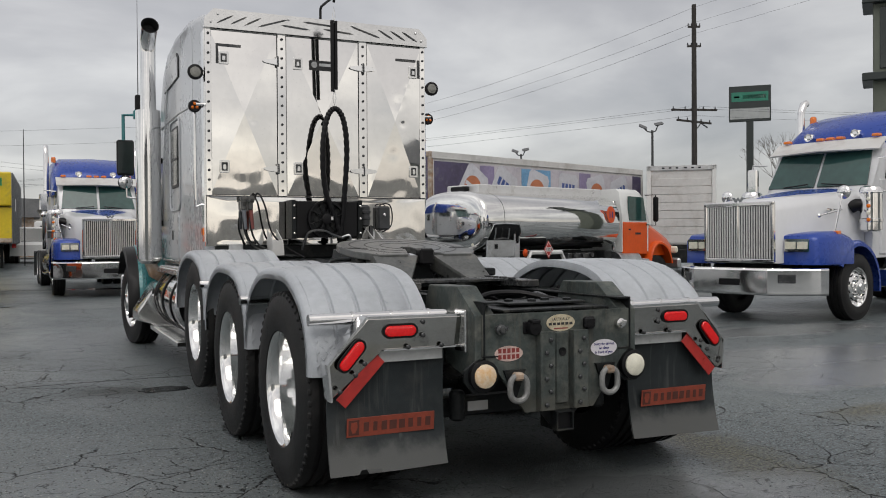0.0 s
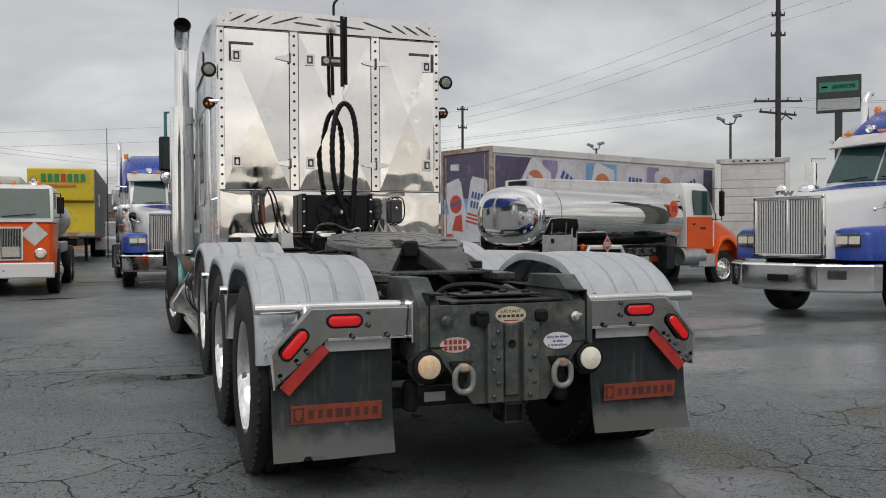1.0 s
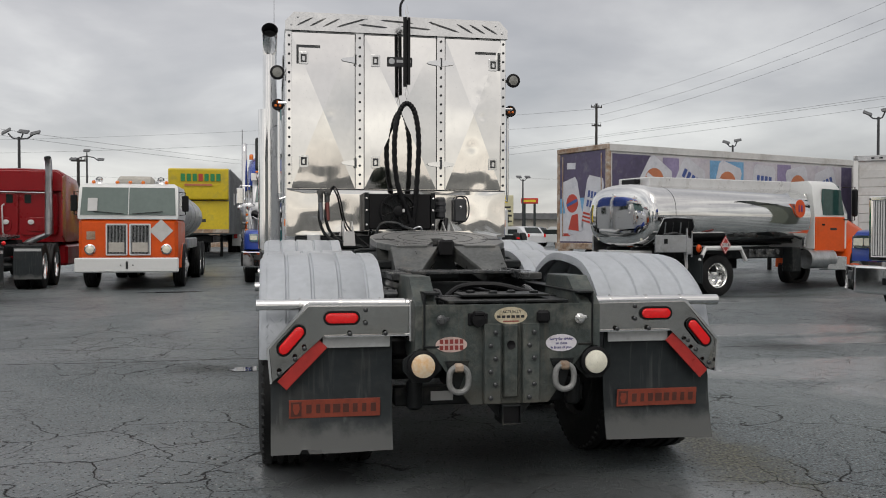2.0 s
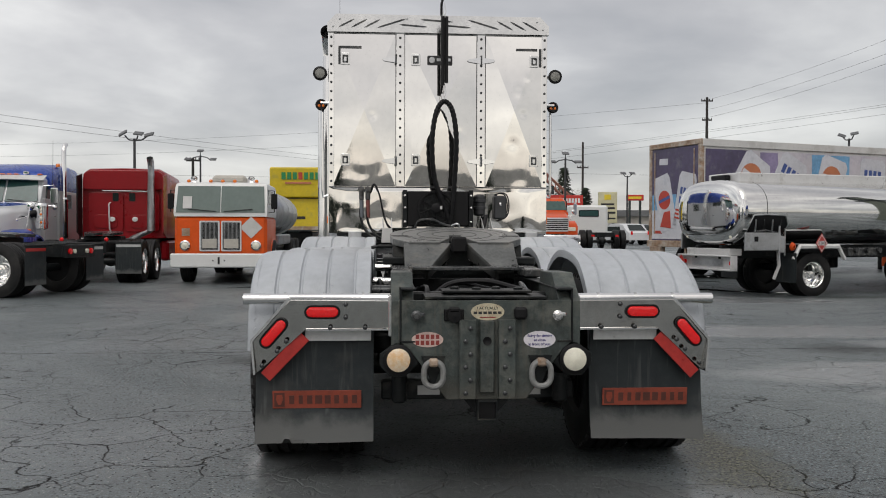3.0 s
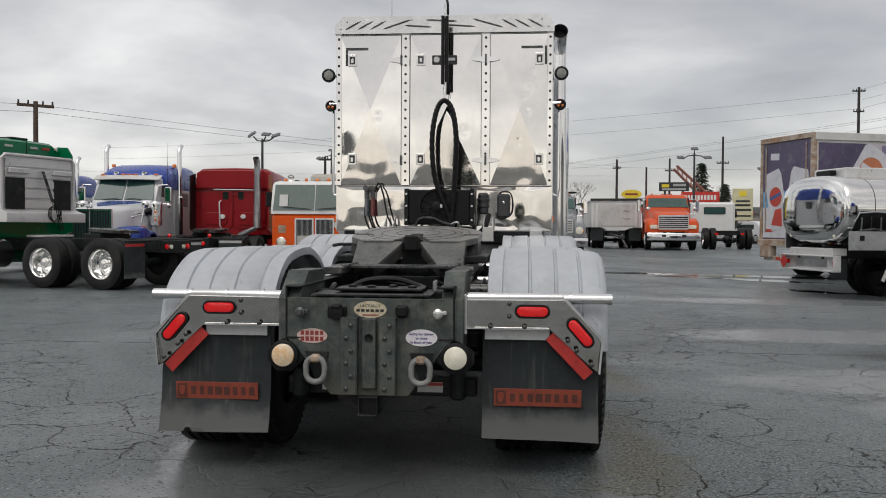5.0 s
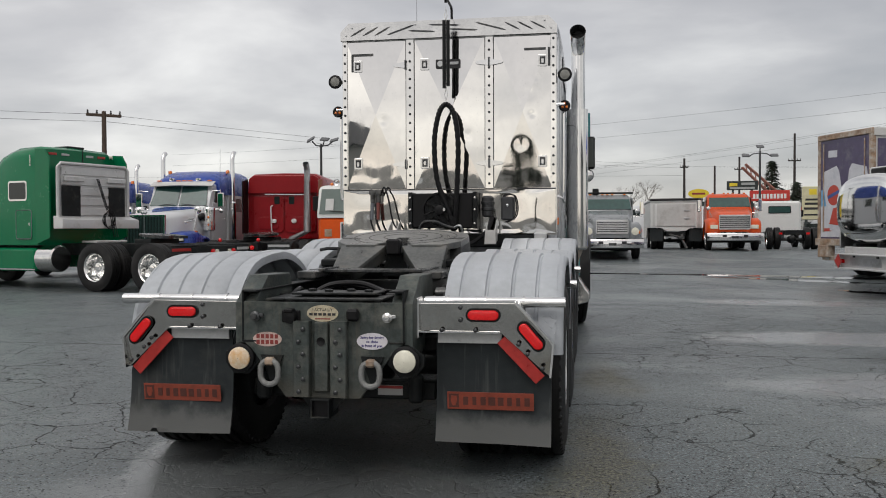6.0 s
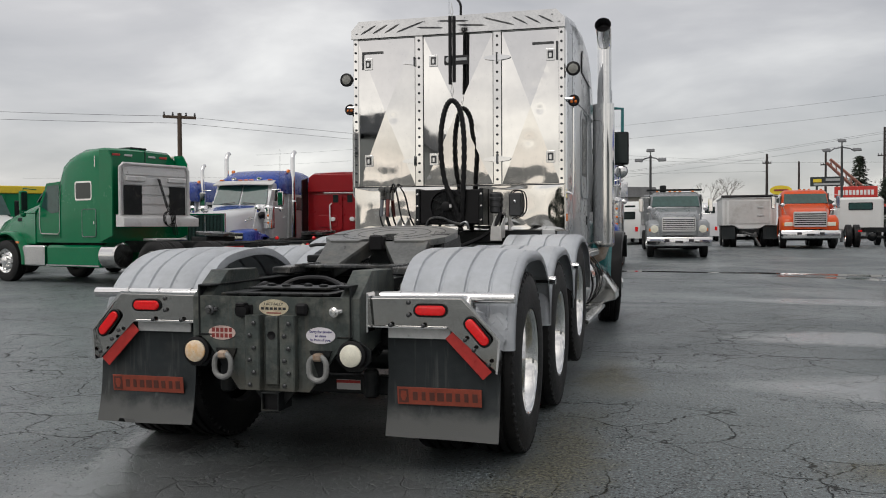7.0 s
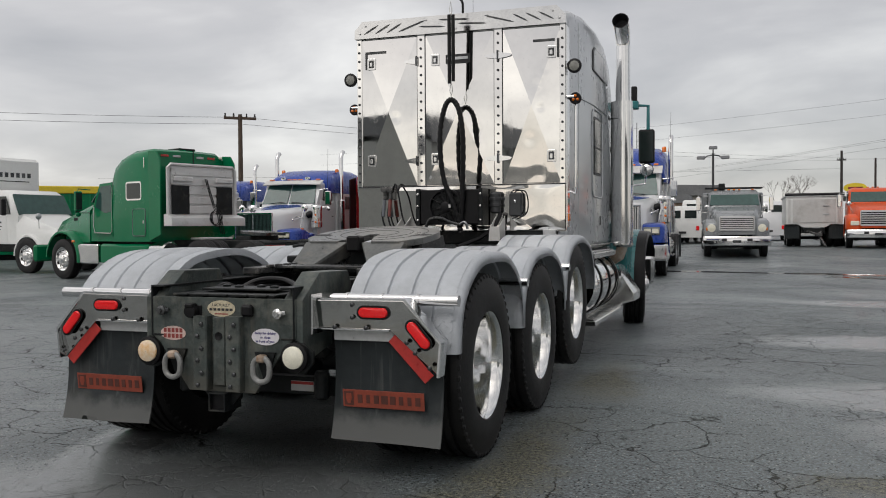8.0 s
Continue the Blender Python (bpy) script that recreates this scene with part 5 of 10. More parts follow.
# latches and hinges
for x in (-0.87, -0.215, 0.90):
    for z in (2.875, 1.94):
        lt = part("paddle_latch", Geo().prism(rounded(0.085, 0.11, 0.01), SY - 0.054, SY - 0.036, "y", Matrix.Translation((x, 0, z))), ALU, sleeper, bevel=0.003)
        part("latch_cup", Geo().box((x, SY - 0.052, z), (0.055, 0.008, 0.075), 0.003), GREASE, lt)
        part("latch_paddle", Geo().box((x, SY - 0.06, z - 0.005), (0.026, 0.014, 0.045), 0.005), ALU, lt)
for x, both in ((-0.40, False), (0.40, True)):
    for z in (2.875, 1.93):
        hg = Geo().rod((x, SY - 0.062, z - 0.035), (x, SY - 0.062, z + 0.035), 0.012, 10)
        for sx in ((-1, 1) if both else (-1,)):
            hg.prism([(x, z + 0.030), (x + sx * 0.115, z + 0.013), (x + sx * 0.13, z), (x + sx * 0.115, z - 0.013), (x, z - 0.030)], SY - 0.060, SY - 0.046, "y")
        hp = part("strap_hinge", hg, CHROME, sleeper)
        part("hinge_pin", Geo().rod((x, SY - 0.066, z - 0.045), (x, SY - 0.066, z + 0.045), 0.009, 10), GREASE, hp)
for x, z, w, h in ((-0.82, 2.985, 0.20, 0.022), (-0.925, 2.91, 0.020, 0.17), (0.83, 2.985, 0.20, 0.022), (0.96, 2.91, 0.020, 0.17)):
    part("dark_reflector", Geo().box((x, SY - 0.045, z), (w, 0.006, h)), GREASE, sleeper)
bd = part("name_badge", Geo().prism(rounded(0.235, 0.085, 0.008), SY - 0.056, SY - 0.048, "y", Matrix.Translation((0.01, 0, 2.872))), INK, sleeper, "small black badge plate")
part("badge_bars", Geo().box((0.045, SY - 0.058, 2.877), (0.13, 0.003, 0.026)).lathe([(0.028, 0), (0.028, 0.003), (0.001, 0.003)], 14, Matrix.Translation((-0.065, SY - 0.056, 2.875)) @ pose(0, 0, 0, 90, 0, 0)), DULLALU, bd)
for s in (-1, 1):
    wl1 = part("work_lamp", Geo().lathe([(0.03, -0.05), (0.062, -0.02), (0.066, 0.0), (0.066, 0.012), (0.056, 0.016)], 20, Matrix.Translation((s * 1.105, SY - 0.02, 2.74)) @ pose(0, 0, 0, 90, 0, 0), True), BLACK, sleeper, "round black work lamp")
    part("lens", Geo().lathe([(0.056, 0.013), (0.03, 0.02), (0.001, 0.022)], 20, Matrix.Translation((s * 1.105, SY - 0.02, 2.74)) @ pose(0, 0, 0, 90, 0, 0)), LAMPGREY, wl1)
    part("bracket", Geo().box((s * 1.06, SY + 0.02, 2.74), (0.08, 0.03, 0.03), 0.006), ALU, wl1)
    hn = part("warning_lamp", Geo().lathe([(0.03, -0.08), (0.05, -0.04), (0.055, 0.0), (0.045, 0.01), (0.001, 0.004)], 18, Matrix.Translation((s * 1.10, SY + 0.05, 2.46)) @ pose(0, 0, 0, 90, 0, 0)), BLACK, sleeper)
    g = Geo()
    for a in range(3):
        g.ball((s * 1.10 + 0.022 * math.cos(a * 2.1 + 1.57), SY + 0.042, 2.46 + 0.022 * math.sin(a * 2.1 + 1.57)), 0.014, 10)
    part("lamp_bead", g, AMBER, hn)
    part("bracket", Geo().tube([(s * 1.02, SY - 0.01, 2.47), (s * 1.10, SY - 0.01, 2.47)], 0.012, 8), CHROME, hn)

# cab, hood, teal fenders
cab = Geo().loft([[(sx * hw, y, z) for sx, z in ((-1, 1.0), (-1, 2.55), (-0.85, 2.72), (0.85, 2.72), (1, 2.55), (1, 1.0))] for y, hw in ((6.50, 0.98), (6.56, 1.0), (7.55, 1.0), (7.75, 0.97))])
part("cab", cab, PAINTGREY, hero, "silver-grey cab", bevel=0.0)
cabroof = Geo().loft([[(-0.98, y, 2.70), (-0.9, y, z), (0.9, y, z), (0.98, y, 2.70)] for y, z in ((6.5, 3.0), (7.0, 2.95), (7.5, 2.80))])
part("cab_roof", cabroof, PAINTGREY, hero)
for s in (-1, 1):
    part("door_window", Geo().box((s * 1.002, 7.1, 2.2), (0.01, 0.7, 0.5), 0.004), GLASS, hero)
    part("cab_sill", Geo().box((s * 0.99, 7.1, 1.1), (0.06, 1.1, 0.22), 0.02), TEAL, hero, "teal painted sill")
hood = Geo().loft([[(sx * hw, y, z) for sx, z in ((-1, 1.05), (-1, zt - 0.15), (-0.75, zt), (0.75, zt), (1, zt - 0.15), (1, 1.05))] for y, hw, zt in ((7.7, 0.85, 2.0), (8.6, 0.72, 1.93), (9.5, 0.62, 1.85))])
part("hood", hood, PAINTGREY, hero)
for s in (-1, 1):
    rings, rings2 = [], []
    for k in range(15):
        a = radians(-5 + 150 * k / 14)
        yy, zz = STEER - 0.70 * math.cos(a), 0.50 + 0.74 * math.sin(a)
        rings.append([(s * 0.78, yy, zz + 0.02), (s * 1.17, yy, zz + 0.01), (s * 1.21, yy, zz - 0.04), (s * 1.17, yy, zz - 0.03), (s * 0.78, yy, zz - 0.03)])
        rings2.append([(s * 1.18, yy, zz + 0.0), (s * 1.30, yy, zz - 0.015), (s * 1.315, yy, zz - 0.06), (s * 1.18, yy, zz - 0.05)])
    ff = part("front_fender", Geo().loft(rings), TEAL, hero, "teal front fender", sharp=50)
    part("fender_extension", Geo().loft(rings2), BLACK, ff, "black rubber fender extension", sharp=50)
    panel = Geo().prism([(7.05, 0.55), (7.05, 1.32), (7.30, 1.36), (7.62, 1.12), (7.62, 0.52)], s * 0.80, s * 1.14, "x")
    part("fender_skirt", panel, TEAL, hero, "teal panel behind the front wheel", bevel=0.02)
    # exhaust
    ex = part("exhaust_pipe", Geo().lathe([(0.085, 2.70), (0.085, 3.40)], 24, Matrix.Translation((s * 1.175, 6.42, 0))), CHROME, hero, "tall chrome exhaust stack")
    bend = [(s * 1.175, 6.42, 3.40), (s * 1.175, 6.415, 3.47), (s * 1.175, 6.38, 3.555), (s * 1.175, 6.31, 3.62), (s * 1.175, 6.21, 3.655)]
    part("stack_elbow", Geo().tube(bend, [0.085, 0.087, 0.09, 0.093, 0.096], 24, False), CHROME, ex)
    d = (Vector(bend[-1]) - Vector(bend[-2])).normalized()
    part("stack_mouth", Geo().lathe([(0.0945, 0.004), (0.091, 0.004), (0.088, -0.02), (0.086, -0.16), (0.001, -0.17)], 24, Matrix.Translation(bend[-1]) @ d.to_track_quat("Z", "Y").to_matrix().to_4x4()), INK, ex)
    part("muffler", Geo().lathe([(0.09, 1.05), (0.12, 1.08), (0.12, 2.66), (0.088, 2.72)], 24, Matrix.Translation((s * 1.175, 6.42, 0)), True), ALU, ex)
    shield = [[(s * 1.175 + 0.135 * math.cos(a), 6.42 + 0.135 * math.sin(a), z) for a in [radians(150 + 12 * i) for i in range(16)]] for z in (1.10, 2.75)]
    shg = Geo().loft(shield, False, False)
    shg.loft([[(s * 1.175 + (x - s * 1.175) * 1.03, 6.42 + (y - 6.42) * 1.03, z) for x, y, z in r] for r in shield], False, False)
    part("heat_shield", shg, CHROME, ex, "chrome muffler shield")
    part("pipe_bottom", Geo().tube([(s * 1.175, 6.42, 1.08), (s * 1.13, 6.45, 0.95), (s * 0.95, 6.6, 0.85), (s * 0.6, 6.8, 0.8)], 0.065, 14), RUST, ex)
    for z in (1.5, 2.2):
        part("stack_bracket", Geo().box((s * 1.05, 6.46, z), (0.12, 0.05, 0.06), 0.006), BLACK, ex)
    # mirror on teal arms
    mr = part("mirror", Geo().box((s * 1.27, 8.0, 2.36), (0.21, 0.07, 0.45), 0.02), BLACK, hero, "tall black mirror head on teal arm")
    part("mirror_glass", Geo().box((s * 1.27, 7.963, 2.36), (0.18, 0.006, 0.40), 0.002), GLASS, mr)
    part("spot_mirror", Geo().ball((s * 1.27, 8.0, 2.05), 0.085, 18, (1, 0.5, 1)), CHROME, mr)
    part("spot_mirror_back", Geo().ball((s * 1.27, 8.017, 2.05), 0.092, 18, (1, 0.45, 1)), BLACK, mr)
    am = Geo().tube([(s * 0.95, 7.5, 2.74), (s * 1.12, 7.9, 2.90), (s * 1.29, 8.0, 2.90), (s * 1.29, 8.0, 2.58)], 0.024, 8)
    am.box((s * 1.10, 7.9, 2.90), (0.16, 0.10, 0.11), 0.012)
    part("mirror_arm", am, TEAL, mr, "teal mirror arm")
    part("mirror_strut", Geo().tube([(s * 0.95, 7.6, 1.80), (s * 1.25, 8.0, 1.86), (s * 1.27, 8.0, 2.15)], 0.014, 8), CHROME, mr)
    part("aerial_base", Geo().box((s * 1.12, 7.9, 3.03), (0.075, 0.075, 0.24), 0.012), BLACK, mr)
    if s < 0:
        part("aerial", Geo().rod((s * 1.12, 7.9, 3.10), (s * 1.12, 7.9, 4.6), 0.006, 6, 0.002), BLACK, mr)
    # fuel tank, straps, steps
    tk = part("fuel_tank", Geo().lathe([(0.001, 0), (0.28, 0.0), (0.315, 0.03), (0.32, 0.06), (0.32, 1.64), (0.315, 1.67), (0.28, 1.70), (0.001, 1.70)], 32, Matrix.Translation((s * 0.86, 4.62, 0.70)) @ pose(0, 0, 0, -90, 0, 0)), CHROME, hero, "polished aluminium fuel tank with straps")
    for y in (4.85, 5.4, 5.95):
        part("tank_strap", Geo().lathe([(0.324, -0.03), (0.333, -0.025), (0.333, 0.025), (0.324, 0.03)], 32, Matrix.Translation((s * 0.86, y, 0.70)) @ pose(0, 0, 0, -90, 0, 0)), BLACK, tk)
    tst = Geo().box((s * 1.02, 5.35, 1.0), (0.26, 1.35, 0.06), 0.008)
    for i in range(14):
        tst.box((s * 1.02, 4.75 + 0.09 * i, 1.035), (0.22, 0.03, 0.016), 0.003)
    part("tank_step", tst, ALU, tk, "bright tread step on the tank")
    lows = Geo().box((s * 1.07, 5.45, 0.345), (0.22, 1.9, 0.05), 0.008)
    for i in range(21):
        lows.box((s * 1.07, 4.55 + 0.09 * i, 0.375), (0.18, 0.03, 0.014), 0.003)
    lows.box((s * 0.97, 4.8, 0.42), (0.03, 0.05, 0.16)).box((s * 0.97, 6.0, 0.42), (0.03, 0.05, 0.16))
    part("low_step", lows, ALU, hero, "bright ribbed step")
    bx = Geo().loft([[(s * x, y, z) for x, z in ((0.76, 0.36), (0.76, 0.84), (1.10, 0.84), (1.31, 0.51), (1.31, 0.42), (1.10, 0.36))] for y in (6.40, 6.95)])
    part("step_box", bx, ALU, hero, "polished tool box step", bevel=0.012)
bmp = Geo().box((0, 9.75, 0.62), (2.36, 0.12, 0.42), 0.04)
part("front_bumper", bmp, CHROME, hero)

# cooler with fan, lines and air couplings on the back of the sleeper
CY = SY - 0.16
cl = part("oil_cooler", Geo().box((-0.015, CY, 1.482), (0.57, 0.17, 0.32), 0.008), BLACK, hero, "black oil cooler box with electric fan")
fanm = Matrix.Translation((-0.035, CY - 0.085, 1.485)) @ pose(0, 0, 0, 90, 0, 0)
part("shroud_ring", Geo().lathe([(0.165, 0), (0.165, 0.045), (0.150, 0.045), (0.148, 0.0)], 32, fanm), BLACK, cl)
for i in range(10):
    a = 36 * i
    part("fan_blade", Geo().prism([(0.04, -0.012), (0.145, -0.035), (0.145, 0.015), (0.04, 0.012)], 0.012, 0.018, "z", fanm @ pose(0, 0, 0, 0, 0, a)), FRAME, cl)
gd = Geo()
for i in range(8):
    a = radians(45 * i)
    gd.rod(tuple(fanm @ Vector((0.03 * math.cos(a), 0.03 * math.sin(a), 0.047))), tuple(fanm @ Vector((0.158 * math.cos(a + 0.3), 0.158 * math.sin(a + 0.3), 0.047))), 0.004, 6)
gd.lathe([(0.045, 0.03), (0.045, 0.055), (0.03, 0.06), (0.001, 0.06)], 18, fanm)
for r in (0.08, 0.12):
    gd.lathe([(r - 0.003, 0.047), (r, 0.050), (r + 0.003, 0.047), (r, 0.044), (r - 0.003, 0.047)], 28, fanm)
tagged(part("fan_guard", gd, BLACK, cl), kind="stuff")
for x in (-0.318, 0.288):
    part("side_flange", Geo().box((x, CY, 1.482), (0.040, 0.2, 0.34), 0.004), FRAME, cl)
    for z in (1.36, 1.49, 1.60):
        shared("bolt", BOLT_ALU, cl, Matrix.Translation((x, CY - 0.10, z)) @ pose(0, 0, 0, 90, 0, 0))
part("motor_tag", Geo().box((0.01, CY - 0.147, 1.49), (0.02, 0.003, 0.03)), OFFWHITE, cl)
hose("cooler_line", [(-0.25, CY - 0.1, 1.22), (-0.20, CY - 0.13, 1.36), (-0.08, CY - 0.16, 1.38), (0.02, CY - 0.15, 1.34), (0.10, CY - 0.13, 1.32)], 0.014, GREASE)
hose("cooler_line", [(0.10, CY - 0.13, 1.32), (0.16, CY - 0.16, 1.34), (0.18, CY - 0.14, 1.28)], 0.012, DULLALU)
GREYGRIP = material("grey_hose_grip", (0.10, 0.11, 0.125), 0.5)
REDGRIP = material("red_hose_grip", (0.14, 0.028, 0.022), 0.5)
for x in (-0.66, -0.72):
    gh = Geo().box((x, SY - 0.07, 1.62), (0.045, 0.07, 0.12), 0.012).lathe([(0.03, 0), (0.03, 0.03), (0.001, 0.035)], 12, Matrix.Translation((x, SY - 0.10, 1.66)) @ pose(0, 0, 0, 90, 0, 0))
    part("glad_hand", gh, GREASE, hero, "air line glad hand")
    hose("air_line", [(x, SY - 0.1, 1.56), (x - 0.01, SY - 0.14, 1.42), (x + 0.04, SY - 0.16, 1.28), (x + 0.16, SY - 0.25, 1.20), (x + 0.36, SY - 0.35, 1.16)], 0.009, FRAME)
    part("hose_grip", Geo().rod((x, SY - 0.105, 1.56), (x + 0.005, SY - 0.145, 1.40), 0.019, 12, 0.015), GREYGRIP if x < -0.7 else REDGRIP, hero, "grey air hose grip" if x < -0.7 else "dull red air hose grip")
hose("looped_cable", [(-0.64, SY - 0.09, 1.63), (-0.60, SY - 0.12, 1.71), (-0.55, SY - 0.16, 1.60), (-0.50, SY - 0.18, 1.38), (-0.40, SY - 0.25, 1.25), (-0.28, SY - 0.45, 1.15)], 0.008, BLACK)
filt = Geo().lathe([(0.03, 0), (0.048, 0.015), (0.048, 0.06), (0.056, 0.065), (0.056, 0.085), (0.050, 0.09), (0.050, 0.12), (0.058, 0.125), (0.058, 0.145), (0.050, 0.15), (0.050, 0.18), (0.035, 0.20)], 16, Matrix.Translation((0.385, SY - 0.10, 1.42)), True)
part("filter_bowl", filt, POLEMETAL, hero, "ribbed dark filter bowl")
jb = part("junction_box", Geo().box((0.576, SY - 0.075, 1.50), (0.12, 0.08, 0.22), 0.015), POLEMETAL, hero, "grey junction box with cable loop")
part("box_knob", Geo().ball((0.576, SY - 0.118, 1.53), 0.016, 10), ALU, jb)
hose("cable_loop", [(0.53, SY - 0.09, 1.60), (0.56, SY - 0.1, 1.63), (0.635, SY - 0.1, 1.62), (0.66, SY - 0.1, 1.52), (0.64, SY - 0.1, 1.42), (0.55, SY - 0.12, 1.37)], 0.006, BLACK)
hose("cable_bundle", [(0.44, SY - 0.12, 1.42), (0.40, SY - 0.2, 1.30), (0.30, SY - 0.3, 1.2), (0.15, SY - 0.5, 1.12)], 0.02, BLACK)
for x in (-0.48, 0.44):
    sp = Geo().prism([(x - 0.045, 1.30), (x + 0.045, 1.30), (x + 0.055, 1.17), (x - 0.055, 1.17)], SY - 0.33, SY - 0.322, "y")
    for e in (-0.045, 0.037):
        sp.prism([(SY - 0.322, 1.18), (SY - 0.322, 1.30), (SY - 0.12, 1.40), (SY - 0.12, 1.20)], x + e, x + e + 0.008, "x")
    part("white_bracket", sp, OFFWHITE, hero, "white sheet bracket", bevel=0.004)
part("cross_beam", Geo().box((0, SY + 0.02, 1.20), (1.9, 0.10, 0.12), 0.01), FRAME, hero)
for x in (-0.78, 0.88):
    pb = Geo().box((x, SY - 0.05, 1.20), (0.12, 0.03, 0.14), 0.006).lathe([(0.03, 0), (0.03, 0.02), (0.001, 0.022)], 14, Matrix.Translation((x, SY - 0.065, 1.20)) @ pose(0, 0, 0, 90, 0, 0))
    part("pivot_bracket", pb, DULLALU, hero)

# hose hanger: bent rod, two spring tubes, looped wrapped hoses
part("hanger_rod", Geo().tube([(0.03, SY + 0.05, 3.2), (0.03, SY + 0.05, 3.40), (0.03, SY + 0.02, 3.425), (0.035, SY - 0.25, 3.43), (0.035, SY - 0.32, 3.45), (0.035, SY - 0.34, 3.42), (0.035, SY - 0.32, 3.38)], 0.012, 8), BLACK, hero, "bent black hanger rod")


def hanger(x, y, ztop, zbot):
    sp = part("spring_tube", Geo().rod((x - 0.016, y, zbot), (x - 0.016, y, ztop), 0.017, 12).rod((x + 0.018, y + 0.01, zbot + 0.02), (x + 0.018, y + 0.01, ztop), 0.017, 12), BLACK, hero, "black sheathed spring")
    part("top_clip", Geo().tube([(x, y, ztop - 0.02), (x - 0.012, y, ztop + 0.04), (x, y, ztop + 0.12), (x + 0.012, y, ztop + 0.04), (x, y, ztop - 0.02)], 0.005, 6), ALU, sp)
    part("bottom_clip", Geo().tube([(x, y, zbot + 0.02), (x - 0.014, y, zbot - 0.06), (x, y, zbot - 0.12), (x + 0.014, y, zbot - 0.06), (x, y, zbot + 0.02)], 0.005, 6), ALU, sp)


hanger(0.035, SY - 0.32, 3.22, 2.60)


def wrapped(pts, r):
    h = hose("wrapped_hose", pts, r, BLACK, "black spiral-wrapped air hose loop", 0.13, 10, 14)
    return h


wrapped([(0.10, CY - 0.10, 1.30), (0.13, SY - 0.29, 1.7), (0.145, SY - 0.32, 2.1), (0.11, SY - 0.33, 2.36), (0.035, SY - 0.33, 2.45), (-0.035, SY - 0.32, 2.36),
         (-0.075, SY - 0.32, 2.1), (-0.05, SY - 0.30, 1.75), (0.06, CY - 0.12, 1.45), (0.10, CY - 0.10, 1.25)], 0.024)


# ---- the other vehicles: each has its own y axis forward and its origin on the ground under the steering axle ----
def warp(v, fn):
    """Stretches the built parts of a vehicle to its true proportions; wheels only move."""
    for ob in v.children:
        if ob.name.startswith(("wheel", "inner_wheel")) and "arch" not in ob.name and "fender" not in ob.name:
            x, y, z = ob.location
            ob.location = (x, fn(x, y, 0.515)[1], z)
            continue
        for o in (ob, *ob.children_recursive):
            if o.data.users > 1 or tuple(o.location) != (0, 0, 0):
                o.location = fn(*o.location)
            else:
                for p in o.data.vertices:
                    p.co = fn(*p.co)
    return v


def mirror_pair(v, x, y, z, mat, h=0.42, arm=True):
    for s in (-1, 1):
        mr = part("mirror", Geo().box((s * x, y, z), (0.20, 0.09, h), 0.025), mat, v, "chrome mirror head on tube arms")
        part("mirror_glass", Geo().box((s * x, y - 0.047, z), (0.16, 0.005, h * 0.85)), GLASS, mr)
        part("spot_mirror", Geo().ball((s * x, y, z - h / 2 - 0.10), 0.075, 12, (1, 0.5, 1)), mat, mr)
        if arm:
            part("mirror_arm", Geo().tube([(s * 1.0, y, z + h / 2 + 0.05), (s * x, y, z + h / 2 + 0.07), (s * x, y, z + h / 2 - 0.02)], 0.015, 8), mat, mr)
            part("mirror_arm", Geo().tube([(s * 1.0, y, z - h / 2 - 0.05), (s * x, y, z - h / 2 - 0.05), (s * x, y, z - h / 2)], 0.015, 8), mat, mr)


def chassis(v, back, drives, near=False, tail=True, flaps=True):
    """Frame rails, axles, drive wheels and mud flaps."""
    for s in (-1, 1):
        part("frame_rail", Geo().box((s * 0.42, (0.9 + back) / 2, 0.88), (0.09, 0.9 - back, 0.27), 0.01), FRAME, v)
    for y in drives:
        for s in (-1, 1):
            wheel(v, s * 1.03, y, dual=True, near=near)
        part("axle", Geo().rod((-0.9, y, 0.515), (0.9, y, 0.515), 0.08, 12).ball((0, y, 0.53), 0.2, 14), FRAME, v)
    part("rear_beam", Geo().box((0, back, 0.86), (0.95, 0.08, 0.25), 0.01), FRAME, v)
    if tail:
        for s in (-1, 1):
            tl = part("tail_lamp", Geo().lathe([(0.055, 0), (0.055, 0.03), (0.001, 0.04)], 14, Matrix.Translation((s * 0.33, back - 0.04, 0.86)) @ pose(0, 0, 0, 90, 0, 0)), REDLENS, v)
            part("reverse_lamp", Geo().lathe([(0.045, 0), (0.045, 0.03), (0.001, 0.035)], 14, Matrix.Translation((s * 0.20, back - 0.04, 0.86)) @ pose(0, 0, 0, 90, 0, 0)), CLEARLENS, tl)
    if flaps:
        yb = min(drives) - 0.68
        for s in (-1, 1):
            f = part("mud_flap", Geo().box((s * 0.93, yb, 0.60), (0.60, 0.012, 0.72), 0.003), FLAP, v, "black mud flap")
            part("flap_tape", Geo().box((s * 0.93, yb - 0.009, 0.90), (0.56, 0.004, 0.06)), WHITETAPE if s > 0 else REDTAPE, f)
            part("flap_bar", Geo().rod((s * 0.4, yb, 0.98), (s * 1.23, yb, 0.98), 0.02, 10), FRAME, f)
    fw = part("fifth_wheel", Geo().prism([(0.46 * math.sin(a), 0.44 * math.cos(a)) for a in [radians(-110 + 11 * i) for i in range(21)]] + [(0.3, -0.55), (0.1, -0.5), (0.0, -0.1), (-0.1, -0.5), (-0.3, -0.55)], 1.16, 1.22, "z", Matrix.Translation((0, sum(drives) / len(drives) + 0.1, 0)) @ pose(0, 0, 0, 4, 0, 0)), GREASE, v, bevel=0.0) if len(drives) > 1 else None
    if fw:
        part("fifth_wheel_stand", Geo().box((0, sum(drives) / len(drives) + 0.1, 1.06), (0.9, 0.5, 0.12), 0.02), FRAME, fw)


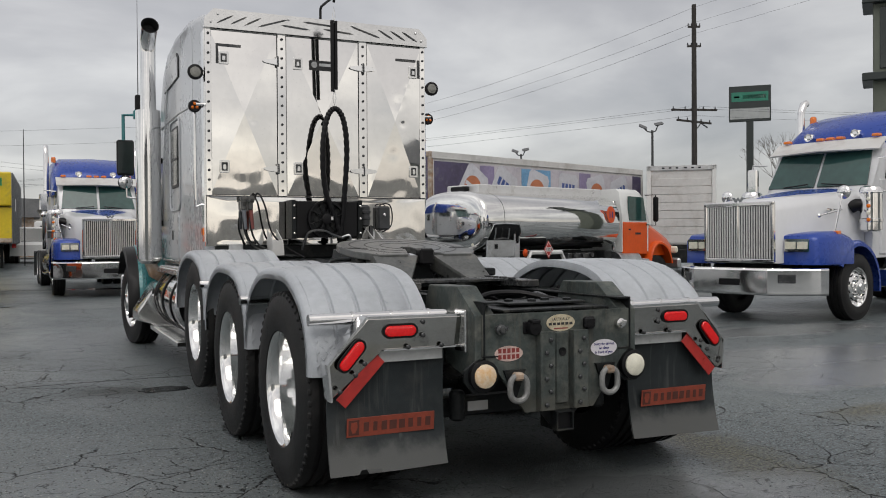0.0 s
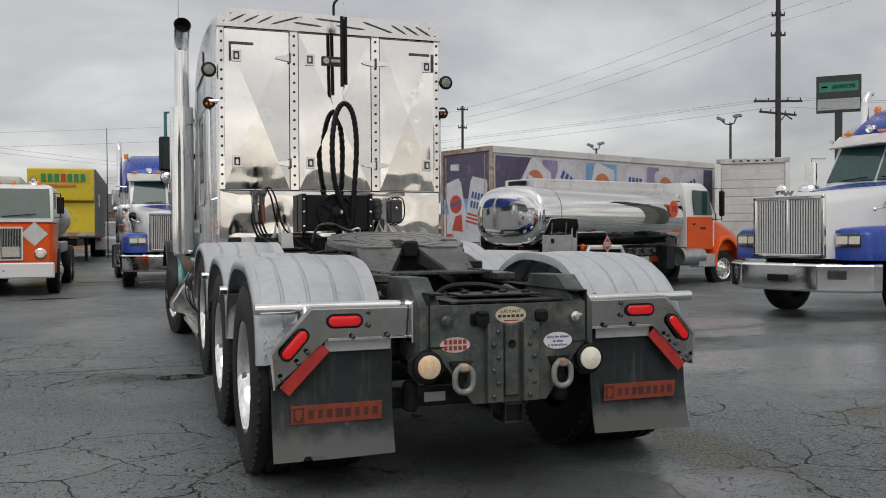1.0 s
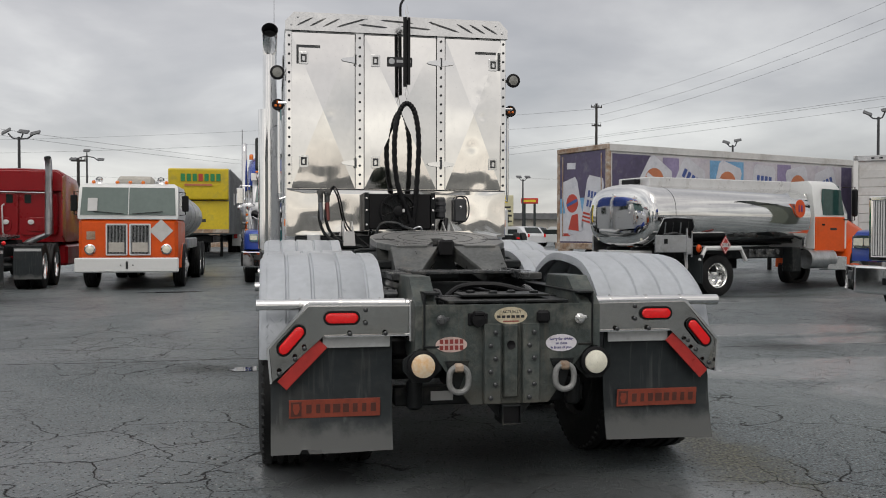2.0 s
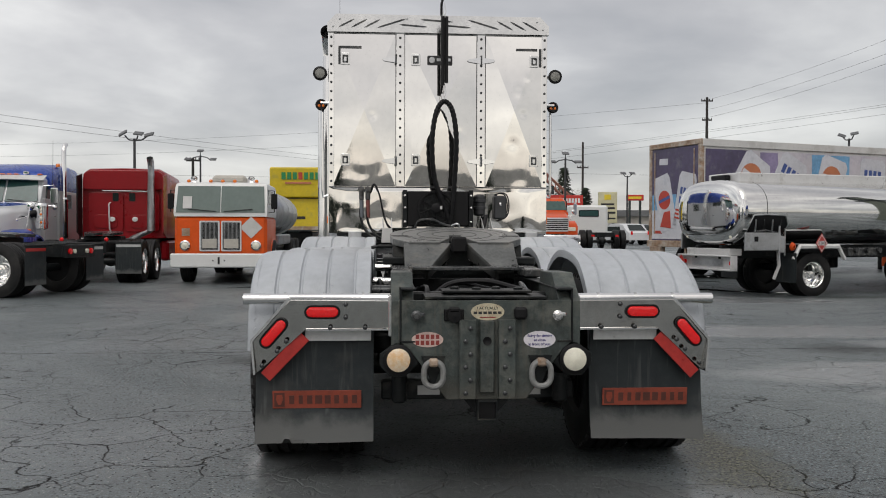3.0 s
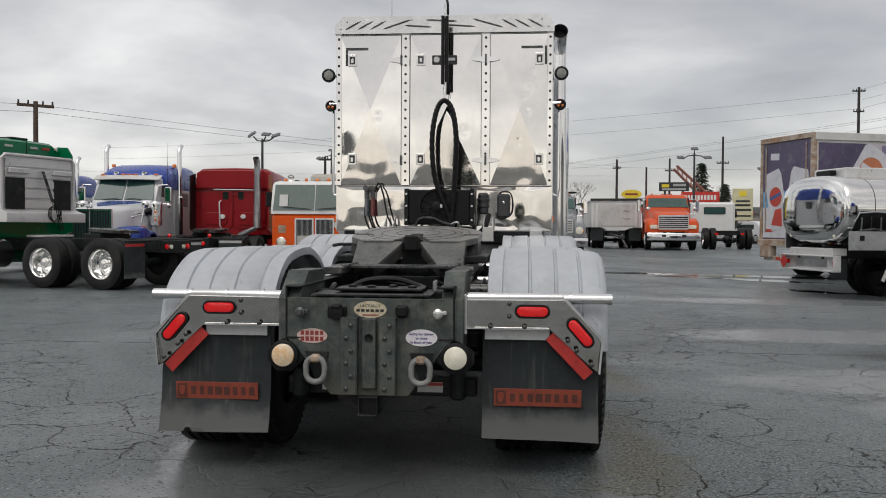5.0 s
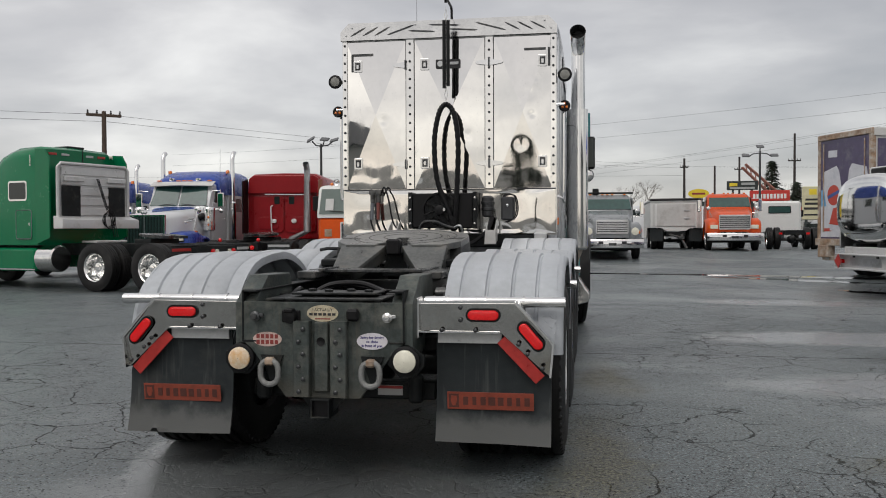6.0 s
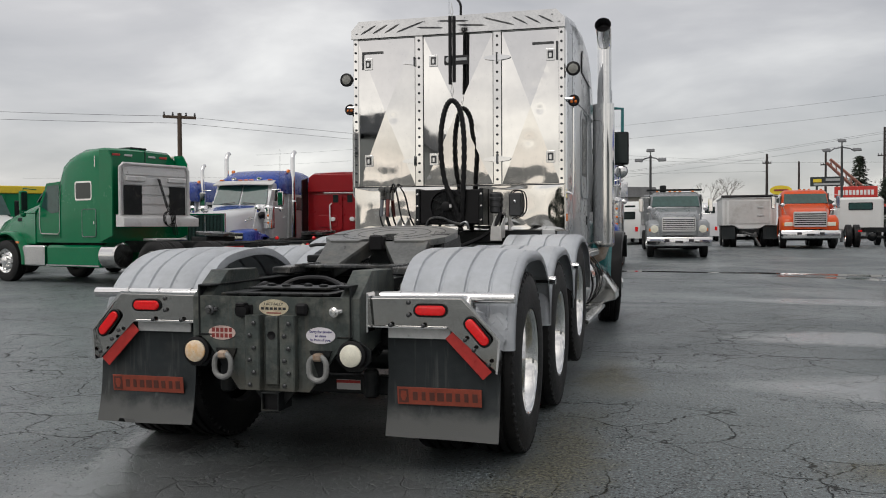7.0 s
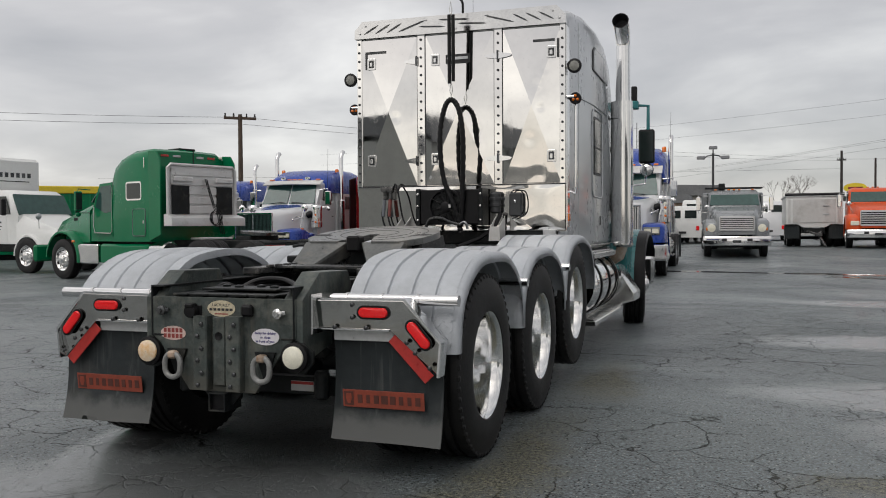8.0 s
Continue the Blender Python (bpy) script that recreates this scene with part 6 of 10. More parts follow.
def stacks(v, x, y, z0, z1, bend=True):
    for s in (-1, 1):
        pts = [(s * x, y, z0), (s * x, y, z1 - 0.25), (s * x, y - 0.02, z1 - 0.15), (s * x, y - 0.10, z1 - 0.03), (s * x, y - 0.18, z1)]
        e = part("exhaust_pipe", Geo().tube(pts if bend else pts[:2] + [(s * x, y, z1)], 0.07, 16, False), CHROME, v, "tall chrome exhaust stack")
        part("heat_shield", Geo().lathe([(0.10, z0 - 0.4), (0.11, z0 - 0.35), (0.11, z0 + 0.75), (0.07, z0 + 0.8)], 16, Matrix.Translation((s * x, y, 0)), True), CHROME, e)


def tanks(v, y0, y1, mat=None, steps=True):
    for s in (-1, 1):
        L = y1 - y0
        t = part("fuel_tank", Geo().lathe([(0.001, 0), (0.29, 0), (0.32, 0.04), (0.32, L - 0.04), (0.29, L), (0.001, L)], 24, Matrix.Translation((s * 0.86, y0, 0.70)) @ pose(0, 0, 0, -90, 0, 0)), mat or ALU, v, "polished round fuel tank")
        if steps:
            part("tank_step", Geo().box((s * 1.12, (y0 + y1) / 2, 0.45), (0.16, L * 0.7, 0.05), 0.01), ALU, t)


def arch(s, x0, x1, y0, z0, ry, rz, a0, a1, thick=0.05, n=12):
    """A wheel arch shell from angle a0 to a1 (0 is rearward)."""
    rings = []
    for k in range(n + 1):
        a = radians(a0 + (a1 - a0) * k / n)
        c, d = math.cos(a), math.sin(a)
        rings.append([(s * x0, y0 - ry * c, z0 + rz * d), (s * (x1 - 0.05), y0 - ry * c, z0 + rz * d), (s * x1, y0 - (ry - 0.04) * c, z0 + (rz - 0.04) * d),
                      (s * x1, y0 - (ry - 0.09) * c, z0 + (rz - 0.09) * d), (s * (x1 - 0.04), y0 - (ry - thick) * c, z0 + (rz - thick) * d), (s * x0, y0 - (ry - thick) * c, z0 + (rz - thick) * d)])
    return Geo().loft(rings)


def bonneted(m, label, hood=SILVER, fend=BLUE, cabm=SILVER, roof=BLUE, stripe=BLUE, near=False, group="", bars=None):
    """A square-nosed tractor with tall bright grille, round air cleaners, visor and a high sleeper."""
    v = thing("tractor_truck", label, "truck", m, group)
    h = Geo().loft([[(-hw, y, zb), (-hw, y, zt - 0.16), (-hw + 0.10, y, zt - 0.03), (-0.3, y, zt + 0.015), (0.3, y, zt + 0.015), (hw - 0.10, y, zt - 0.03), (hw, y, zt - 0.16), (hw, y, zb)]
                    for y, hw, zt, zb in ((1.15, 0.59, 1.80, 0.90), (1.08, 0.63, 1.84, 0.90), (0.4, 0.70, 1.94, 0.92), (-0.4, 0.80, 2.04, 0.95), (-0.8, 0.86, 2.08, 0.95))])
    hd = part("hood", h, hood, v, "long metallic hood", sharp=50)
    part("hood_stripe", Geo().loft([[(w * k, y, zt + 0.015 - max(0.0, w * abs(k) - 0.3) / (hw - 0.4) * 0.045 + d) for d, ks in ((0.010, (-1, -0.7, -0.4, 0, 0.4, 0.7, 1)), (-0.01, (1, 0.7, 0.4, 0, -0.4, -0.7, -1))) for k in ks] for y, hw, zt, w in ((0.75, 0.665, 1.887, 0.04), (0.4, 0.70, 1.94, 0.24), (-0.4, 0.80, 2.04, 0.58), (-0.79, 0.858, 2.079, 0.66))]), stripe, hd, "blue triangle on the hood")
    for s in (-1, 1):
        part("hood_badge", Geo().box((s * 0.765, 0.0, 1.72), (0.02, 0.42, 0.035), 0.004, None), CHROME, hd)
    gs = Geo()
    for c, sz in (((0, 1.17, 1.80), (1.22, 0.07, 0.07)), ((0, 1.17, 0.94), (1.22, 0.07, 0.06)), ((-0.58, 1.17, 1.37), (0.06, 0.07, 0.90)), ((0.58, 1.17, 1.37), (0.06, 0.07, 0.90)), ((0, 1.175, 1.37), (0.03, 0.06, 0.85))):
        gs.box(c, sz, 0.015)
    gr = part("grille", gs, CHROME, v, "chrome grille surround")
    part("grille_back", Geo().box((0, 1.155, 1.37), (1.12, 0.02, 0.82)), BLACK, gr)
    bar = Geo().box((0, 0, 0), (0.024, 0.034, 0.80), 0.010).mesh("grille_bar", bars or BRIGHTSHEET)
    for i in range(26):
        x = -0.535 + i * 0.0428
        if abs(x) > 0.016:
            shared("grille_bar", bar, gr, Matrix.Translation((x, 1.18, 1.37)))
    part("nose_emblem", Geo().prism([(-0.13, 0.07), (-0.05, -0.05), (0, 0.03), (0.05, -0.05), (0.13, 0.07), (0.07, 0.07), (0.045, 0.02), (0, 0.08), (-0.045, 0.02), (-0.07, 0.07)], 1.175, 1.19, "y", Matrix.Translation((0, 0, 1.85)) @ Matrix.Diagonal((0.8, 1, 0.8, 1))), GREYMETAL, gr)
    for s in (-1, 1):
        f = part("front_fender", arch(s, 0.60, 1.20, 0, 0.52, 0.70, 0.72, -8, 150), fend, v, "blue front fender", sharp=50)
        nose = Geo().loft([[(s * 0.56, y, 0.88), (s * x1, y, 0.88), (s * x1, y, zt - 0.08), (s * (x1 - 0.08), y, zt), (s * 0.56, y, zt)] for y, x1, zt in ((0.98, 1.10, 1.31), (0.9, 1.17, 1.34), (0.55, 1.20, 1.38), (0.2, 1.20, 1.29))])
        part("fender_nose", nose, fend, f, sharp=50)
        hl = part("headlamp", Geo().prism(rounded(0.40, 0.19, 0.02), 0.96, 1.005, "y", Matrix.Translation((s * 0.86, 0, 1.17))), CHROME, f, "rectangular chrome headlamp")
        for k in (-0.095, 0.095):
            part("lens", Geo().prism(rounded(0.16, 0.11, 0.015), 1.0, 1.015, "y", Matrix.Translation((s * 0.86 + k, 0, 1.17))), CLEARLENS, hl)
        part("turn_lamp", Geo().box((s * 1.12, 0.55, 1.34), (0.08, 0.09, 0.09), 0.012), AMBER, f)
        wheel(v, s * 1.03, 0, front=True, near=near)
        part("splash_panel", Geo().box((s * 0.62, 0, 0.95), (0.06, 1.3, 0.55), 0.01), BLACK, v)
    outer = [(-1.26, 0.88), (-1.22, 0.98), (-0.69, 1.395), (-0.64, 1.425), (0.64, 1.425), (0.69, 1.395), (1.22, 0.98), (1.26, 0.88)]
    inner = [(x * 0.93, y - 0.05) for x, y in outer[::-1]]
    bp = Geo().loft([[(x * k, y - d, z) for x, y in outer] + [(x, y - d, z) for x, y in inner] for z, k, d in ((0.43, 0.975, 0.035), (0.445, 0.992, 0.010), (0.465, 1.0, 0.0), (0.80, 1.0, 0.004), (0.82, 0.992, 0.014), (0.835, 0.975, 0.040))])
    b = part("bumper", bp, CHROME, v, "deep chrome bumper", sharp=25)
    part("tow_slot", Geo().box((0, 1.43, 0.62), (0.36, 0.015, 0.10), 0.01), BLACK, b)
    for s in (-1, 1):
        part("fog_lamp", Geo().box((0, 0, 0), (0.25, 0.02, 0.13), 0.02, Matrix.Translation((s * 0.86, 1.268, 0.68)) @ pose(0, 0, 0, 0, 0, -38 * s)), GREASE, b)
        part("bumper_support", Geo().box((s * 0.42, 1.1, 0.70), (0.09, 0.5, 0.25), 0.01), FRAME, b)
    part("under_panel", Geo().box((0, 0.9, 0.55), (1.1, 0.5, 0.25), 0.03), BLACK, v)
    # cab
    cb = Geo().loft([[(sx * w, y, z) for sx, w, z in ((-1, 0.98, 0.95), (-1, 1.0, 1.9), (-1, 0.93, zt - 0.12), (-1, 0.80, zt), (1, 0.80, zt), (1, 0.93, zt - 0.12), (1, 1.0, 1.9), (1, 0.98, 0.95))] for y, zt in ((-0.82, 2.06), (-1.28, 2.86), (-1.6, 2.93), (-2.25, 2.95))])
    c = part("cab", cb, cabm, v, "metallic cab with doors", sharp=40)
    n_ws = Vector((0, 0.80, 0.46)).normalized()
    for s in (-1, 1):
        pts = [(s * 0.03, -0.855, 2.13), (s * 0.88, -0.875, 2.13), (s * 0.80, -1.235, 2.76), (s * 0.03, -1.215, 2.76)]
        off = [tuple(Vector(p) + n_ws * 0.03) for p in pts]
        part("windscreen", Geo().loft([pts, off]), TINT, c, "tinted windscreen pane")
        part("wiper", Geo().rod((s * 0.55, -0.80, 2.15), (s * 0.12, -0.815, 2.19), 0.012, 6), BLACK, c)
        dw = part("door", Geo().box((s * 0.985, -1.55, 1.62), (0.05, 1.0, 1.25), 0.03), cabm, c, "cab door")
        part("door_glass", Geo().prism([(-1.18, 2.02), (-2.02, 2.02), (-2.02, 2.60), (-1.42, 2.60)], s * 0.955, s * 1.0, "x"), GLASS, dw)
        part("door_handle", Geo().box((s * 1.015, -1.95, 1.75), (0.02, 0.14, 0.04), 0.008), CHROME, dw)
        part("cab_step", Geo().box((s * 1.02, -1.45, 0.62), (0.22, 0.75, 0.30), 0.02), ALU, c)
        ac = part("air_cleaner", Geo().lathe([(0.10, 1.36), (0.17, 1.40), (0.17, 1.52), (0.18, 1.53), (0.18, 1.57), (0.17, 1.58), (0.17, 1.98), (0.18, 1.99), (0.18, 2.03), (0.15, 2.08), (0.10, 2.10)], 22, Matrix.Translation((s * 1.06, -0.62, 0)), True), CHROME, v, "round chrome air cleaner")
        for k in range(4):
            part("cleaner_lamp", Geo().ball((s * 1.10, -0.45, 1.56 + 0.11 * k), 0.035, 10, (1, 0.5, 1)), CLEARLENS if k % 2 else AMBER, ac)
        part("intake_elbow", Geo().tube([(s * 1.0, -0.60, 1.80), (s * 0.88, -0.50, 1.80), (s * 0.80, -0.48, 1.76)], 0.10, 12), BLACK, ac)
        part("hood_mirror", Geo().tube([(s * 0.95, 0.35, 1.28), (s * 1.04, 0.33, 1.75), (s * 1.02, 0.2, 1.98)], 0.014, 8).ball((s * 1.03, 0.18, 1.98), 0.11, 14, (1, 0.5, 1)), CHROME, v)
        part("hood_rod", Geo().tube([(s * 0.80, 0.5, 1.62), (s * 0.95, 0.1, 1.72)], 0.015, 8).ball((s * 0.80, 0.5, 1.62), 0.035, 10), CHROME, v)
    vz = Geo().loft([[(x, -1.08 + 0.14 * (1 - abs(x)), 2.72 + 0.02 * (1 - abs(x))) for x in (-0.98, -0.5, 0, 0.5, 0.98)] + [(x, -1.38 + 0.06 * (1 - abs(x)), 2.93) for x in (0.98, 0.5, 0, -0.5, -0.98)],
                     [(x, -1.07 + 0.14 * (1 - abs(x)), 2.74 + 0.02 * (1 - abs(x))) for x in (-0.98, -0.5, 0, 0.5, 0.98)] + [(x, -1.37 + 0.06 * (1 - abs(x)), 2.955) for x in (0.98, 0.5, 0, -0.5, -0.98)]])
    part("sun_visor", vz, OFFWHITE, c, "bright outside sun visor", sharp=30)
    for x in (-0.8, -0.18, 0.0, 0.18, 0.8):
        part("marker_lamp", Geo().box((x, -1.36, 2.99), (0.13, 0.12, 0.05), 0.015), AMBER, c)
    for x in (-0.42, 0.42):
        hn = part("roof_horn", Geo().lathe([(0.03, 0), (0.035, 0.25), (0.07, 0.33), (0.05, 0.32), (0.001, 0.25)], 12, Matrix.Translation((x, -1.68, 3.05)) @ pose(0, 0, 0, -90, 0, 0)), CHROME, c)
        part("roof_lamp", Geo().box((x, -1.42, 3.06), (0.16, 0.10, 0.09), 0.02), CHROME, hn)
    # sleeper with a domed blue roof
    sl = Geo().loft([[(sx * w, y, z) for sx, w, z in ((-1, 1.04, 0.98), (-1, 1.05, 2.5), (1, 1.05, 2.5), (1, 1.04, 0.98))] for y in (-2.28, -4.30)])
    sp = part("sleeper", sl, cabm, v, "sleeper box", bevel=0.03)
    dome = Geo().loft([[(-1.05, y, 2.5), (-1.05, y, zt - 0.45), (-0.98, y, zt - 0.18), (-0.78, y, zt - 0.03), (0, y, zt), (0.78, y, zt - 0.03), (0.98, y, zt - 0.18), (1.05, y, zt - 0.45), (1.05, y, 2.5)] for y, zt in ((-1.55, 3.02), (-1.75, 3.22), (-2.1, 3.42), (-2.6, 3.55), (-3.2, 3.60), (-4.15, 3.58), (-4.30, 3.50))])
    part("roof_dome", dome, roof, sp, "domed blue sleeper roof", sharp=50)
    for s in (-1, 1):
        part("side_window", Geo().box((s * 1.052, -3.2, 2.2), (0.012, 0.5, 0.42), 0.005), GLASS, sp)
        part("side_fin", Geo().box((s * 1.02, -4.42, 1.9), (0.03, 0.25, 1.8), 0.01), BLACK, sp)
    part("beacon", Geo().lathe([(0.06, 0), (0.06, 0.12), (0.04, 0.15), (0.001, 0.155)], 12, Matrix.Translation((0.95, -2.5, 3.42))), AMBER, sp)
    part("beacon", Geo().lathe([(0.06, 0), (0.06, 0.12), (0.04, 0.15), (0.001, 0.155)], 12, Matrix.Translation((-0.95, -2.5, 3.42))), AMBER, sp)
    stacks(v, 1.14, -2.40, 1.5, 3.85)
    part("aerial", Geo().rod((-1.18, -1.2, 2.3), (-1.20, -1.2, 4.4), 0.008, 6, 0.003), BLACK, v)
    mirror_pair(v, 1.28, -1.0, 2.30, CHROME, 0.44)
    tanks(v, -3.9, -2.0)
    chassis(v, -7.6, (-5.45, -6.80), near)
    return v


WSLABEL = "silver and blue long-nose tractor with chrome grille and bumper"
ws_a = bonneted(heading(8.98, 6.81, -0.975, -0.222), WSLABEL, near=True, group="silver and blue tractors")
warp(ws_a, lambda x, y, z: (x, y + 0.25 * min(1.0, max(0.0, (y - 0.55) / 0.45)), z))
copy_thing(ws_a, heading(-0.55, 19.6, 0.03, -1.0))
ws_b = bonneted(heading(-9.95, 17.96, 0.05, -1.0) @ Matrix.Scale(0.93, 4), "silver and blue tractor with dark green grille and low sleeper roof", group="silver and blue tractors", bars=TEALGREY)
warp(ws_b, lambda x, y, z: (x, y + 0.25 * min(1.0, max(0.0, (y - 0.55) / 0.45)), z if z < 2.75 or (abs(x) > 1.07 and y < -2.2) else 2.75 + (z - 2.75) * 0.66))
copy_thing(ws_b, heading(-13.5, 19.2, 0.05, -1.0) @ Matrix.Scale(0.93, 4))


def green_tractor(m):
    """Long green tractor; origin under its steering axle."""
    v = thing("tractor_truck", "green tractor with rounded high sleeper and aluminium rack behind it", "truck", m)
    # cab and tall rounded sleeper, drawn along its length
    rings = []
    for y, zt, w in ((-0.95, 2.0, 0.98), (-1.25, 2.45, 1.0), (-1.6, 2.70, 1.02), (-1.95, 2.84, 1.04), (-2.16, 2.88, 1.05), (-2.20, 3.0, 1.12), (-2.36, 3.26, 1.14), (-2.7, 3.48, 1.14), (-3.2, 3.61, 1.14), (-4.05, 3.63, 1.14), (-4.2, 3.56, 1.12)):
        rings.append([(-w * 0.99, y, 0.98), (-w, y, 1.6), (-w, y, zt - 0.40), (-w + 0.06, y, zt - 0.16), (-w + 0.22, y, zt - 0.03), (0, y, zt), (w - 0.22, y, zt - 0.03), (w - 0.06, y, zt - 0.16), (w, y, zt - 0.40), (w, y, 1.6), (w * 0.99, y, 0.98)])
    b = part("cab_and_sleeper", Geo().loft(rings), GREEN, v, "glossy green cab and sleeper", sharp=50)
    hd = Geo().loft([[(-w, y, 0.95), (-w, y, zt - 0.25), (-w * 0.8, y, zt), (w * 0.8, y, zt), (w, y, zt - 0.25), (w, y, 0.95)] for y, w, zt in ((1.25, 0.55, 1.35), (0.9, 0.72, 1.55), (0.2, 0.86, 1.75), (-0.5, 0.96, 1.95), (-1.0, 1.0, 2.10))])
    hood = part("hood", hd, GREEN, v, "sloping green hood", sharp=50)
    part("hood_vent", Geo().box((-0.93, -0.35, 1.62), (0.03, 0.30, 0.10), 0.01), BLACK, hood)
    part("windscreen", Geo().loft([[(-0.92, -0.98, 2.12), (0.92, -0.98, 2.12), (0.86, -1.40, 2.68), (-0.86, -1.40, 2.68)], [(-0.92, -0.95, 2.14), (0.92, -0.95, 2.14), (0.86, -1.37, 2.70), (-0.86, -1.37, 2.70)]]), TINT, b)
    for s in (-1, 1):
        f = part("front_fender", arch(s, 0.55, 1.18, 0, 0.50, 0.78, 0.78, -5, 175, 0.06), GREEN, v, "round green front fender", sharp=50)
        part("turn_lamp", Geo().box((s * 1.19, -0.55, 0.98), (0.03, 0.12, 0.05), 0.01), AMBER, f)
        wheel(v, s * 1.03, 0, front=True, near=False)
        d = part("door", Geo().prism([(-1.26, 1.15), (-1.26, 2.0), (-1.55, 2.66), (-2.13, 2.70), (-2.13, 1.15)], s * 1.03, s * 1.07, "x"), GREEN, b, "green cab door", bevel=0.01)
        part("door_glass", Geo().prism([(-1.36, 1.98), (-1.60, 2.58), (-2.06, 2.61), (-2.06, 1.82), (-1.75, 1.78)], s * 1.065, s * 1.077, "x"), TINT, d)
        part("door_trim", Geo().tube([(s * 1.078, y, z) for y, z in ((-1.30, 1.98), (-1.28, 1.4), (-1.34, 1.2), (-2.0, 1.18), (-2.11, 1.26), (-2.11, 2.6))], 0.014, 6), OFFWHITE, d, "pale door trim")
        part("sleeper_trim", Geo().tube([(s * 1.13, -2.24, 1.1), (s * 1.14, -2.24, 2.6)], 0.012, 6), GREEN, b)
        w = part("sleeper_window", Geo().prism(rounded(0.80, 0.54, 0.08), s * 1.13, s * 1.15, "x", Matrix.Translation((0, -3.40, 2.40))), CHROME, b)
        part("pane", Geo().prism(rounded(0.70, 0.45, 0.06), s * 1.145, s * 1.156, "x", Matrix.Translation((0, -3.40, 2.40))), GLASS, w)
        lk = part("locker_door", Geo().prism(rounded(0.64, 0.74, 0.07), s * 1.13, s * 1.152, "x", Matrix.Translation((0, -3.66, 1.50))), GREEN, b, bevel=0.008)
        seal = rounded(0.66, 0.76, 0.07)
        part("locker_seal", Geo().tube([(s * 1.15, -3.66 + p, 1.50 + q) for p, q in seal + seal[:1]], 0.009, 6), GREYMETAL, lk, "pale locker outline")
        part("locker_latch", Geo().box((s * 1.155, -3.90, 1.50), (0.012, 0.04, 0.09), 0.005), CHROME, lk)
        fr = part("side_fairing", Geo().box((s * 1.02, -2.85, 0.66), (0.24, 2.5, 0.52), 0.06), GREEN, v, "green tank fairing")
        part("fairing_trim", Geo().box((s * 1.145, -2.85, 0.44), (0.015, 2.5, 0.03)), CHROME, fr)
        stp = Geo().box((s * 1.02, -1.1, 0.66), (0.26, 0.85, 0.50), 0.03)
        part("entry_step", stp, ALU, v, "bright entry steps")
        t = part("rear_tank", Geo().lathe([(0.001, 0), (0.27, 0), (0.30, 0.04), (0.30, 0.56), (0.27, 0.60), (0.001, 0.60)], 22, Matrix.Translation((s * 0.9, -4.72, 0.68)) @ pose(0, 0, 0, -90, 0, 0)), ALU, v)
        fin = Geo().prism([(-4.15, 1.0), (-4.62, 1.15), (-4.62, 3.25), (-4.45, 3.50), (-4.15, 3.52)], s * 1.10, s * 1.14, "x")
        part("side_extender", fin, GREEN, b)
        part("grab_rail", Geo().rod((s * 1.17, -4.0, 3.05), (s * 1.17, -4.0, 3.35), 0.012, 6), CHROME, b)
        part("roof_lamp", Geo().ball((s * 1.0, -4.21, 3.46), 0.05, 10), CLEARLENS, b)
    for x in (-0.7, -0.35, 0.35, 0.7):
        part("roof_marker", Geo().box((x, -4.212, 3.42), (0.22, 0.02, 0.06), 0.005), WHITETAPE if abs(x) < 0.5 else REDTAPE, b)
    part("roof_hatch", Geo().box((0.1, -3.7, 3.66), (0.5, 0.6, 0.06), 0.02), FRAME, b)
    part("centre_seam", Geo().box((0.15, -4.205, 3.2), (0.015, 0.02, 0.8)), INK, b)
    # headache rack
    rk = part("headache_rack", Geo().prism([(-1.02, 1.52), (1.02, 1.52), (1.02, 3.02), (0.94, 3.12), (-0.94, 3.12), (-1.02, 3.02)], -4.770, -4.730, "y"), BRIGHTSHEET, v, "dull aluminium headache rack", bevel=0.008)
    rim = Geo().tube([(-1.02, -4.790, 1.5), (-1.02, -4.790, 3.03), (-0.94, -4.790, 3.13), (0.94, -4.790, 3.13), (1.02, -4.790, 3.03), (1.02, -4.790, 1.5)], 0.045, 8)
    part("rack_frame", rim, BRIGHTSHEET, rk)
    for z in (1.85, 2.12, 2.39, 2.66, 2.93):
        part("rack_slat", Geo().box((0, -4.795, z), (0.85 if z < 2.5 else 1.85, 0.03, 0.20), 0.008), BRIGHTSHEET, rk)
    for s in (-1, 1):
        part("rack_mesh", Geo().box((s * 0.66, -4.800, 2.13), (0.52, 0.02, 0.82), 0.006), FRAME, rk, "dark mesh window")
        part("rack_light_box", Geo().box((s * 0.62, -4.840, 2.72), (0.55, 0.12, 0.14), 0.02), BRIGHTSHEET, rk)
    part("rack_tray", Geo().prism([(-5.120, 1.38), (-5.120, 1.62), (-4.750, 1.72), (-4.750, 1.38)], -1.12, 1.12, "x"), BRIGHTSHEET, rk, bevel=0.01)
    for k in range(3):
        drop = [(0.02 + 0.03 * k + 0.12 * q, -4.870 - 0.25 * q, 2.75 - 0.95 * q) for q in [i / 6 for i in range(6)]]
        loop = [(0.14 + 0.03 * k + 0.15 * math.sin(a), -5.140 - 0.01 * k, 1.62 + (0.20 + 0.03 * k) * math.cos(a)) for a in [2 * math.pi * i / 20 for i in range(20)]]
        part("hanging_hose", Geo().tube(drop + loop + [(0.20 + 0.05 * k, -5.170, 1.70), (0.30 + 0.06 * k, -5.170, 1.15)], 0.011, 6), BLACK, rk)
    part("deck_plate", Geo().box((0, -5.2, 1.05), (0.9, 0.6, 0.05), 0.01), BRIGHTSHEET, v)
    mirror_pair(v, 1.35, -1.05, 2.15, GREEN, 0.6)
    chassis(v, -8.9, (-6.35, -7.95), True)
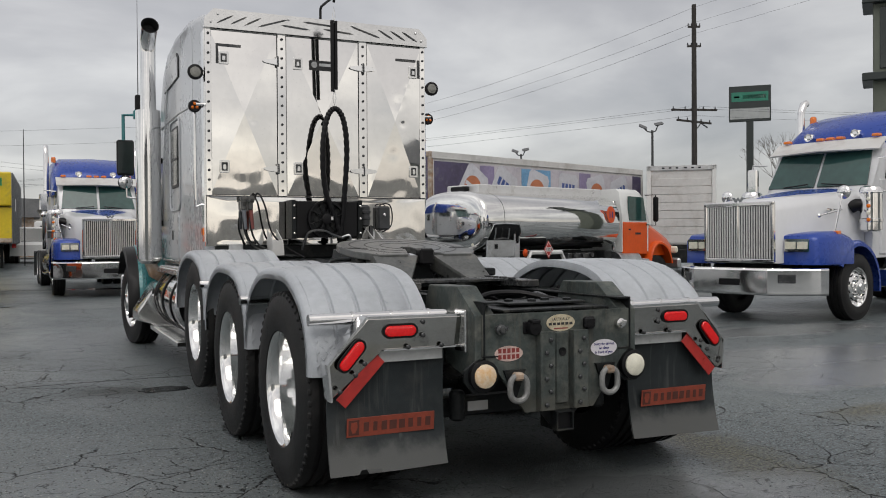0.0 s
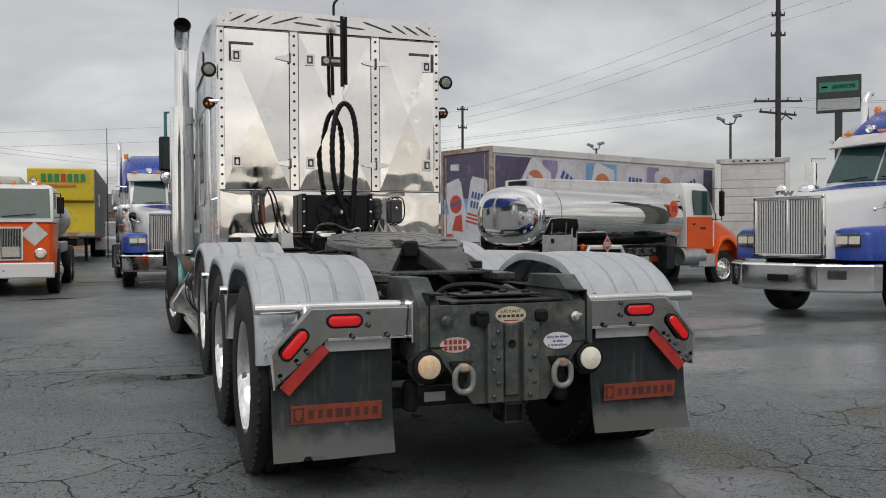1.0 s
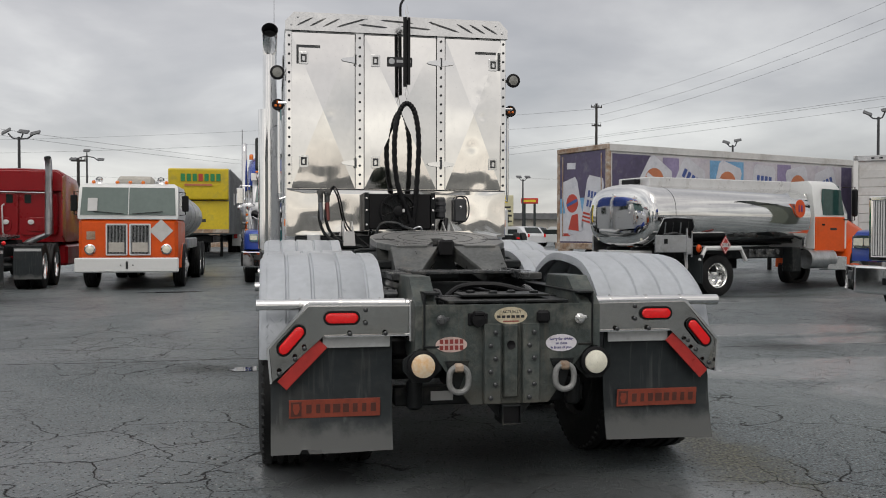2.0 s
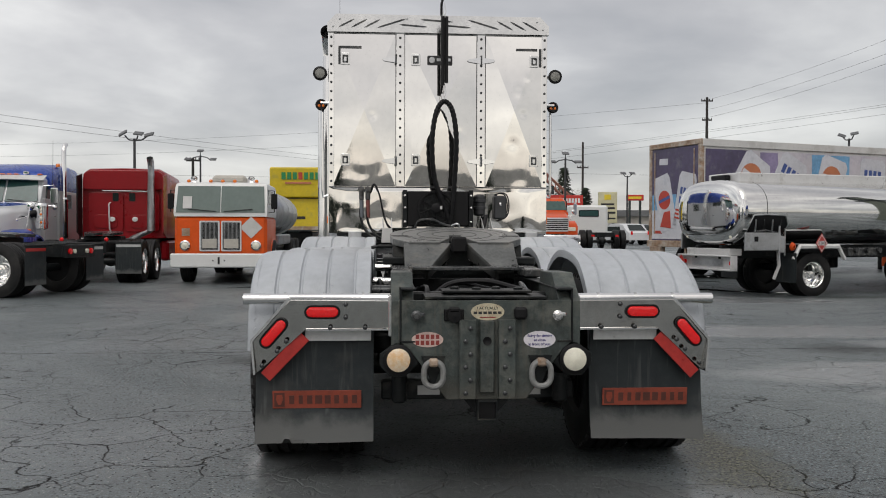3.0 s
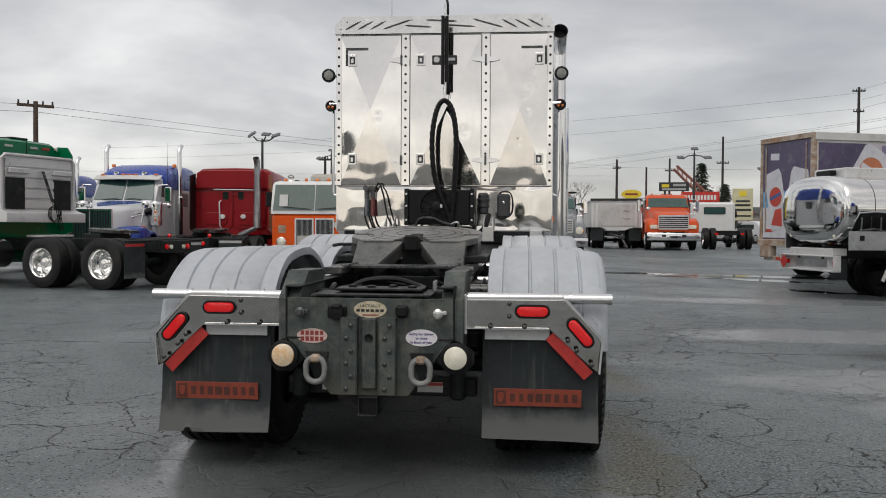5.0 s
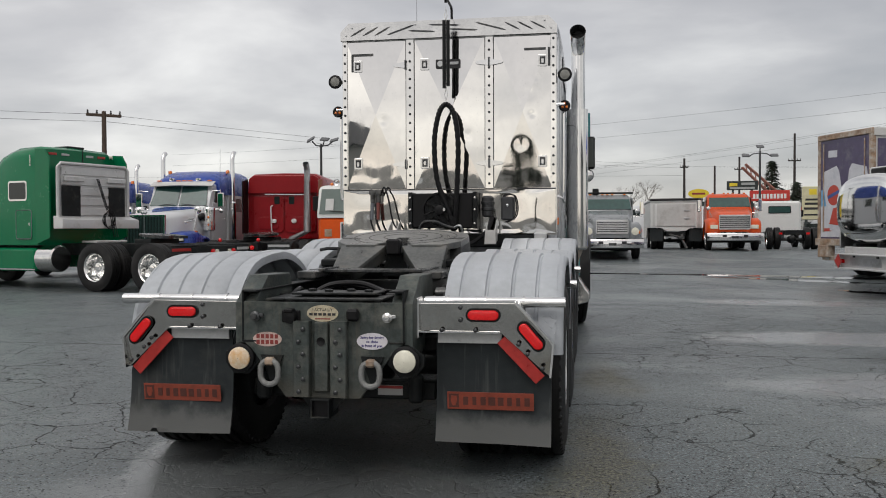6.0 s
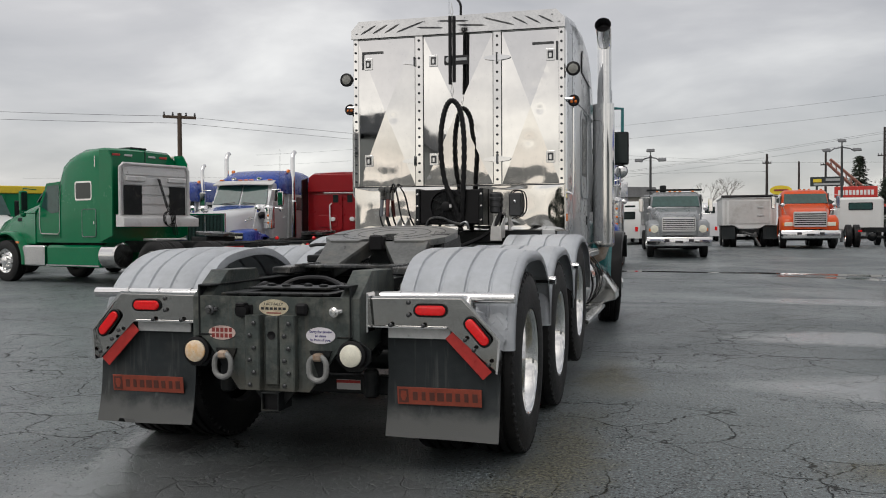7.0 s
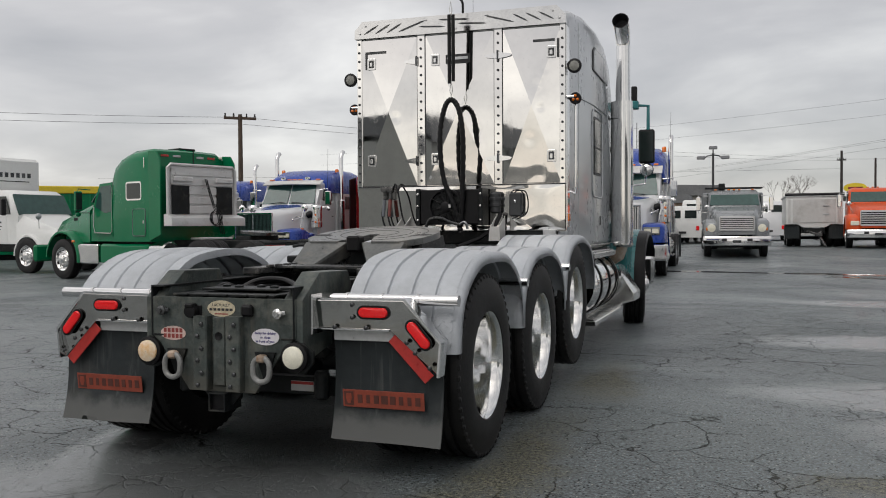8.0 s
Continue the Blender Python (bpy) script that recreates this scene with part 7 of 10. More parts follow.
    part("front_bumper", Geo().box((0, 1.35, 0.65), (2.3, 0.15, 0.45), 0.05), GREEN, v)
    return v


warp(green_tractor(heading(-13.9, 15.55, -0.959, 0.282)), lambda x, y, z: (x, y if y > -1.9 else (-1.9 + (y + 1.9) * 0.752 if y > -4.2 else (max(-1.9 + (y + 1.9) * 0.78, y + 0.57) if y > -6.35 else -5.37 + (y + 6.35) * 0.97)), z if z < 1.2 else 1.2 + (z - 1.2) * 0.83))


def red_tractor(m):
    """Seen from behind: origin under the steering axle."""
    v = thing("tractor_truck", "dark red sleeper tractor seen from behind with single stack", "truck", m)
    rings = [[(-w, y, 1.05), (-w, y, zt - 0.35), (-w + 0.05, y, zt - 0.14), (-w + 0.2, y, zt - 0.03), (0, y, zt), (w - 0.2, y, zt - 0.03), (w - 0.05, y, zt - 0.14), (w, y, zt - 0.35), (w, y, 1.05)] for y, zt, w in ((-1.0, 2.3, 1.0), (-1.5, 2.75, 1.08), (-2.3, 3.15, 1.12), (-4.2, 3.25, 1.12), (-4.3, 3.22, 1.10))]
    b = part("sleeper", Geo().loft(rings), RED, v, "dark red sleeper", sharp=50)
    part("hood", Geo().loft([[(-w, y, 0.9), (-w, y, zt), (w, y, zt), (w, y, 0.9)] for y, w, zt in ((1.2, 0.7, 1.4), (-1.0, 1.0, 2.0))]), RED, v, bevel=0.05)
    Y = -4.31
    part("brow_panel", Geo().prism([(-1.08, 2.55), (1.08, 2.55), (1.05, 3.05), (0.9, 3.17), (-0.9, 3.17), (-1.05, 3.05)], Y - 0.10, Y, "y"), RED, b, bevel=0.03)
    for s in (-1, 1):
        p1 = part("back_panel", Geo().prism(rounded(0.92, 1.25, 0.12), Y - 0.03, Y, "y", Matrix.Translation((s * 0.48, 0, 1.85))), RED, b, bevel=0.015)
        part("panel_rib", Geo().prism(rounded(0.62, 0.42, 0.12), Y - 0.055, Y - 0.03, "y", Matrix.Translation((s * 0.48, 0, 1.55))), RED, p1, bevel=0.012)
        part("back_window", Geo().prism(rounded(0.16, 0.26, 0.03), Y - 0.045, Y - 0.02, "y", Matrix.Translation((s * 0.22, 0, 2.32))), GLASS, p1)
        part("round_lamp", Geo().lathe([(0.075, 0), (0.075, 0.05), (0.001, 0.06)], 16, Matrix.Translation((s * 0.30, Y - 0.05, 1.62)) @ pose(0, 0, 0, 90, 0, 0)), WHITE, p1)
        part("side_extender", Geo().prism([(Y, 1.05), (Y - 0.45, 1.2), (Y - 0.45, 2.95), (Y, 3.05)], s * 1.10, s * 1.13, "x"), BLACK if s < 0 else RED, b)
        wheel(v, s * 1.03, 0, front=True, near=False)
        part("side_fairing", Geo().box((s * 1.02, -2.7, 0.70), (0.24, 2.9, 0.55), 0.06), RED, v)
        part("front_fender", arch(s, 0.55, 1.18, 0, 0.5, 0.75, 0.75, -5, 170), RED, v, sharp=50)
    part("top_rail", Geo().rod((-0.55, Y - 0.12, 2.52), (0.75, Y - 0.12, 2.50), 0.015, 8), WHITE, b)
    part("grab_rail", Geo().tube([(-0.35, Y - 0.05, 2.15), (-0.38, Y - 0.12, 2.1), (-0.36, Y - 0.12, 1.3), (-0.33, Y - 0.05, 1.22)], 0.02, 8), WHITE, b)
    st = part("exhaust_pipe", Geo().tube([(0.80, Y - 0.42, 1.25), (0.80, Y - 0.42, 3.25), (0.80, Y - 0.46, 3.40), (0.80, Y - 0.56, 3.52)], [0.11, 0.085, 0.085, 0.085], 16, False), DULLALU, v, "tall dull exhaust stack")
    part("exhaust_pipe", Geo().tube([(0.80, Y - 0.42, 1.30), (0.70, Y - 0.40, 1.22), (0.30, Y - 0.35, 1.05), (0.1, Y, 0.95)], 0.075, 12), DULLALU, st)
    part("deck_plate", Geo().box((0, -4.8, 1.03), (0.9, 0.7, 0.04), 0.01), GREASE, v)
    for s in (-1, 1):
        part("rear_lamp", Geo().ball((s * 0.5, -8.02, 1.05), 0.05, 10), REDLENS, v)
    chassis(v, -7.95, (-5.7, -7.05), True)
    mirror_pair(v, 1.4, -1.1, 2.0, RED, 0.5)
    return v


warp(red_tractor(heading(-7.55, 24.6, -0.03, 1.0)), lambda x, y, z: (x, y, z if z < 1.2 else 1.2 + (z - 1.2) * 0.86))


def coe_tanker(m):
    """A square cab-over with a rounded tank behind it."""
    v = thing("tank_truck", "faded orange and white cab-over truck with dull tank body", "truck", m)
    low = part("cab", Geo().box((0, 0.35, 1.225), (2.30, 1.9, 1.06), 0.08), ORANGE, v, "faded orange cab-over cab")
    up = part("cab_top", Geo().loft([[(-w, y0, z), (w, y0, z), (w, -0.6, z), (-w, -0.6, z)] for z, w, y0 in ((1.74, 1.15, 1.31), (1.84, 1.16, 1.31), (2.50, 1.145, 1.17), (2.58, 1.12, 1.12), (2.63, 1.03, 1.0))]), WHITE, low, sharp=30)
    for s in (-1, 1):
        pts = [(s * 0.012, 1.312, 1.84), (s * 1.10, 1.312, 1.84), (s * 1.07, 1.166, 2.52), (s * 0.012, 1.166, 2.52)]
        part("windscreen", Geo().loft([[(x, y - 0.02, z) for x, y, z in pts], [(x, y + 0.012, z + 0.003) for x, y, z in pts]]), COETINT, up, "flat windscreen pane")
        part("wiper", Geo().rod((s * 0.10, 1.35, 1.87), (s * 0.80, 1.335, 1.93), 0.012, 6), BLACK, up)
        part("side_glass", Geo().box((s * 1.14, 0.55, 2.18), (0.03, 0.8, 0.5), 0.01), GLASS, up)
        gl = part("grille", Geo().prism(rounded(0.50, 0.78, 0.03), 1.30, 1.335, "y", Matrix.Translation((s * 0.27, 0, 1.24))), WHITE, low, "bright framed grille half", bevel=0.006)
        part("grille_back", Geo().box((s * 0.27, 1.335, 1.24), (0.43, 0.012, 0.70)), FRAME, gl)
        fine = Geo().box((0, 0, 0), (0.006, 0.01, 0.69)).mesh("grille_bar", DULLALU)
        for k in range(13):
            shared("grille_bar", fine, gl, Matrix.Translation((s * 0.27 - 0.195 + 0.0325 * k, 1.342, 1.24)))
        part("grille_plate", Geo().box((s * 0.27, 1.344, 1.05), (0.36, 0.012, 0.24), 0.004), CONCRETE, gl)
        hl = part("headlamp", Geo().lathe([(0.13, 0), (0.13, 0.03), (0.10, 0.05), (0.09, 0.035)], 20, Matrix.Translation((s * 0.88, 1.30, 1.00)) @ pose(0, 0, 0, -90, 0, 0)), CHROME, low, "round headlamp")
        part("lens", Geo().lathe([(0.095, 0.03), (0.06, 0.05), (0.001, 0.056)], 18, Matrix.Translation((s * 0.88, 1.30, 1.00)) @ pose(0, 0, 0, -90, 0, 0)), CLEARLENS, hl)
        wheel(v, s * 1.0, 0, front=True, near=False, steel=True)
        part("wheel_arch", arch(s, 0.7, 1.17, 0, 0.52, 0.66, 0.66, 0, 180), ORANGE, low, sharp=50)
        part("mirror", Geo().box((s * 1.30, 1.0, 2.14), (0.16, 0.06, 0.40), 0.02).tube([(s * 1.14, 1.05, 2.42), (s * 1.30, 1.0, 2.42), (s * 1.30, 1.0, 1.86), (s * 1.14, 1.05, 1.84)], 0.014, 8), BLACK, v)
        part("roof_horn", Geo().lathe([(0.03, 0), (0.04, 0.2), (0.09, 0.28), (0.06, 0.27), (0.001, 0.2)], 12, Matrix.Translation((s * 0.72, 0.70, 2.71)) @ pose(0, 0, 0, -90, 0, 0)), CHROME, v)
    part("vent_grille", Geo().box((0.86, 1.305, 1.34), (0.2, 0.012, 0.2), 0.004), RUST, low)
    dm = Geo().box((0, 0, 0), (0.40, 0.01, 0.40), 0.002, Matrix.Translation((-0.76, 1.31, 1.46)) @ pose(0, 0, 0, 0, 45, 0))
    part("hazard_placard", dm, OFFWHITE, low, "blank white hazard placard")
    for x in (-0.85, -0.3, 0.0, 0.3, 0.85):
        part("marker_lamp", Geo().ball((x, 0.98, 2.66), 0.05, 10), AMBER, up)
    part("roof_tank", Geo().box((0.05, -0.35, 2.77), (0.9, 0.4, 0.25), 0.08), CONCRETE, v)
    part("paper", Geo().box((0, 0, 0), (0.22, 0.004, 0.32), 0, Matrix.Translation((0.82, 1.296, 2.10)) @ pose(0, 0, 0, 10.9, 0, 0)), OFFWHITE, up)
    bp = part("bumper", Geo().box((0, 1.52, 0.62), (2.38, 0.10, 0.36), 0.03), WHITE, v, "white steel bumper")
    part("bumper_bore", Geo().box((0, 1.572, 0.62), (0.05, 0.01, 0.18)).box((-0.14, 1.572, 0.62), (0.03, 0.01, 0.03)).box((0.14, 1.572, 0.62), (0.03, 0.01, 0.03)), INK, bp)
    tank = part("tank", Geo().loft([[(1.15 * k * math.cos(a), y, 1.95 + 0.78 * k * math.sin(a)) for a in [2 * math.pi * i / 28 for i in range(28)]] for y, k in ((-0.95, 0.7), (-1.05, 0.92), (-1.25, 1.0), (-6.8, 1.0), (-7.0, 0.9), (-7.1, 0.6))]), DULLALU, v, "dull aluminium oval tank", sharp=50)
    for y in (-2.6, -4.0, -5.4):
        part("tank_band", Geo().loft([[(1.165 * math.cos(a), y + d, 1.95 + 0.795 * math.sin(a)) for a in [2 * math.pi * i / 28 for i in range(28)]] for d in (-0.03, 0.03)]), DULLALU, tank)
    part("walk_box", Geo().box((0, -3.8, 2.78), (0.7, 4.8, 0.14), 0.03), DULLALU, tank)
    for s in (-1, 1):
        part("running_board", Geo().box((s * 1.12, -2.6, 1.12), (0.12, 3.0, 0.30), 0.03), DULLALU, v)
    # plain dark block added to keep light from under the truck
    part("underbody", Geo().box((0, -2.6, 0.66), (1.9, 6.6, 0.50), 0.05), FRAME, v)
    chassis(v, -7.2, (-4.6, -5.95), False)
    return v


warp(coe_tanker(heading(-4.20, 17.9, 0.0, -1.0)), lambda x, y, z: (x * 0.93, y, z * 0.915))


def fuel_tanker(m):
    """An orange-nosed delivery truck with a bright oval tank; origin under the steering axle."""
    v = thing("tank_truck", "orange-nosed fuel delivery truck with mirror-bright oval tank", "truck", m)
    cb = Geo().loft([[(-w, y, 0.95), (-w, y, 1.75), (-w + 0.10, y, zt - 0.1), (-w + 0.2, y, zt), (w - 0.2, y, zt), (w - 0.10, y, zt - 0.1), (w, y, 1.75), (w, y, 0.95)] for y, w, zt in ((-0.45, 0.98, 1.72), (-0.60, 1.0, 2.2), (-0.74, 1.0, 2.44), (-0.95, 1.0, 2.50), (-2.1, 1.0, 2.50))])
    c = part("cab", cb, WHITE, v, "white cab top", sharp=45)
    for s in (-1, 1):
        d = part("door", Geo().box((s * 0.99, -1.35, 1.28), (0.06, 1.45, 0.80), 0.02), ORANGE, c, "orange cab side")
        part("door_glass", Geo().prism([(-0.66, 1.72), (-0.85, 2.30), (-1.70, 2.32), (-1.70, 1.72)], s * 0.96, s * 1.012, "x"), TINT, d)
        part("door_handle", Geo().box((s * 1.025, -1.7, 1.5), (0.02, 0.13, 0.04), 0.008), BLACK, d)
        part("door_print", Geo().box((s * 1.023, -1.2, 1.40), (0.004, 0.32, 0.05)), INK, d)
        part("front_fender", arch(s, 0.45, 1.12, 0, 0.52, 0.66, 0.70, -5, 170), ORANGE, v, "orange front fender", sharp=50)
        wheel(v, s * 1.0, 0, front=True, near=False)
        part("headlamp", Geo().box((s * 0.85, 0.98, 0.98), (0.36, 0.12, 0.18), 0.04), CLEARLENS, v)
        part("mirror", Geo().box((s * 1.28, -0.62, 2.0), (0.15, 0.10, 0.62), 0.03).tube([(s * 1.0, -0.75, 2.36), (s * 1.28, -0.62, 2.36), (s * 1.28, -0.62, 1.6), (s * 1.0, -0.7, 1.62)], 0.015, 8), BLACK, v)
    part("windscreen", Geo().loft([[(-0.9, -0.48, 1.74), (0.9, -0.48, 1.74), (0.85, -0.72, 2.38), (-0.85, -0.72, 2.38)], [(-0.9, -0.44, 1.76), (0.9, -0.44, 1.76), (0.85, -0.68, 2.40), (-0.85, -0.68, 2.40)]]), TINT, c)
    part("hood", Geo().loft([[(-w, y, 0.85), (-w, y, zt - 0.2), (-w * 0.8, y, zt), (w * 0.8, y, zt), (w, y, zt - 0.2), (w, y, 0.85)] for y, w, zt in ((1.05, 0.70, 1.12), (0.95, 0.85, 1.28), (0.3, 0.95, 1.50), (-0.5, 0.99, 1.74))]), ORANGE, v, "sloping orange hood", sharp=50)
    part("bumper", Geo().box((0, 1.10, 0.62), (2.1, 0.16, 0.28), 0.05), DULLALU, v)
    part("cab_steps", Geo().box((0.95, -1.1, 0.62), (0.3, 0.9, 0.32), 0.02), ALU, v)
    part("cab_tank", Geo().rod((0.92, -2.4, 0.72), (0.92, -1.2, 0.72), 0.22, 18), DULLALU, v)
    part("exhaust_pipe", Geo().tube([(0.8, -2.25, 1.0), (0.8, -2.25, 2.2)], 0.06, 12), ALU, v)
    # tank; a black skin over its lower rear stands for the hose bay's shade
    def oval_ring(y, kx, kz):
        return [(1.16 * kx * math.copysign(abs(math.cos(a)) ** 0.72, math.cos(a)), y, 1.68 + 0.66 * kz * math.copysign(abs(math.sin(a)) ** 0.72, math.sin(a))) for a in [2 * math.pi * i / 40 for i in range(40)]]
    TANKM = material("tank_bright", (0.80, 0.80, 0.79), 0.05, 1.0, 0.04, 1.0, rough_var=0.02)
    tk = part("tank", Geo().loft([oval_ring(-2.35, 0.86, 0.84), oval_ring(-2.42, 0.96, 0.95), oval_ring(-2.52, 1, 1), oval_ring(-7.6, 1, 1)]), TANKM, v, "mirror-bright oval tank", sharp=50)
    part("hose_cabinet", Geo().loft([oval_ring(-7.62, 1.0, 1.0), oval_ring(-8.24, 1.005, 1.01), oval_ring(-8.33, 0.995, 0.99), oval_ring(-8.38, 0.975, 0.96), oval_ring(-8.415, 0.94, 0.90), oval_ring(-8.440, 0.88, 0.82), oval_ring(-8.458, 0.75, 0.68), oval_ring(-8.470, 0.52, 0.47), oval_ring(-8.476, 0.26, 0.23), oval_ring(-8.478, 0.02, 0.02)]), TANKM, tk, "bright rounded rear cabinet", sharp=50)
    for s in (-1, 1):
        def skin(y, a, k):
            c, d = math.cos(radians(a)), math.sin(radians(a))
            return (s * 1.16 * k * abs(c) ** 0.72, y, 1.68 + 0.66 * k * math.copysign(abs(d) ** 0.72, d))
        # raised black patch drawn in place of the recess and its shade
        def bay_row(y, cut):
            hi, lo = -2 - 12 * cut, -72 + 8 * cut
            edge = [hi + (lo - hi) * k / 18 for k in range(19)]
            return [skin(y, q, 1.016) for q in edge] + [skin(y, q, 0.9) for q in edge[::-1]]
        bay = part("hose_bay", Geo().loft([bay_row(-8.16, 0.8), bay_row(-8.13, 0.35), bay_row(-8.07, 0.0), bay_row(-7.05, 0.0), bay_row(-6.99, 0.35), bay_row(-6.96, 0.8)]), BLACK, tk, "black skin for the shaded open hose bay", sharp=60)
        part("bay_rim", Geo().tube([skin(y, q, 1.02) for y, q in ((-8.17, -66), (-8.17, -40), (-8.17, -14), (-8.07, -3), (-7.6, -2), (-7.05, -3), (-6.95, -14), (-6.95, -40), (-6.95, -66))], 0.016, 8), DULLALU, bay, "bright rolled rim")
        for k in range(4):
            part("bay_pipe", Geo().tube([skin(-7.95 + 0.27 * k + 0.05 * (q % 3 - 1), -8 - 16 * q, 1.022) for q in range(4)], 0.014 if k % 2 else 0.022, 8), GREASE if k % 2 else DULLALU, bay)
        part("bay_pipe", Geo().tube([skin(-8.0, -30, 1.02), skin(-7.6, -26, 1.03), skin(-7.15, -32, 1.02)], 0.024, 8), GREASE, bay)
        part("bay_valve", Geo().lathe([(0.03, 0), (0.07, 0.01), (0.07, 0.05), (0.03, 0.06), (0.02, 0.10)], 14, Matrix.Translation(skin(-7.25, -46, 1.0)) @ pose(0, 0, 0, 0, 75 * s, 0), True), GREASE, bay)
        part("valve_stand", Geo().box((s * 1.10, -7.12, 1.02), (0.10, 0.20, 0.34), 0.02).rod((s * 1.14, -7.2, 0.7), (s * 1.14, -7.2, 1.4), 0.025, 8).rod((s * 1.14, -7.02, 0.8), (s * 1.14, -7.02, 1.35), 0.018, 8), DULLALU, v, "pipes and valves below the bay")
        part("hose_cap", Geo().lathe([(0.001, 0), (0.07, 0), (0.09, 0.03), (0.07, 0.07), (0.03, 0.09)], 14, Matrix.Translation((s * 1.14, -6.80, 0.98)) @ pose(0, 0, 0, 0, 90 * s, 0)), REDORANGE, v, "orange hose cap")
        lg = part("round_logo", Geo().lathe([(0.20, 0), (0.20, 0.012), (0.001, 0.012)], 24, Matrix.Translation((s * 1.158, -2.95, 1.85)) @ pose(0, 0, 0, 0, 88 * s, 0)), REDORANGE, tk, "orange disc logo")
        part("logo_bars", Geo().box((-0.0, -0.055, 0.014), (0.15, 0.035, 0.006), 0, Matrix.Translation((s * 1.158, -2.95, 1.85)) @ pose(0, 0, 0, 0, 88 * s, 0)).box((0.0, 0.055, 0.014), (0.15, 0.045, 0.006), 0, Matrix.Translation((s * 1.158, -2.95, 1.85)) @ pose(0, 0, 0, 0, 88 * s, 0)), NAVY, lg)
        pm = Matrix.Translation((s * 1.235, -5.9, 1.05)) @ pose(0, 0, 0, 45, 0, 0)
        pc = part("hazard_placard", Geo().box((0, 0, 0), (0.012, 0.28, 0.28), 0.002, pm), REDTAPE, v, "red diamond hazard placard")
        part("placard_edge", Geo().box((s * 0.008, 0, 0.115), (0.004, 0.25, 0.012), 0, pm).box((s * 0.008, 0, -0.115), (0.004, 0.25, 0.012), 0, pm).box((s * 0.008, 0.115, 0), (0.004, 0.012, 0.25), 0, pm).box((s * 0.008, -0.115, 0), (0.004, 0.012, 0.25), 0, pm), WHITE, pc)
        part("placard_panel", Geo().box((s * 1.244, -5.9, 1.05), (0.006, 0.22, 0.09)), WHITE, pc)
        lettering("placard_number", "1203", 0.10, INK, pc, Matrix.Translation((s * 1.249, -5.9, 1.05)) @ pose(0, 0, 0, 90, 0, 90 * s), 0.001, 0.002)
        fl = Geo().tube([(s * 1.16, -6.75, 0.72), (s * 1.16, -6.55, 0.98), (s * 1.16, -5.25, 0.98), (s * 1.16, -5.05, 0.72)], 0.05, 6)
        part("wheel_fender", fl, WHITE, v, "white-edged wheel fender")
        part("fender_top", Geo().box((s * 0.93, -5.9, 1.0), (0.5, 1.3, 0.03), 0.008), BLACK, v)
        part("under_valves", Geo().box((s * 0.95, -4.3, 0.86), (0.25, 1.0, 0.18), 0.02).rod((s * 1.05, -4.6, 0.9), (s * 1.15, -4.6, 0.9), 0.06, 12).rod((s * 1.05, -4.2, 0.9), (s * 1.15, -4.2, 0.9), 0.06, 12).rod((s * 1.05, -3.8, 0.9), (s * 1.15, -3.8, 0.9), 0.06, 12), GREASE, v)
        part("side_box", Geo().box((s * 1.0, -3.05, 0.72), (0.3, 0.35, 0.55), 0.02), FRAME, v)
        part("tail_side_panel", Geo().box((s * 1.12, -7.72, 1.08), (0.05, 1.15, 0.36), 0.01), DULLALU, v)
        part("panel_port", Geo().box((s * 1.148, -7.95, 1.13), (0.01, 0.12, 0.10)), BLACK, v)
        for k in (0.0, 0.14):
            part("tail_lamp", Geo().ball((s * (0.62 + k), -8.40, 1.18), 0.05, 10, (1, 0.5, 1)), REDLENS if k == 0 else CLEARLENS, tk)
        wheel(v, s * 1.0, -5.9, dual=True, near=True)
    wk = part("walk_trough", Geo().box((0, -5.2, 2.38), (1.1, 5.4, 0.22), 0.02), BRIGHTSHEET, tk)
    part("trough_lamp", Geo().box((0, -8.0, 2.40), (0.5, 0.2, 0.10), 0.02), BLACK, wk)
    bp = part("rear_bumper", Geo().box((0, -8.46, 0.78), (1.9, 0.22, 0.03), 0.006).box((0, -8.46, 0.50), (1.9, 0.22, 0.03), 0.006).box((0, -8.40, 0.64), (1.9, 0.02, 0.28), 0.004).box((-0.94, -8.46, 0.64), (0.02, 0.22, 0.28), 0.004).box((0.94, -8.46, 0.64), (0.02, 0.22, 0.28), 0.004), BRIGHTSHEET, v, "bright channel rear bumper")
    part("bumper_panel", Geo().box((0, -8.42, 0.64), (1.1, 0.02, 0.16), 0.005), DULLALU, bp)
    for sx in (-0.82, 0.82):
        part("bumper_lamp", Geo().box((sx, -8.425, 0.64), (0.12, 0.03, 0.08), 0.01), REDLENS, bp)
    part("bumper_deck", Geo().box((0, -8.22, 0.86), (1.5, 0.42, 0.14), 0.01), BRIGHTSHEET, v, "bright step above the bumper")
    for sx in (-0.42, 0.42):
        part("bumper_bracket", Geo().box((sx, -8.2, 0.72), (0.09, 0.45, 0.16), 0.01), FRAME, v)
    part("bumper_placard", Geo().box((0, 0, 0), (0.20, 0.01, 0.20), 0.002, Matrix.Translation((-0.80, -8.575, 0.64)) @ pose(0, 0, 0, 0, 45, 0)), REDTAPE, bp)
    part("hose", Geo().tube([(1.0, -7.1, 0.95), (1.05, -7.1, 0.6), (0.98, -7.2, 0.32)], 0.04, 8), OFFWHITE, v)
    for s in (-1, 1):
        part("frame_rail", Geo().box((s * 0.42, -3.7, 0.86), (0.09, 9.4, 0.26), 0.01), FRAME, v)
        part("mud_flap", Geo().box((s * 0.95, -6.75, 0.55), (0.6, 0.012, 0.6)), FLAP, v)
    part("axle", Geo().rod((-0.9, -5.9, 0.515), (0.9, -5.9, 0.515), 0.08, 12).ball((0, -5.9, 0.53), 0.2, 14), FRAME, v)
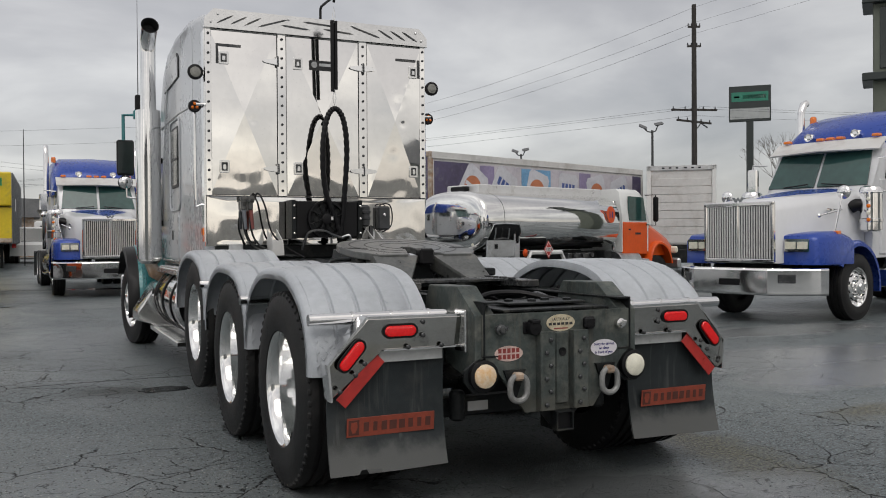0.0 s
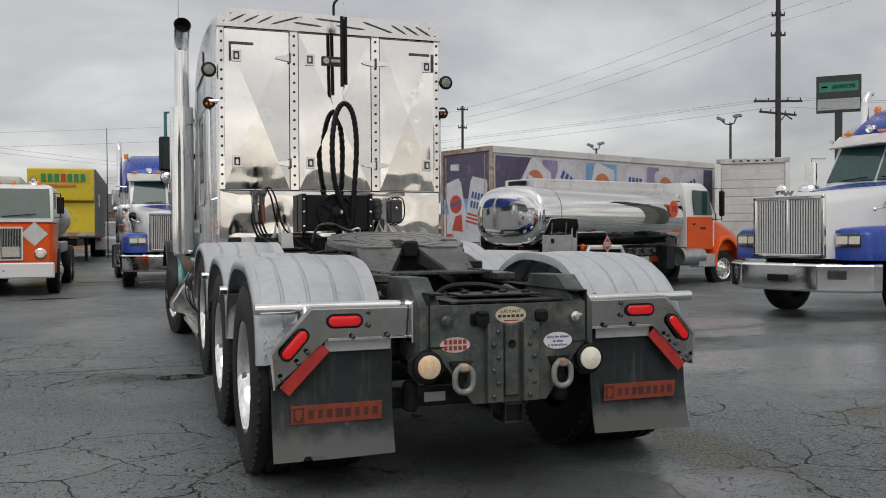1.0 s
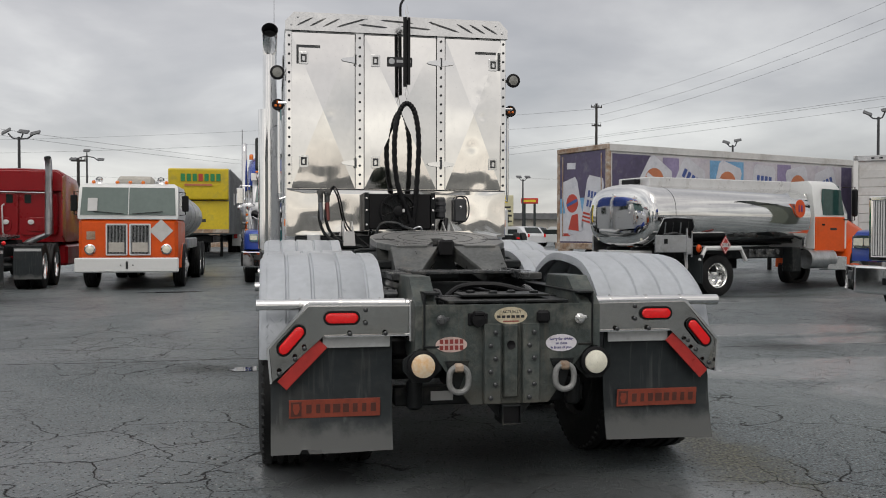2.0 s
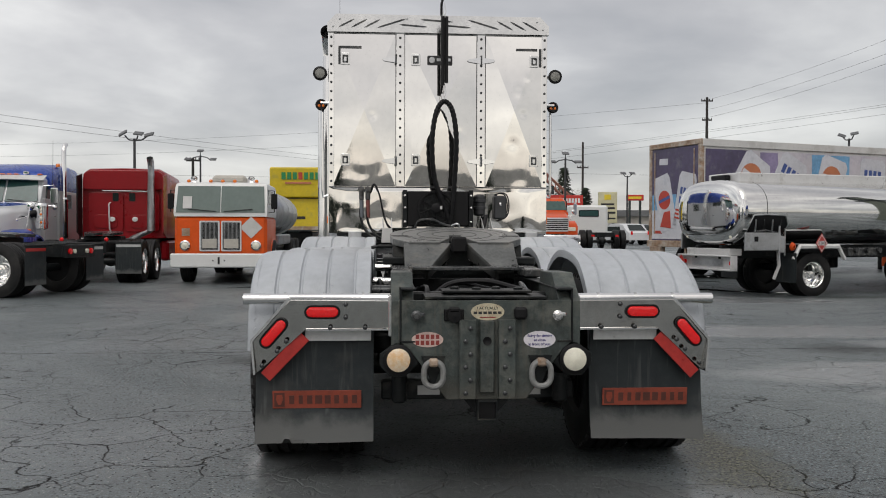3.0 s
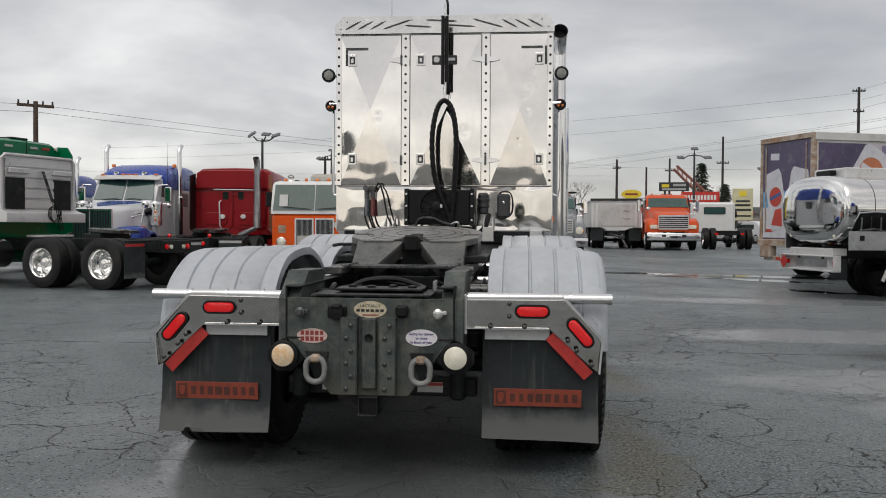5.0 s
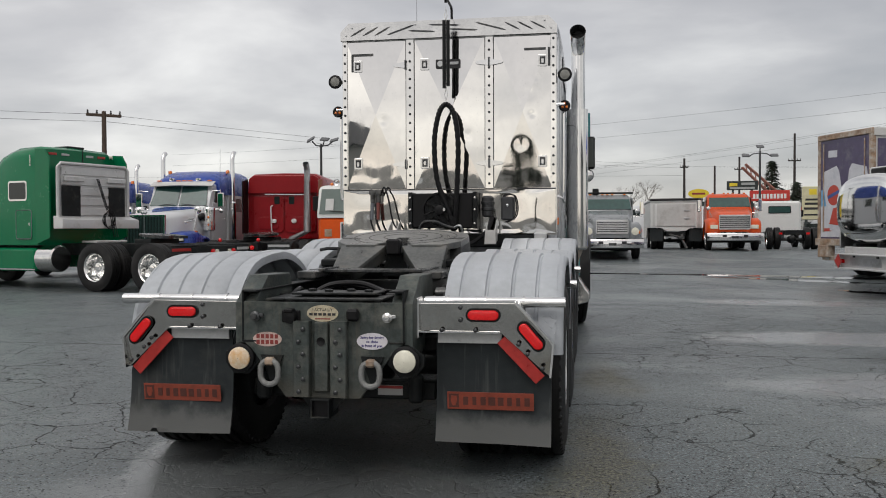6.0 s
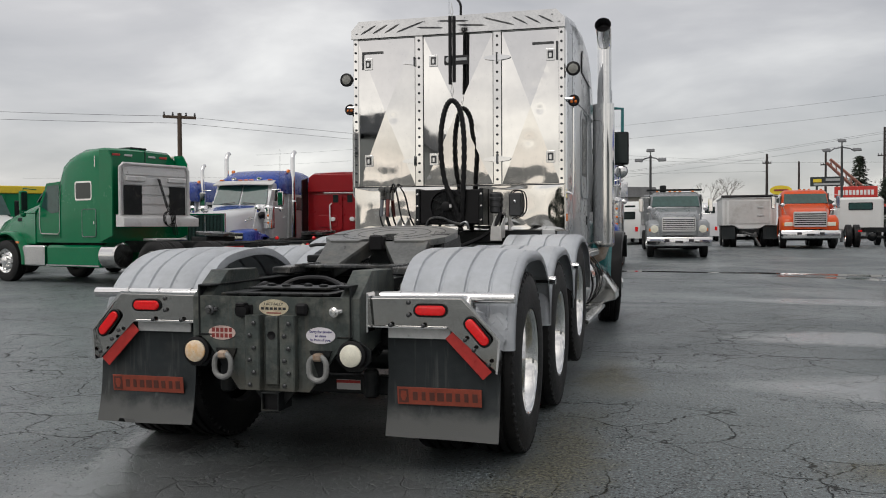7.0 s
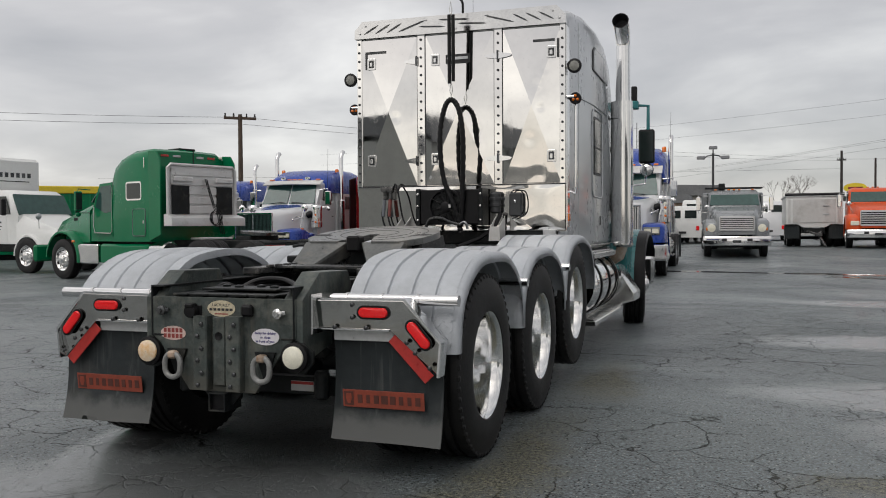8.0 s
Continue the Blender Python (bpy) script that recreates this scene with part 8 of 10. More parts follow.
    return v


TX, TY = 0.970, 0.242
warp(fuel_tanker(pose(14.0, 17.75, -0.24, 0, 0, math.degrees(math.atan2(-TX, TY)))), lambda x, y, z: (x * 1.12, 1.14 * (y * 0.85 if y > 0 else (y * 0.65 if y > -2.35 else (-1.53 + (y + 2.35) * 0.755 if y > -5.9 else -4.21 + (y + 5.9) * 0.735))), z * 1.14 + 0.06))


# ---- trailers, farther trucks and cars ----
PURPLE = material("purple_print", (0.075, 0.062, 0.12), 0.45, 0, 0.25, 0.7, dirt=(0.15, 0.14, 0.18), dirt_amount=0.3)
PALEPRINT = material("pale_grey_print", (0.50, 0.48, 0.52), 0.45, 0, 0.12, 0.7, dirt=(0.34, 0.30, 0.40), dirt_amount=0.3)
SKYPRINT = material("light_blue_print", (0.16, 0.36, 0.58), 0.45, 0, 0.2, 1.5)
LILAC = material("lilac_print", (0.26, 0.22, 0.36), 0.45, 0, 0.2, 1.5)
CANWHITE = material("can_white_print", (0.55, 0.56, 0.60), 0.4, 0, 0.1, 2, dirt=(0.40, 0.42, 0.48), dirt_amount=0.3)
CANRED = material("can_red_print", (0.45, 0.05, 0.03), 0.45, 0, 0.15, 3)
CANTAN = material("can_tan_print", (0.48, 0.17, 0.08), 0.45, 0, 0.15, 3)
CANBLUE = material("can_blue_print", (0.05, 0.09, 0.28), 0.45, 0, 0.15, 3)


def print_can(parent, m, w, h, disc, bars, mat=None):
    """A flat printed can: tilted pale body, ring lid, round mark or word bars."""
    c = part("printed_can", Geo().prism([(-w / 2, -h / 2), (w / 2, -h / 2), (w / 2, h * 0.40), (w * 0.40, h / 2), (-w * 0.40, h / 2), (-w / 2, h * 0.40)], 0, -0.006, "y", m), CANWHITE, parent)
    if disc:
        part("round_mark", Geo().prism(oval(w * 0.72, w * 0.72), -0.006, -0.010, "y", m @ Matrix.Translation((0, 0, h * 0.05))), mat or CANTAN, c)
        part("mark_band", Geo().prism([(-w * 0.34, -0.06 * w), (w * 0.34, -0.02 * w), (w * 0.34, 0.10 * w), (-w * 0.34, 0.06 * w)], -0.010, -0.013, "y", m @ Matrix.Translation((0, 0, h * 0.05))), CANBLUE if mat else CANWHITE, c)
    for k in range(bars):
        for i in range(4):
            part("word_bar", Geo().box((-w * 0.27 + i * w * 0.18, -0.009, h * 0.16 - k * w * 0.36), (w * 0.12, 0.004, w * 0.26), 0, m), CANBLUE, c)
    return c


def drinks_trailer(m, L=12.2):
    """Origin on the ground under the middle of its tail; y runs towards its nose."""
    v = thing("box_trailer", "rust-edged box trailer with faded purple drinks print", "trailer", m)
    Z0, Z1, W = 1.08, 4.15, 1.25
    b = part("box", Geo().box((0, L / 2, (Z0 + Z1) / 2), (2 * W - 0.04, L - 0.04, Z1 - Z0), 0.02), OFFWHITE, v)
    for s in (-1, 1):
        mm = Matrix.Translation((s * (W - 0.017), 0, 0)) @ pose(0, 0, 0, 0, 0, 90 * s)
        # panel coordinates: along the side, then up
        def flat(y0, y1, z0, z1, mat, name, d=0.0):
            return part(name, Geo().box((s * (W - 0.012 + d), (y0 + y1) / 2, (z0 + z1) / 2), (0.010, y1 - y0, z1 - z0)), mat, b)
        flat(0.12, 1.7, Z0 + 0.1, Z1 - 0.28, PURPLE, "side_print")
        flat(1.7, L - 0.7, Z0 + 0.1, Z1 - 0.28, PALEPRINT, "side_print")
        flat(L - 0.7, L - 0.1, Z0 + 0.1, Z1 - 0.28, PURPLE, "side_print")
        flat(4.3, 5.9, Z0 + 0.6, Z1 - 0.32, SKYPRINT, "side_print", 0.004)
        flat(2.2, 2.9, Z0 + 0.6, Z1 - 0.32, LILAC, "side_print", 0.004)
        flat(7.6, 8.3, Z0 + 0.6, Z1 - 0.32, LILAC, "side_print", 0.004)
        for i, (yy, tiltc, disc, bars) in enumerate(((1.8, 32, True, 0), (3.3, 28, False, 2), (5.1, 16, True, 0), (6.9, 4, False, 2), (8.7, -12, True, 0), (10.3, -20, False, 2))):
            mc = Matrix.Translation((s * (W - 0.002), yy, 3.02)) @ pose(0, 0, 0, 0, 0, 90 * s) @ pose(0, 0, 0, 0, tiltc, 0)
            print_can(b, mc, 1.12, 1.50, disc, bars)
        part("top_rail", Geo().box((s * W, L / 2, Z1 - 0.10), (0.05, L, 0.22), 0.01), OFFWHITE, v)
        part("bottom_rail", Geo().box((s * W, L / 2, Z0), (0.05, L, 0.14), 0.01), DULLALU, v)
        part("corner_post", Geo().box((s * (W - 0.06), 0.0, (Z0 + Z1) / 2), (0.13, 0.14, Z1 - Z0), 0.015), RUST, v, "rusty cream corner post")
        part("nose_post", Geo().box((s * (W - 0.05), L, (Z0 + Z1) / 2), (0.12, 0.10, Z1 - Z0), 0.015), OFFWHITE, v)
        for y in (1.4, 2.7):
            wheel(v, s * 1.0, y, dual=True, near=False)
        part("landing_leg", Geo().box((s * 0.7, L - 2.2, 0.55), (0.12, 0.12, 1.1), 0.01), FRAME, v)
        part("hinge_bar", Geo().box((s * 0.95, -0.07, (Z0 + Z1) / 2), (0.02, 0.03, Z1 - Z0 - 0.5)), RUST, v)
    part("rear_header", Geo().box((0, 0, Z1 - 0.07), (2 * W, 0.16, 0.16), 0.015), RUST, v, "rusty rear header")
    dr = part("rear_door", Geo().box((0, -0.02, (Z0 + Z1) / 2 - 0.06), (2 * W - 0.26, 0.05, Z1 - Z0 - 0.2), 0.006), PURPLE, v, "roll-up door with faded drinks print")
    part("door_lower", Geo().box((-0.15, -0.048, 1.62), (1.9, 0.006, 0.9)), CANWHITE, dr)
    part("door_blue", Geo().box((-0.5, -0.047, 2.2), (1.2, 0.005, 0.7)), SKYPRINT, dr)
    print_can(dr, Matrix.Translation((-0.45, -0.052, 2.30)) @ pose(0, 0, 0, 0, -14, 0), 0.82, 1.75, True, 0, CANRED)
    part("can_flame", Geo().prism([(-0.28, 1.55), (0.25, 1.5), (0.2, 2.05), (-0.1, 2.0)], -0.062, -0.066, "y", Matrix.Translation((-0.38, 0, 0))), CANRED, dr)
    print_can(dr, Matrix.Translation((0.52, -0.052, 2.35)) @ pose(0, 0, 0, 0, 12, 0), 0.82, 1.70, False, 2)
    for k in range(3):
        part("can_stripe", Geo().box((0, -0.010, -0.35 - 0.12 * k), (0.75, 0.003, 0.06), 0, Matrix.Translation((0.52, -0.054, 2.35)) @ pose(0, 0, 0, 0, 12, 0)), CANRED, dr)
    part("door_label", Geo().box((-0.75, -0.056, 1.38), (0.34, 0.003, 0.09)), CANRED, dr)
    part("torn_patch", Geo().box((-0.72, -0.05, 3.55), (0.42, 0.004, 0.20), 0, pose(0, 0, 0, 0, 3, 0)), CANWHITE, dr)
    part("rear_sill", Geo().box((0, -0.05, Z0 - 0.06), (2 * W, 0.20, 0.20), 0.015), RUST, v, "rusty rear sill")
    gd = part("rear_guard", Geo().box((0, -0.05, 0.55), (1.9, 0.10, 0.12), 0.01).box((-0.6, -0.05, 0.8), (0.08, 0.08, 0.5)).box((0.6, -0.05, 0.8), (0.08, 0.08, 0.5)), RUST, v)
    for k in range(4):
        part("guard_tape", Geo().box((-0.7 + 0.47 * k, -0.103, 0.55), (0.22, 0.004, 0.08)), REDTAPE if k % 2 else WHITETAPE, gd)
    part("ledge_block", Geo().box((-0.75, -0.10, 0.75), (0.5, 0.25, 0.35), 0.02), RUST, v)
    part("running_gear", Geo().box((0, 2.05, 0.85), (1.0, 2.6, 0.3), 0.02), FRAME, v)
    part("axle", Geo().rod((-0.9, 1.4, 0.515), (0.9, 1.4, 0.515), 0.07).rod((-0.9, 2.7, 0.515), (0.9, 2.7, 0.515), 0.07), FRAME, v)
    return v


drinks_trailer(heading(8.19, 21.0, 0.945, 0.327) @ Matrix.Scale(0.95, 4), 11.8)


def box_body_truck(m):
    """White box body seen from behind: roll-up door, side wall."""
    v = thing("box_truck", "white box truck with ribbed roll-up rear door", "truck", m)
    Z0, Z1, W, L = 1.15, 4.1, 1.25, 7.5
    b = part("box", Geo().box((0, L / 2, (Z0 + Z1) / 2), (2 * W, L, Z1 - Z0), 0.03), OFFWHITE, v)
    for k in range(8):
        part("door_slat", Geo().box((0, -0.012, Z0 + 0.22 + 0.30 * k), (2 * W - 0.36, 0.03, 0.285), 0.008), OFFWHITE, b)
    part("door_head", Geo().box((0, -0.02, Z1 - 0.1), (2 * W, 0.06, 0.18), 0.01), DULLALU, b)
    for s in (-1, 1):
        part("door_post", Geo().box((s * (W - 0.08), -0.02, (Z0 + Z1) / 2), (0.15, 0.06, Z1 - Z0), 0.01), WHITE, b)
        for k in range(3):
            part("roof_lamp", Geo().box((s * (0.15 + 0.25 * k), -0.055, Z1 - 0.10), (0.10, 0.02, 0.05)), BLACK, b)
        wheel(v, s * 1.0, 1.8, dual=True, near=False)
        wheel(v, s * 1.0, 8.6, front=True, near=False)
        part("side_rub_rail", Geo().box((s * (W + 0.01), L / 2, Z0 + 0.03), (0.03, L, 0.12), 0.006), DULLALU, b)
    part("rear_beam", Geo().box((0, -0.05, Z0 - 0.08), (2 * W, 0.15, 0.18), 0.01), FRAME, v)
    part("lift_gate", Geo().box((0, -0.25, 0.75), (2.2, 0.10, 0.5), 0.02), FRAME, v)
    part("cab", Geo().box((0, L + 0.9, 1.7), (2.2, 1.6, 1.7), 0.15), WHITE, v)
    part("chassis", Geo().box((0, L / 2, 0.85), (0.95, L, 0.3), 0.02), FRAME, v)
    return v


box_body_truck(heading(17.7, 19.6, 0.62, 0.78) @ Matrix.Scale(0.91, 4))


def yellow_trailer(m):
    """Nose towards y; origin under the nose."""
    v = thing("box_trailer", "yellow-nosed grey dump trailer with green word bars", "trailer", m)
    Z0, Z1, W, L = 1.05, 3.78, 1.2, 11.5
    part("side_box", Geo().box((0, -L / 2, (Z0 + Z1) / 2), (2 * W, L - 0.1, Z1 - Z0), 0.03), GREYSIDE, v, "grey trailer side")
    n = part("nose_upper", Geo().loft([[(-W, 0.0, 2.45), (W, 0.0, 2.45), (W, 0.0, Z1), (-W, 0.0, Z1)], [(-W, 0.28, 2.50), (W, 0.28, 2.50), (W, 0.35, Z1 - 0.06), (-W, 0.35, Z1 - 0.06)]]), YELLOW, v, "yellow nose", bevel=0.05)
    lo = part("nose_lower", Geo().box((0, 0.05, 1.78), (2 * W, 0.12, 1.3), 0.02), YELLOW, v)
    for i in range(7):
        x = -0.80 + 0.235 * i
        part("word_bar", Geo().box((x, 0.35, 3.38), (0.17, 0.02, 0.30), 0.0, None), material("green_print", (0.02, 0.22, 0.07), 0.5) if i == 0 else (CANRED if i == 3 else bpy.data.materials["green_print"]), n)
    part("word_line", Geo().box((0.0, 0.345, 3.08), (1.1, 0.02, 0.08)), CANTAN, n)
    part("fleet_bar", Geo().box((0.1, 0.115, 1.62), (0.75, 0.01, 0.12)), INK, lo)
    part("nose_trim", Geo().box((0, 0.13, 1.18), (2 * W, 0.03, 0.16), 0.006), RUST, lo)
    for k in range(14):
        part("side_post", Geo().box((W + 0.02, -0.5 - 0.8 * k, (Z0 + Z1) / 2), (0.05, 0.08, Z1 - Z0), 0.006), GREYSIDE, v)
        part("side_post", Geo().box((-W - 0.02, -0.5 - 0.8 * k, (Z0 + Z1) / 2), (0.05, 0.08, Z1 - Z0), 0.006), GREYSIDE, v)
    for s in (-1, 1):
        part("landing_leg", Geo().box((s * 0.75, -2.0, 0.55), (0.12, 0.12, 1.1), 0.01), FRAME, v)
        for y in (-9.4, -10.7):
            wheel(v, s * 1.0, y, dual=True, near=False)
        part("side_emblem", Geo().box((s * (W + 0.05), -2.5, 2.6), (0.01, 0.9, 0.5), 0.0, None), DULLALU, v)
    part("chassis", Geo().box((0, -L / 2, 0.85), (1.0, L * 0.9, 0.3), 0.02), FRAME, v)
    return v


yellow_trailer(heading(-3.85, 33.6, -0.03, -1.0))


def day_truck(name, label, m, paint, grille_w, grille_h, square=True, dump=False, roofz=2.75):
    """A plain bonneted work truck seen from the front."""
    v = thing(name, label, "truck", m)
    part("hood", Geo().loft([[(-w, y, 0.85), (-w, y, zt - 0.18), (-w * 0.82, y, zt), (w * 0.82, y, zt), (w, y, zt - 0.18), (w, y, 0.85)] for y, w, zt in ((1.15, 0.62, 1.52), (1.05, 0.72, 1.62), (0.2, 0.86, 1.78), (-0.7, 0.95, 1.95))]), paint, v, "sloping hood", sharp=45)
    c = part("cab", Geo().loft([[(-w, y, 0.95), (-w, y, 1.9), (-w + 0.08, y, zt - 0.1), (-w + 0.2, y, zt), (w - 0.2, y, zt), (w - 0.08, y, zt - 0.1), (w, y, 1.9), (w, y, 0.95)] for y, w, zt in ((-0.7, 1.0, 1.96), (-1.1, 1.02, roofz - 0.12), (-1.4, 1.02, roofz), (-2.4, 1.02, roofz))]), paint, v, "cab", sharp=45)
    part("windscreen", Geo().loft([[(-0.93, -0.74, 1.98), (0.93, -0.74, 1.98), (0.88, -1.09, roofz - 0.2), (-0.88, -1.09, roofz - 0.2)], [(-0.93, -0.70, 2.0), (0.93, -0.70, 2.0), (0.88, -1.05, roofz - 0.18), (-0.88, -1.05, roofz - 0.18)]]), TINT, c)
    g = part("grille", Geo().prism(rounded(grille_w, grille_h, 0.06), 1.14, 1.20, "y", Matrix.Translation((0, 0, 1.27))), BRIGHTSHEET, v, "chrome grille", bevel=0.01)
    part("grille_back", Geo().prism(rounded(grille_w - 0.08, grille_h - 0.08, 0.04), 1.195, 1.206, "y", Matrix.Translation((0, 0, 1.27))), FRAME, g)
    for k in range(7):
        part("grille_bar", Geo().box((0, 1.212, 1.27 - grille_h / 2 + 0.06 + (grille_h - 0.12) * k / 6), (grille_w - 0.10, 0.02, 0.042), 0.006), BRIGHTSHEET, g)
    for s in (-1, 1):
        f = part("front_fender", Geo().loft([[(s * 0.60, y, 0.80), (s * x1, y, 0.80), (s * x1, y, zt - 0.15), (s * (x1 - 0.12), y, zt), (s * 0.60, y, zt)] for y, x1, zt in ((1.05, 1.05, 1.25), (0.95, 1.16, 1.34), (0.5, 1.2, 1.46), (0.35, 1.2, 1.46))]), paint, v, sharp=45)
        part("wheel_arch", arch(s, 0.6, 1.2, 0, 0.55, 0.70, 0.86, -5, 150), paint, v, sharp=50)
        hl = part("headlamp", Geo().lathe([(0.15, 0), (0.15, 0.03), (0.001, 0.05)], 18, Matrix.Translation((s * 0.90, 1.04, 1.10)) @ pose(0, 0, 0, -90, 0, 0)) if not square else Geo().box((s * 0.86, 1.06, 1.06), (0.34, 0.06, 0.18), 0.02), CLEARLENS, f, "headlamp")
        part("turn_lamp", Geo().box((s * 1.06, 1.03, 1.06), (0.08, 0.05, 0.12), 0.02), AMBER, f)
        wheel(v, s * 1.02, 0, front=True, near=False)
        part("mirror", Geo().box((s * 1.36, -0.75, 2.05), (0.17, 0.08, 0.55), 0.03).tube([(s * 1.0, -0.8, 2.36), (s * 1.36, -0.75, 2.38), (s * 1.36, -0.75, 1.7), (s * 1.0, -0.8, 1.72)], 0.014, 6), CHROME, v)
        part("door_glass", Geo().box((s * 1.01, -1.55, 2.22), (0.03, 0.8, 0.5), 0.01), GLASS, c)
        part("hood_mirror", Geo().tube([(s * 0.9, 0.4, 1.5), (s * 1.05, 0.4, 1.85)], 0.012, 6).ball((s * 1.05, 0.4, 1.9), 0.1, 10, (1, 0.5, 1)), CHROME, v)
    bp = part("bumper", Geo().loft([[(-1.2, 1.28, z), (-1.2, 1.36 + d, z), (-1.08, 1.42 + d, z), (1.08, 1.42 + d, z), (1.2, 1.36 + d, z), (1.2, 1.28, z)] for z, d in ((0.45, -0.02), (0.47, 0.0), (0.60, 0.012), (0.76, 0.0), (0.79, -0.02))]), CHROME, v, "broad chrome front bumper", sharp=30)
    for s in (-1, 1):
        part("bumper_slot", Geo().box((s * 0.45, 1.43, 0.66), (0.18, 0.02, 0.10)), INK, bp)
    part("plate_bar", Geo().box((0, 1.435, 0.60), (0.30, 0.02, 0.10)), GREASE, bp)
    for x in (-0.7, -0.2, 0.0, 0.2, 0.7):
        part("marker_lamp", Geo().box((x, -1.25, roofz + 0.02), (0.10, 0.10, 0.05), 0.015), AMBER, c)
    part("under_panel", Geo().box((0, 0.7, 0.62), (1.2, 0.6, 0.3), 0.03), BLACK, v)
    if dump:
        part("dump_body", Geo().box((0, -4.6, 1.9), (2.4, 4.0, 1.3), 0.05), paint, v)
        part("roof_box", Geo().box((0.45, -1.7, roofz + 0.15), (0.25, 0.3, 0.28), 0.03), FRAME, v)
        part("cab_shield", Geo().box((0, -1.9, roofz + 0.1), (2.2, 0.8, 0.06), 0.01), FRAME, v)
    # added solid block: stands for axles and tanks, darkens the gap below
    part("underbody", Geo().box((0, -2.8, 0.62), (1.9, 6.4, 0.55), 0.05), FRAME, v)
    chassis(v, -7.0, (-4.6, -5.95), False, tail=False, flaps=False)
    return v


day_truck("dump_truck", "grey-silver dump truck with wide chrome bumper", heading(2.15, 31.9, 0.06, -1.0), GREYMETAL, 1.25, 0.55, False, True, 2.60)
day_truck("work_truck", "bright orange-red work truck with chrome grille", heading(7.75, 37.7, -0.03, -1.0), REDORANGE, 1.35, 0.66, True, False, 2.62)


def dump_box(m):
    v = thing("dump_trailer", "white tub dump trailer with drawbar, seen end-on", "trailer", m)
    b = part("tub", Geo().prism([(-1.2, 1.35), (-1.2, 3.0), (1.2, 3.0), (1.2, 1.35), (0.7, 1.35), (0.45, 1.15), (-0.45, 1.15), (-0.7, 1.35)], 0, 5.0, "y"), WHITE, v, "white steel tub", bevel=0.02)
    part("tub_rim", Geo().box((0, 2.5, 3.05), (2.5, 5.1, 0.12), 0.02), DULLALU, b)
    part("tarp_roll", Geo().rod((-1.25, 0.0, 3.12), (1.25, 0.0, 3.14), 0.09, 10), BLACK, b)
    for s in (-1, 1):
        part("tub_post", Geo().box((s * 0.95, -0.02, 2.1), (0.10, 0.06, 1.5), 0.01), WHITE, b)
        for y in (0.9, 3.6):
            wheel(v, s * 1.0, y, dual=True, near=False)
        part("mud_flap", Geo().box((s * 0.92, 0.1, 0.9), (0.6, 0.02, 0.8)), FLAP, v)
    for y in (0.9, 3.6):
        part("axle", Geo().rod((-0.9, y, 0.515), (0.9, y, 0.515), 0.08), FRAME, v)
    part("front_panel", Geo().prism([(-1.1, 1.45), (1.1, 1.45), (1.1, 2.85), (-1.1, 2.85)], -0.03, 0.0, "y"), OFFWHITE, b, bevel=0.01)
    for z in (2.45, 1.95):
        part("panel_step", Geo().box((0.5, -0.04, z), (0.28, 0.04, 0.10), 0.01), DULLALU, b)
    part("chassis", Geo().box((0, 2.5, 0.95), (0.9, 5.0, 0.3), 0.02), FRAME, v)
    part("drawbar", Geo().tube([(-0.35, 0.2, 0.95), (0.1, -1.3, 0.75), (0.35, -1.5, 0.1)], 0.07, 8).tube([(0.35, 0.2, 0.95), (0.1, -1.3, 0.75)], 0.07, 8).box((0.1, -1.3, 0.75), (0.3, 0.3, 0.2), 0.02), GREASE, v, "folded drawbar and stand")
    return v


warp(dump_box(heading(5.45, 39.4, 0.0, 1.0)), lambda x, y, z: (x, y, z * 0.76))


def cab_chassis(m):
    """Bare chassis truck seen from behind."""
    v = thing("chassis_truck", "white cab truck with bare chassis, seen from behind", "truck", m)
    b = part("cab", Geo().box((0, 4.3, 1.75), (2.1, 1.5, 1.9), 0.12), WHITE, v, "white cab")
    w = part("back_window", Geo().prism(rounded(1.1, 0.42, 0.06), 3.53, 3.56, "y", Matrix.Translation((0, 0, 2.2))), BLACK, b)
    part("pane", Geo().prism(rounded(1.02, 0.34, 0.05), 3.525, 3.535, "y", Matrix.Translation((0, 0, 2.2))), TINT, w)
    for s in (-1, 1):
        part("frame_rail", Geo().box((s * 0.42, 2.0, 0.9), (0.09, 5.5, 0.25), 0.01), FRAME, v)
        wheel(v, s * 1.0, 0, dual=True, near=False)
        wheel(v, s * 1.0, 5.2, front=True, near=False)
        part("tail_lamp", Geo().box((s * 0.6, -0.75, 0.85), (0.15, 0.06, 0.10)), REDLENS, v)
        part("mirror", Geo().box((s * 1.3, 4.9, 2.0), (0.15, 0.08, 0.4), 0.02), BLACK, v)
    part("axle", Geo().rod((-0.9, 0, 0.515), (0.9, 0, 0.515), 0.08).ball((0, 0, 0.53), 0.22), FRAME, v)
    part("rear_beam", Geo().box((0, -0.7, 0.9), (0.9, 0.08, 0.25), 0.01), FRAME, v)
    return v


warp(cab_chassis(heading(10.75, 39.5, 0.05, 1.0)), lambda x, y, z: (x, y, z * 0.88))


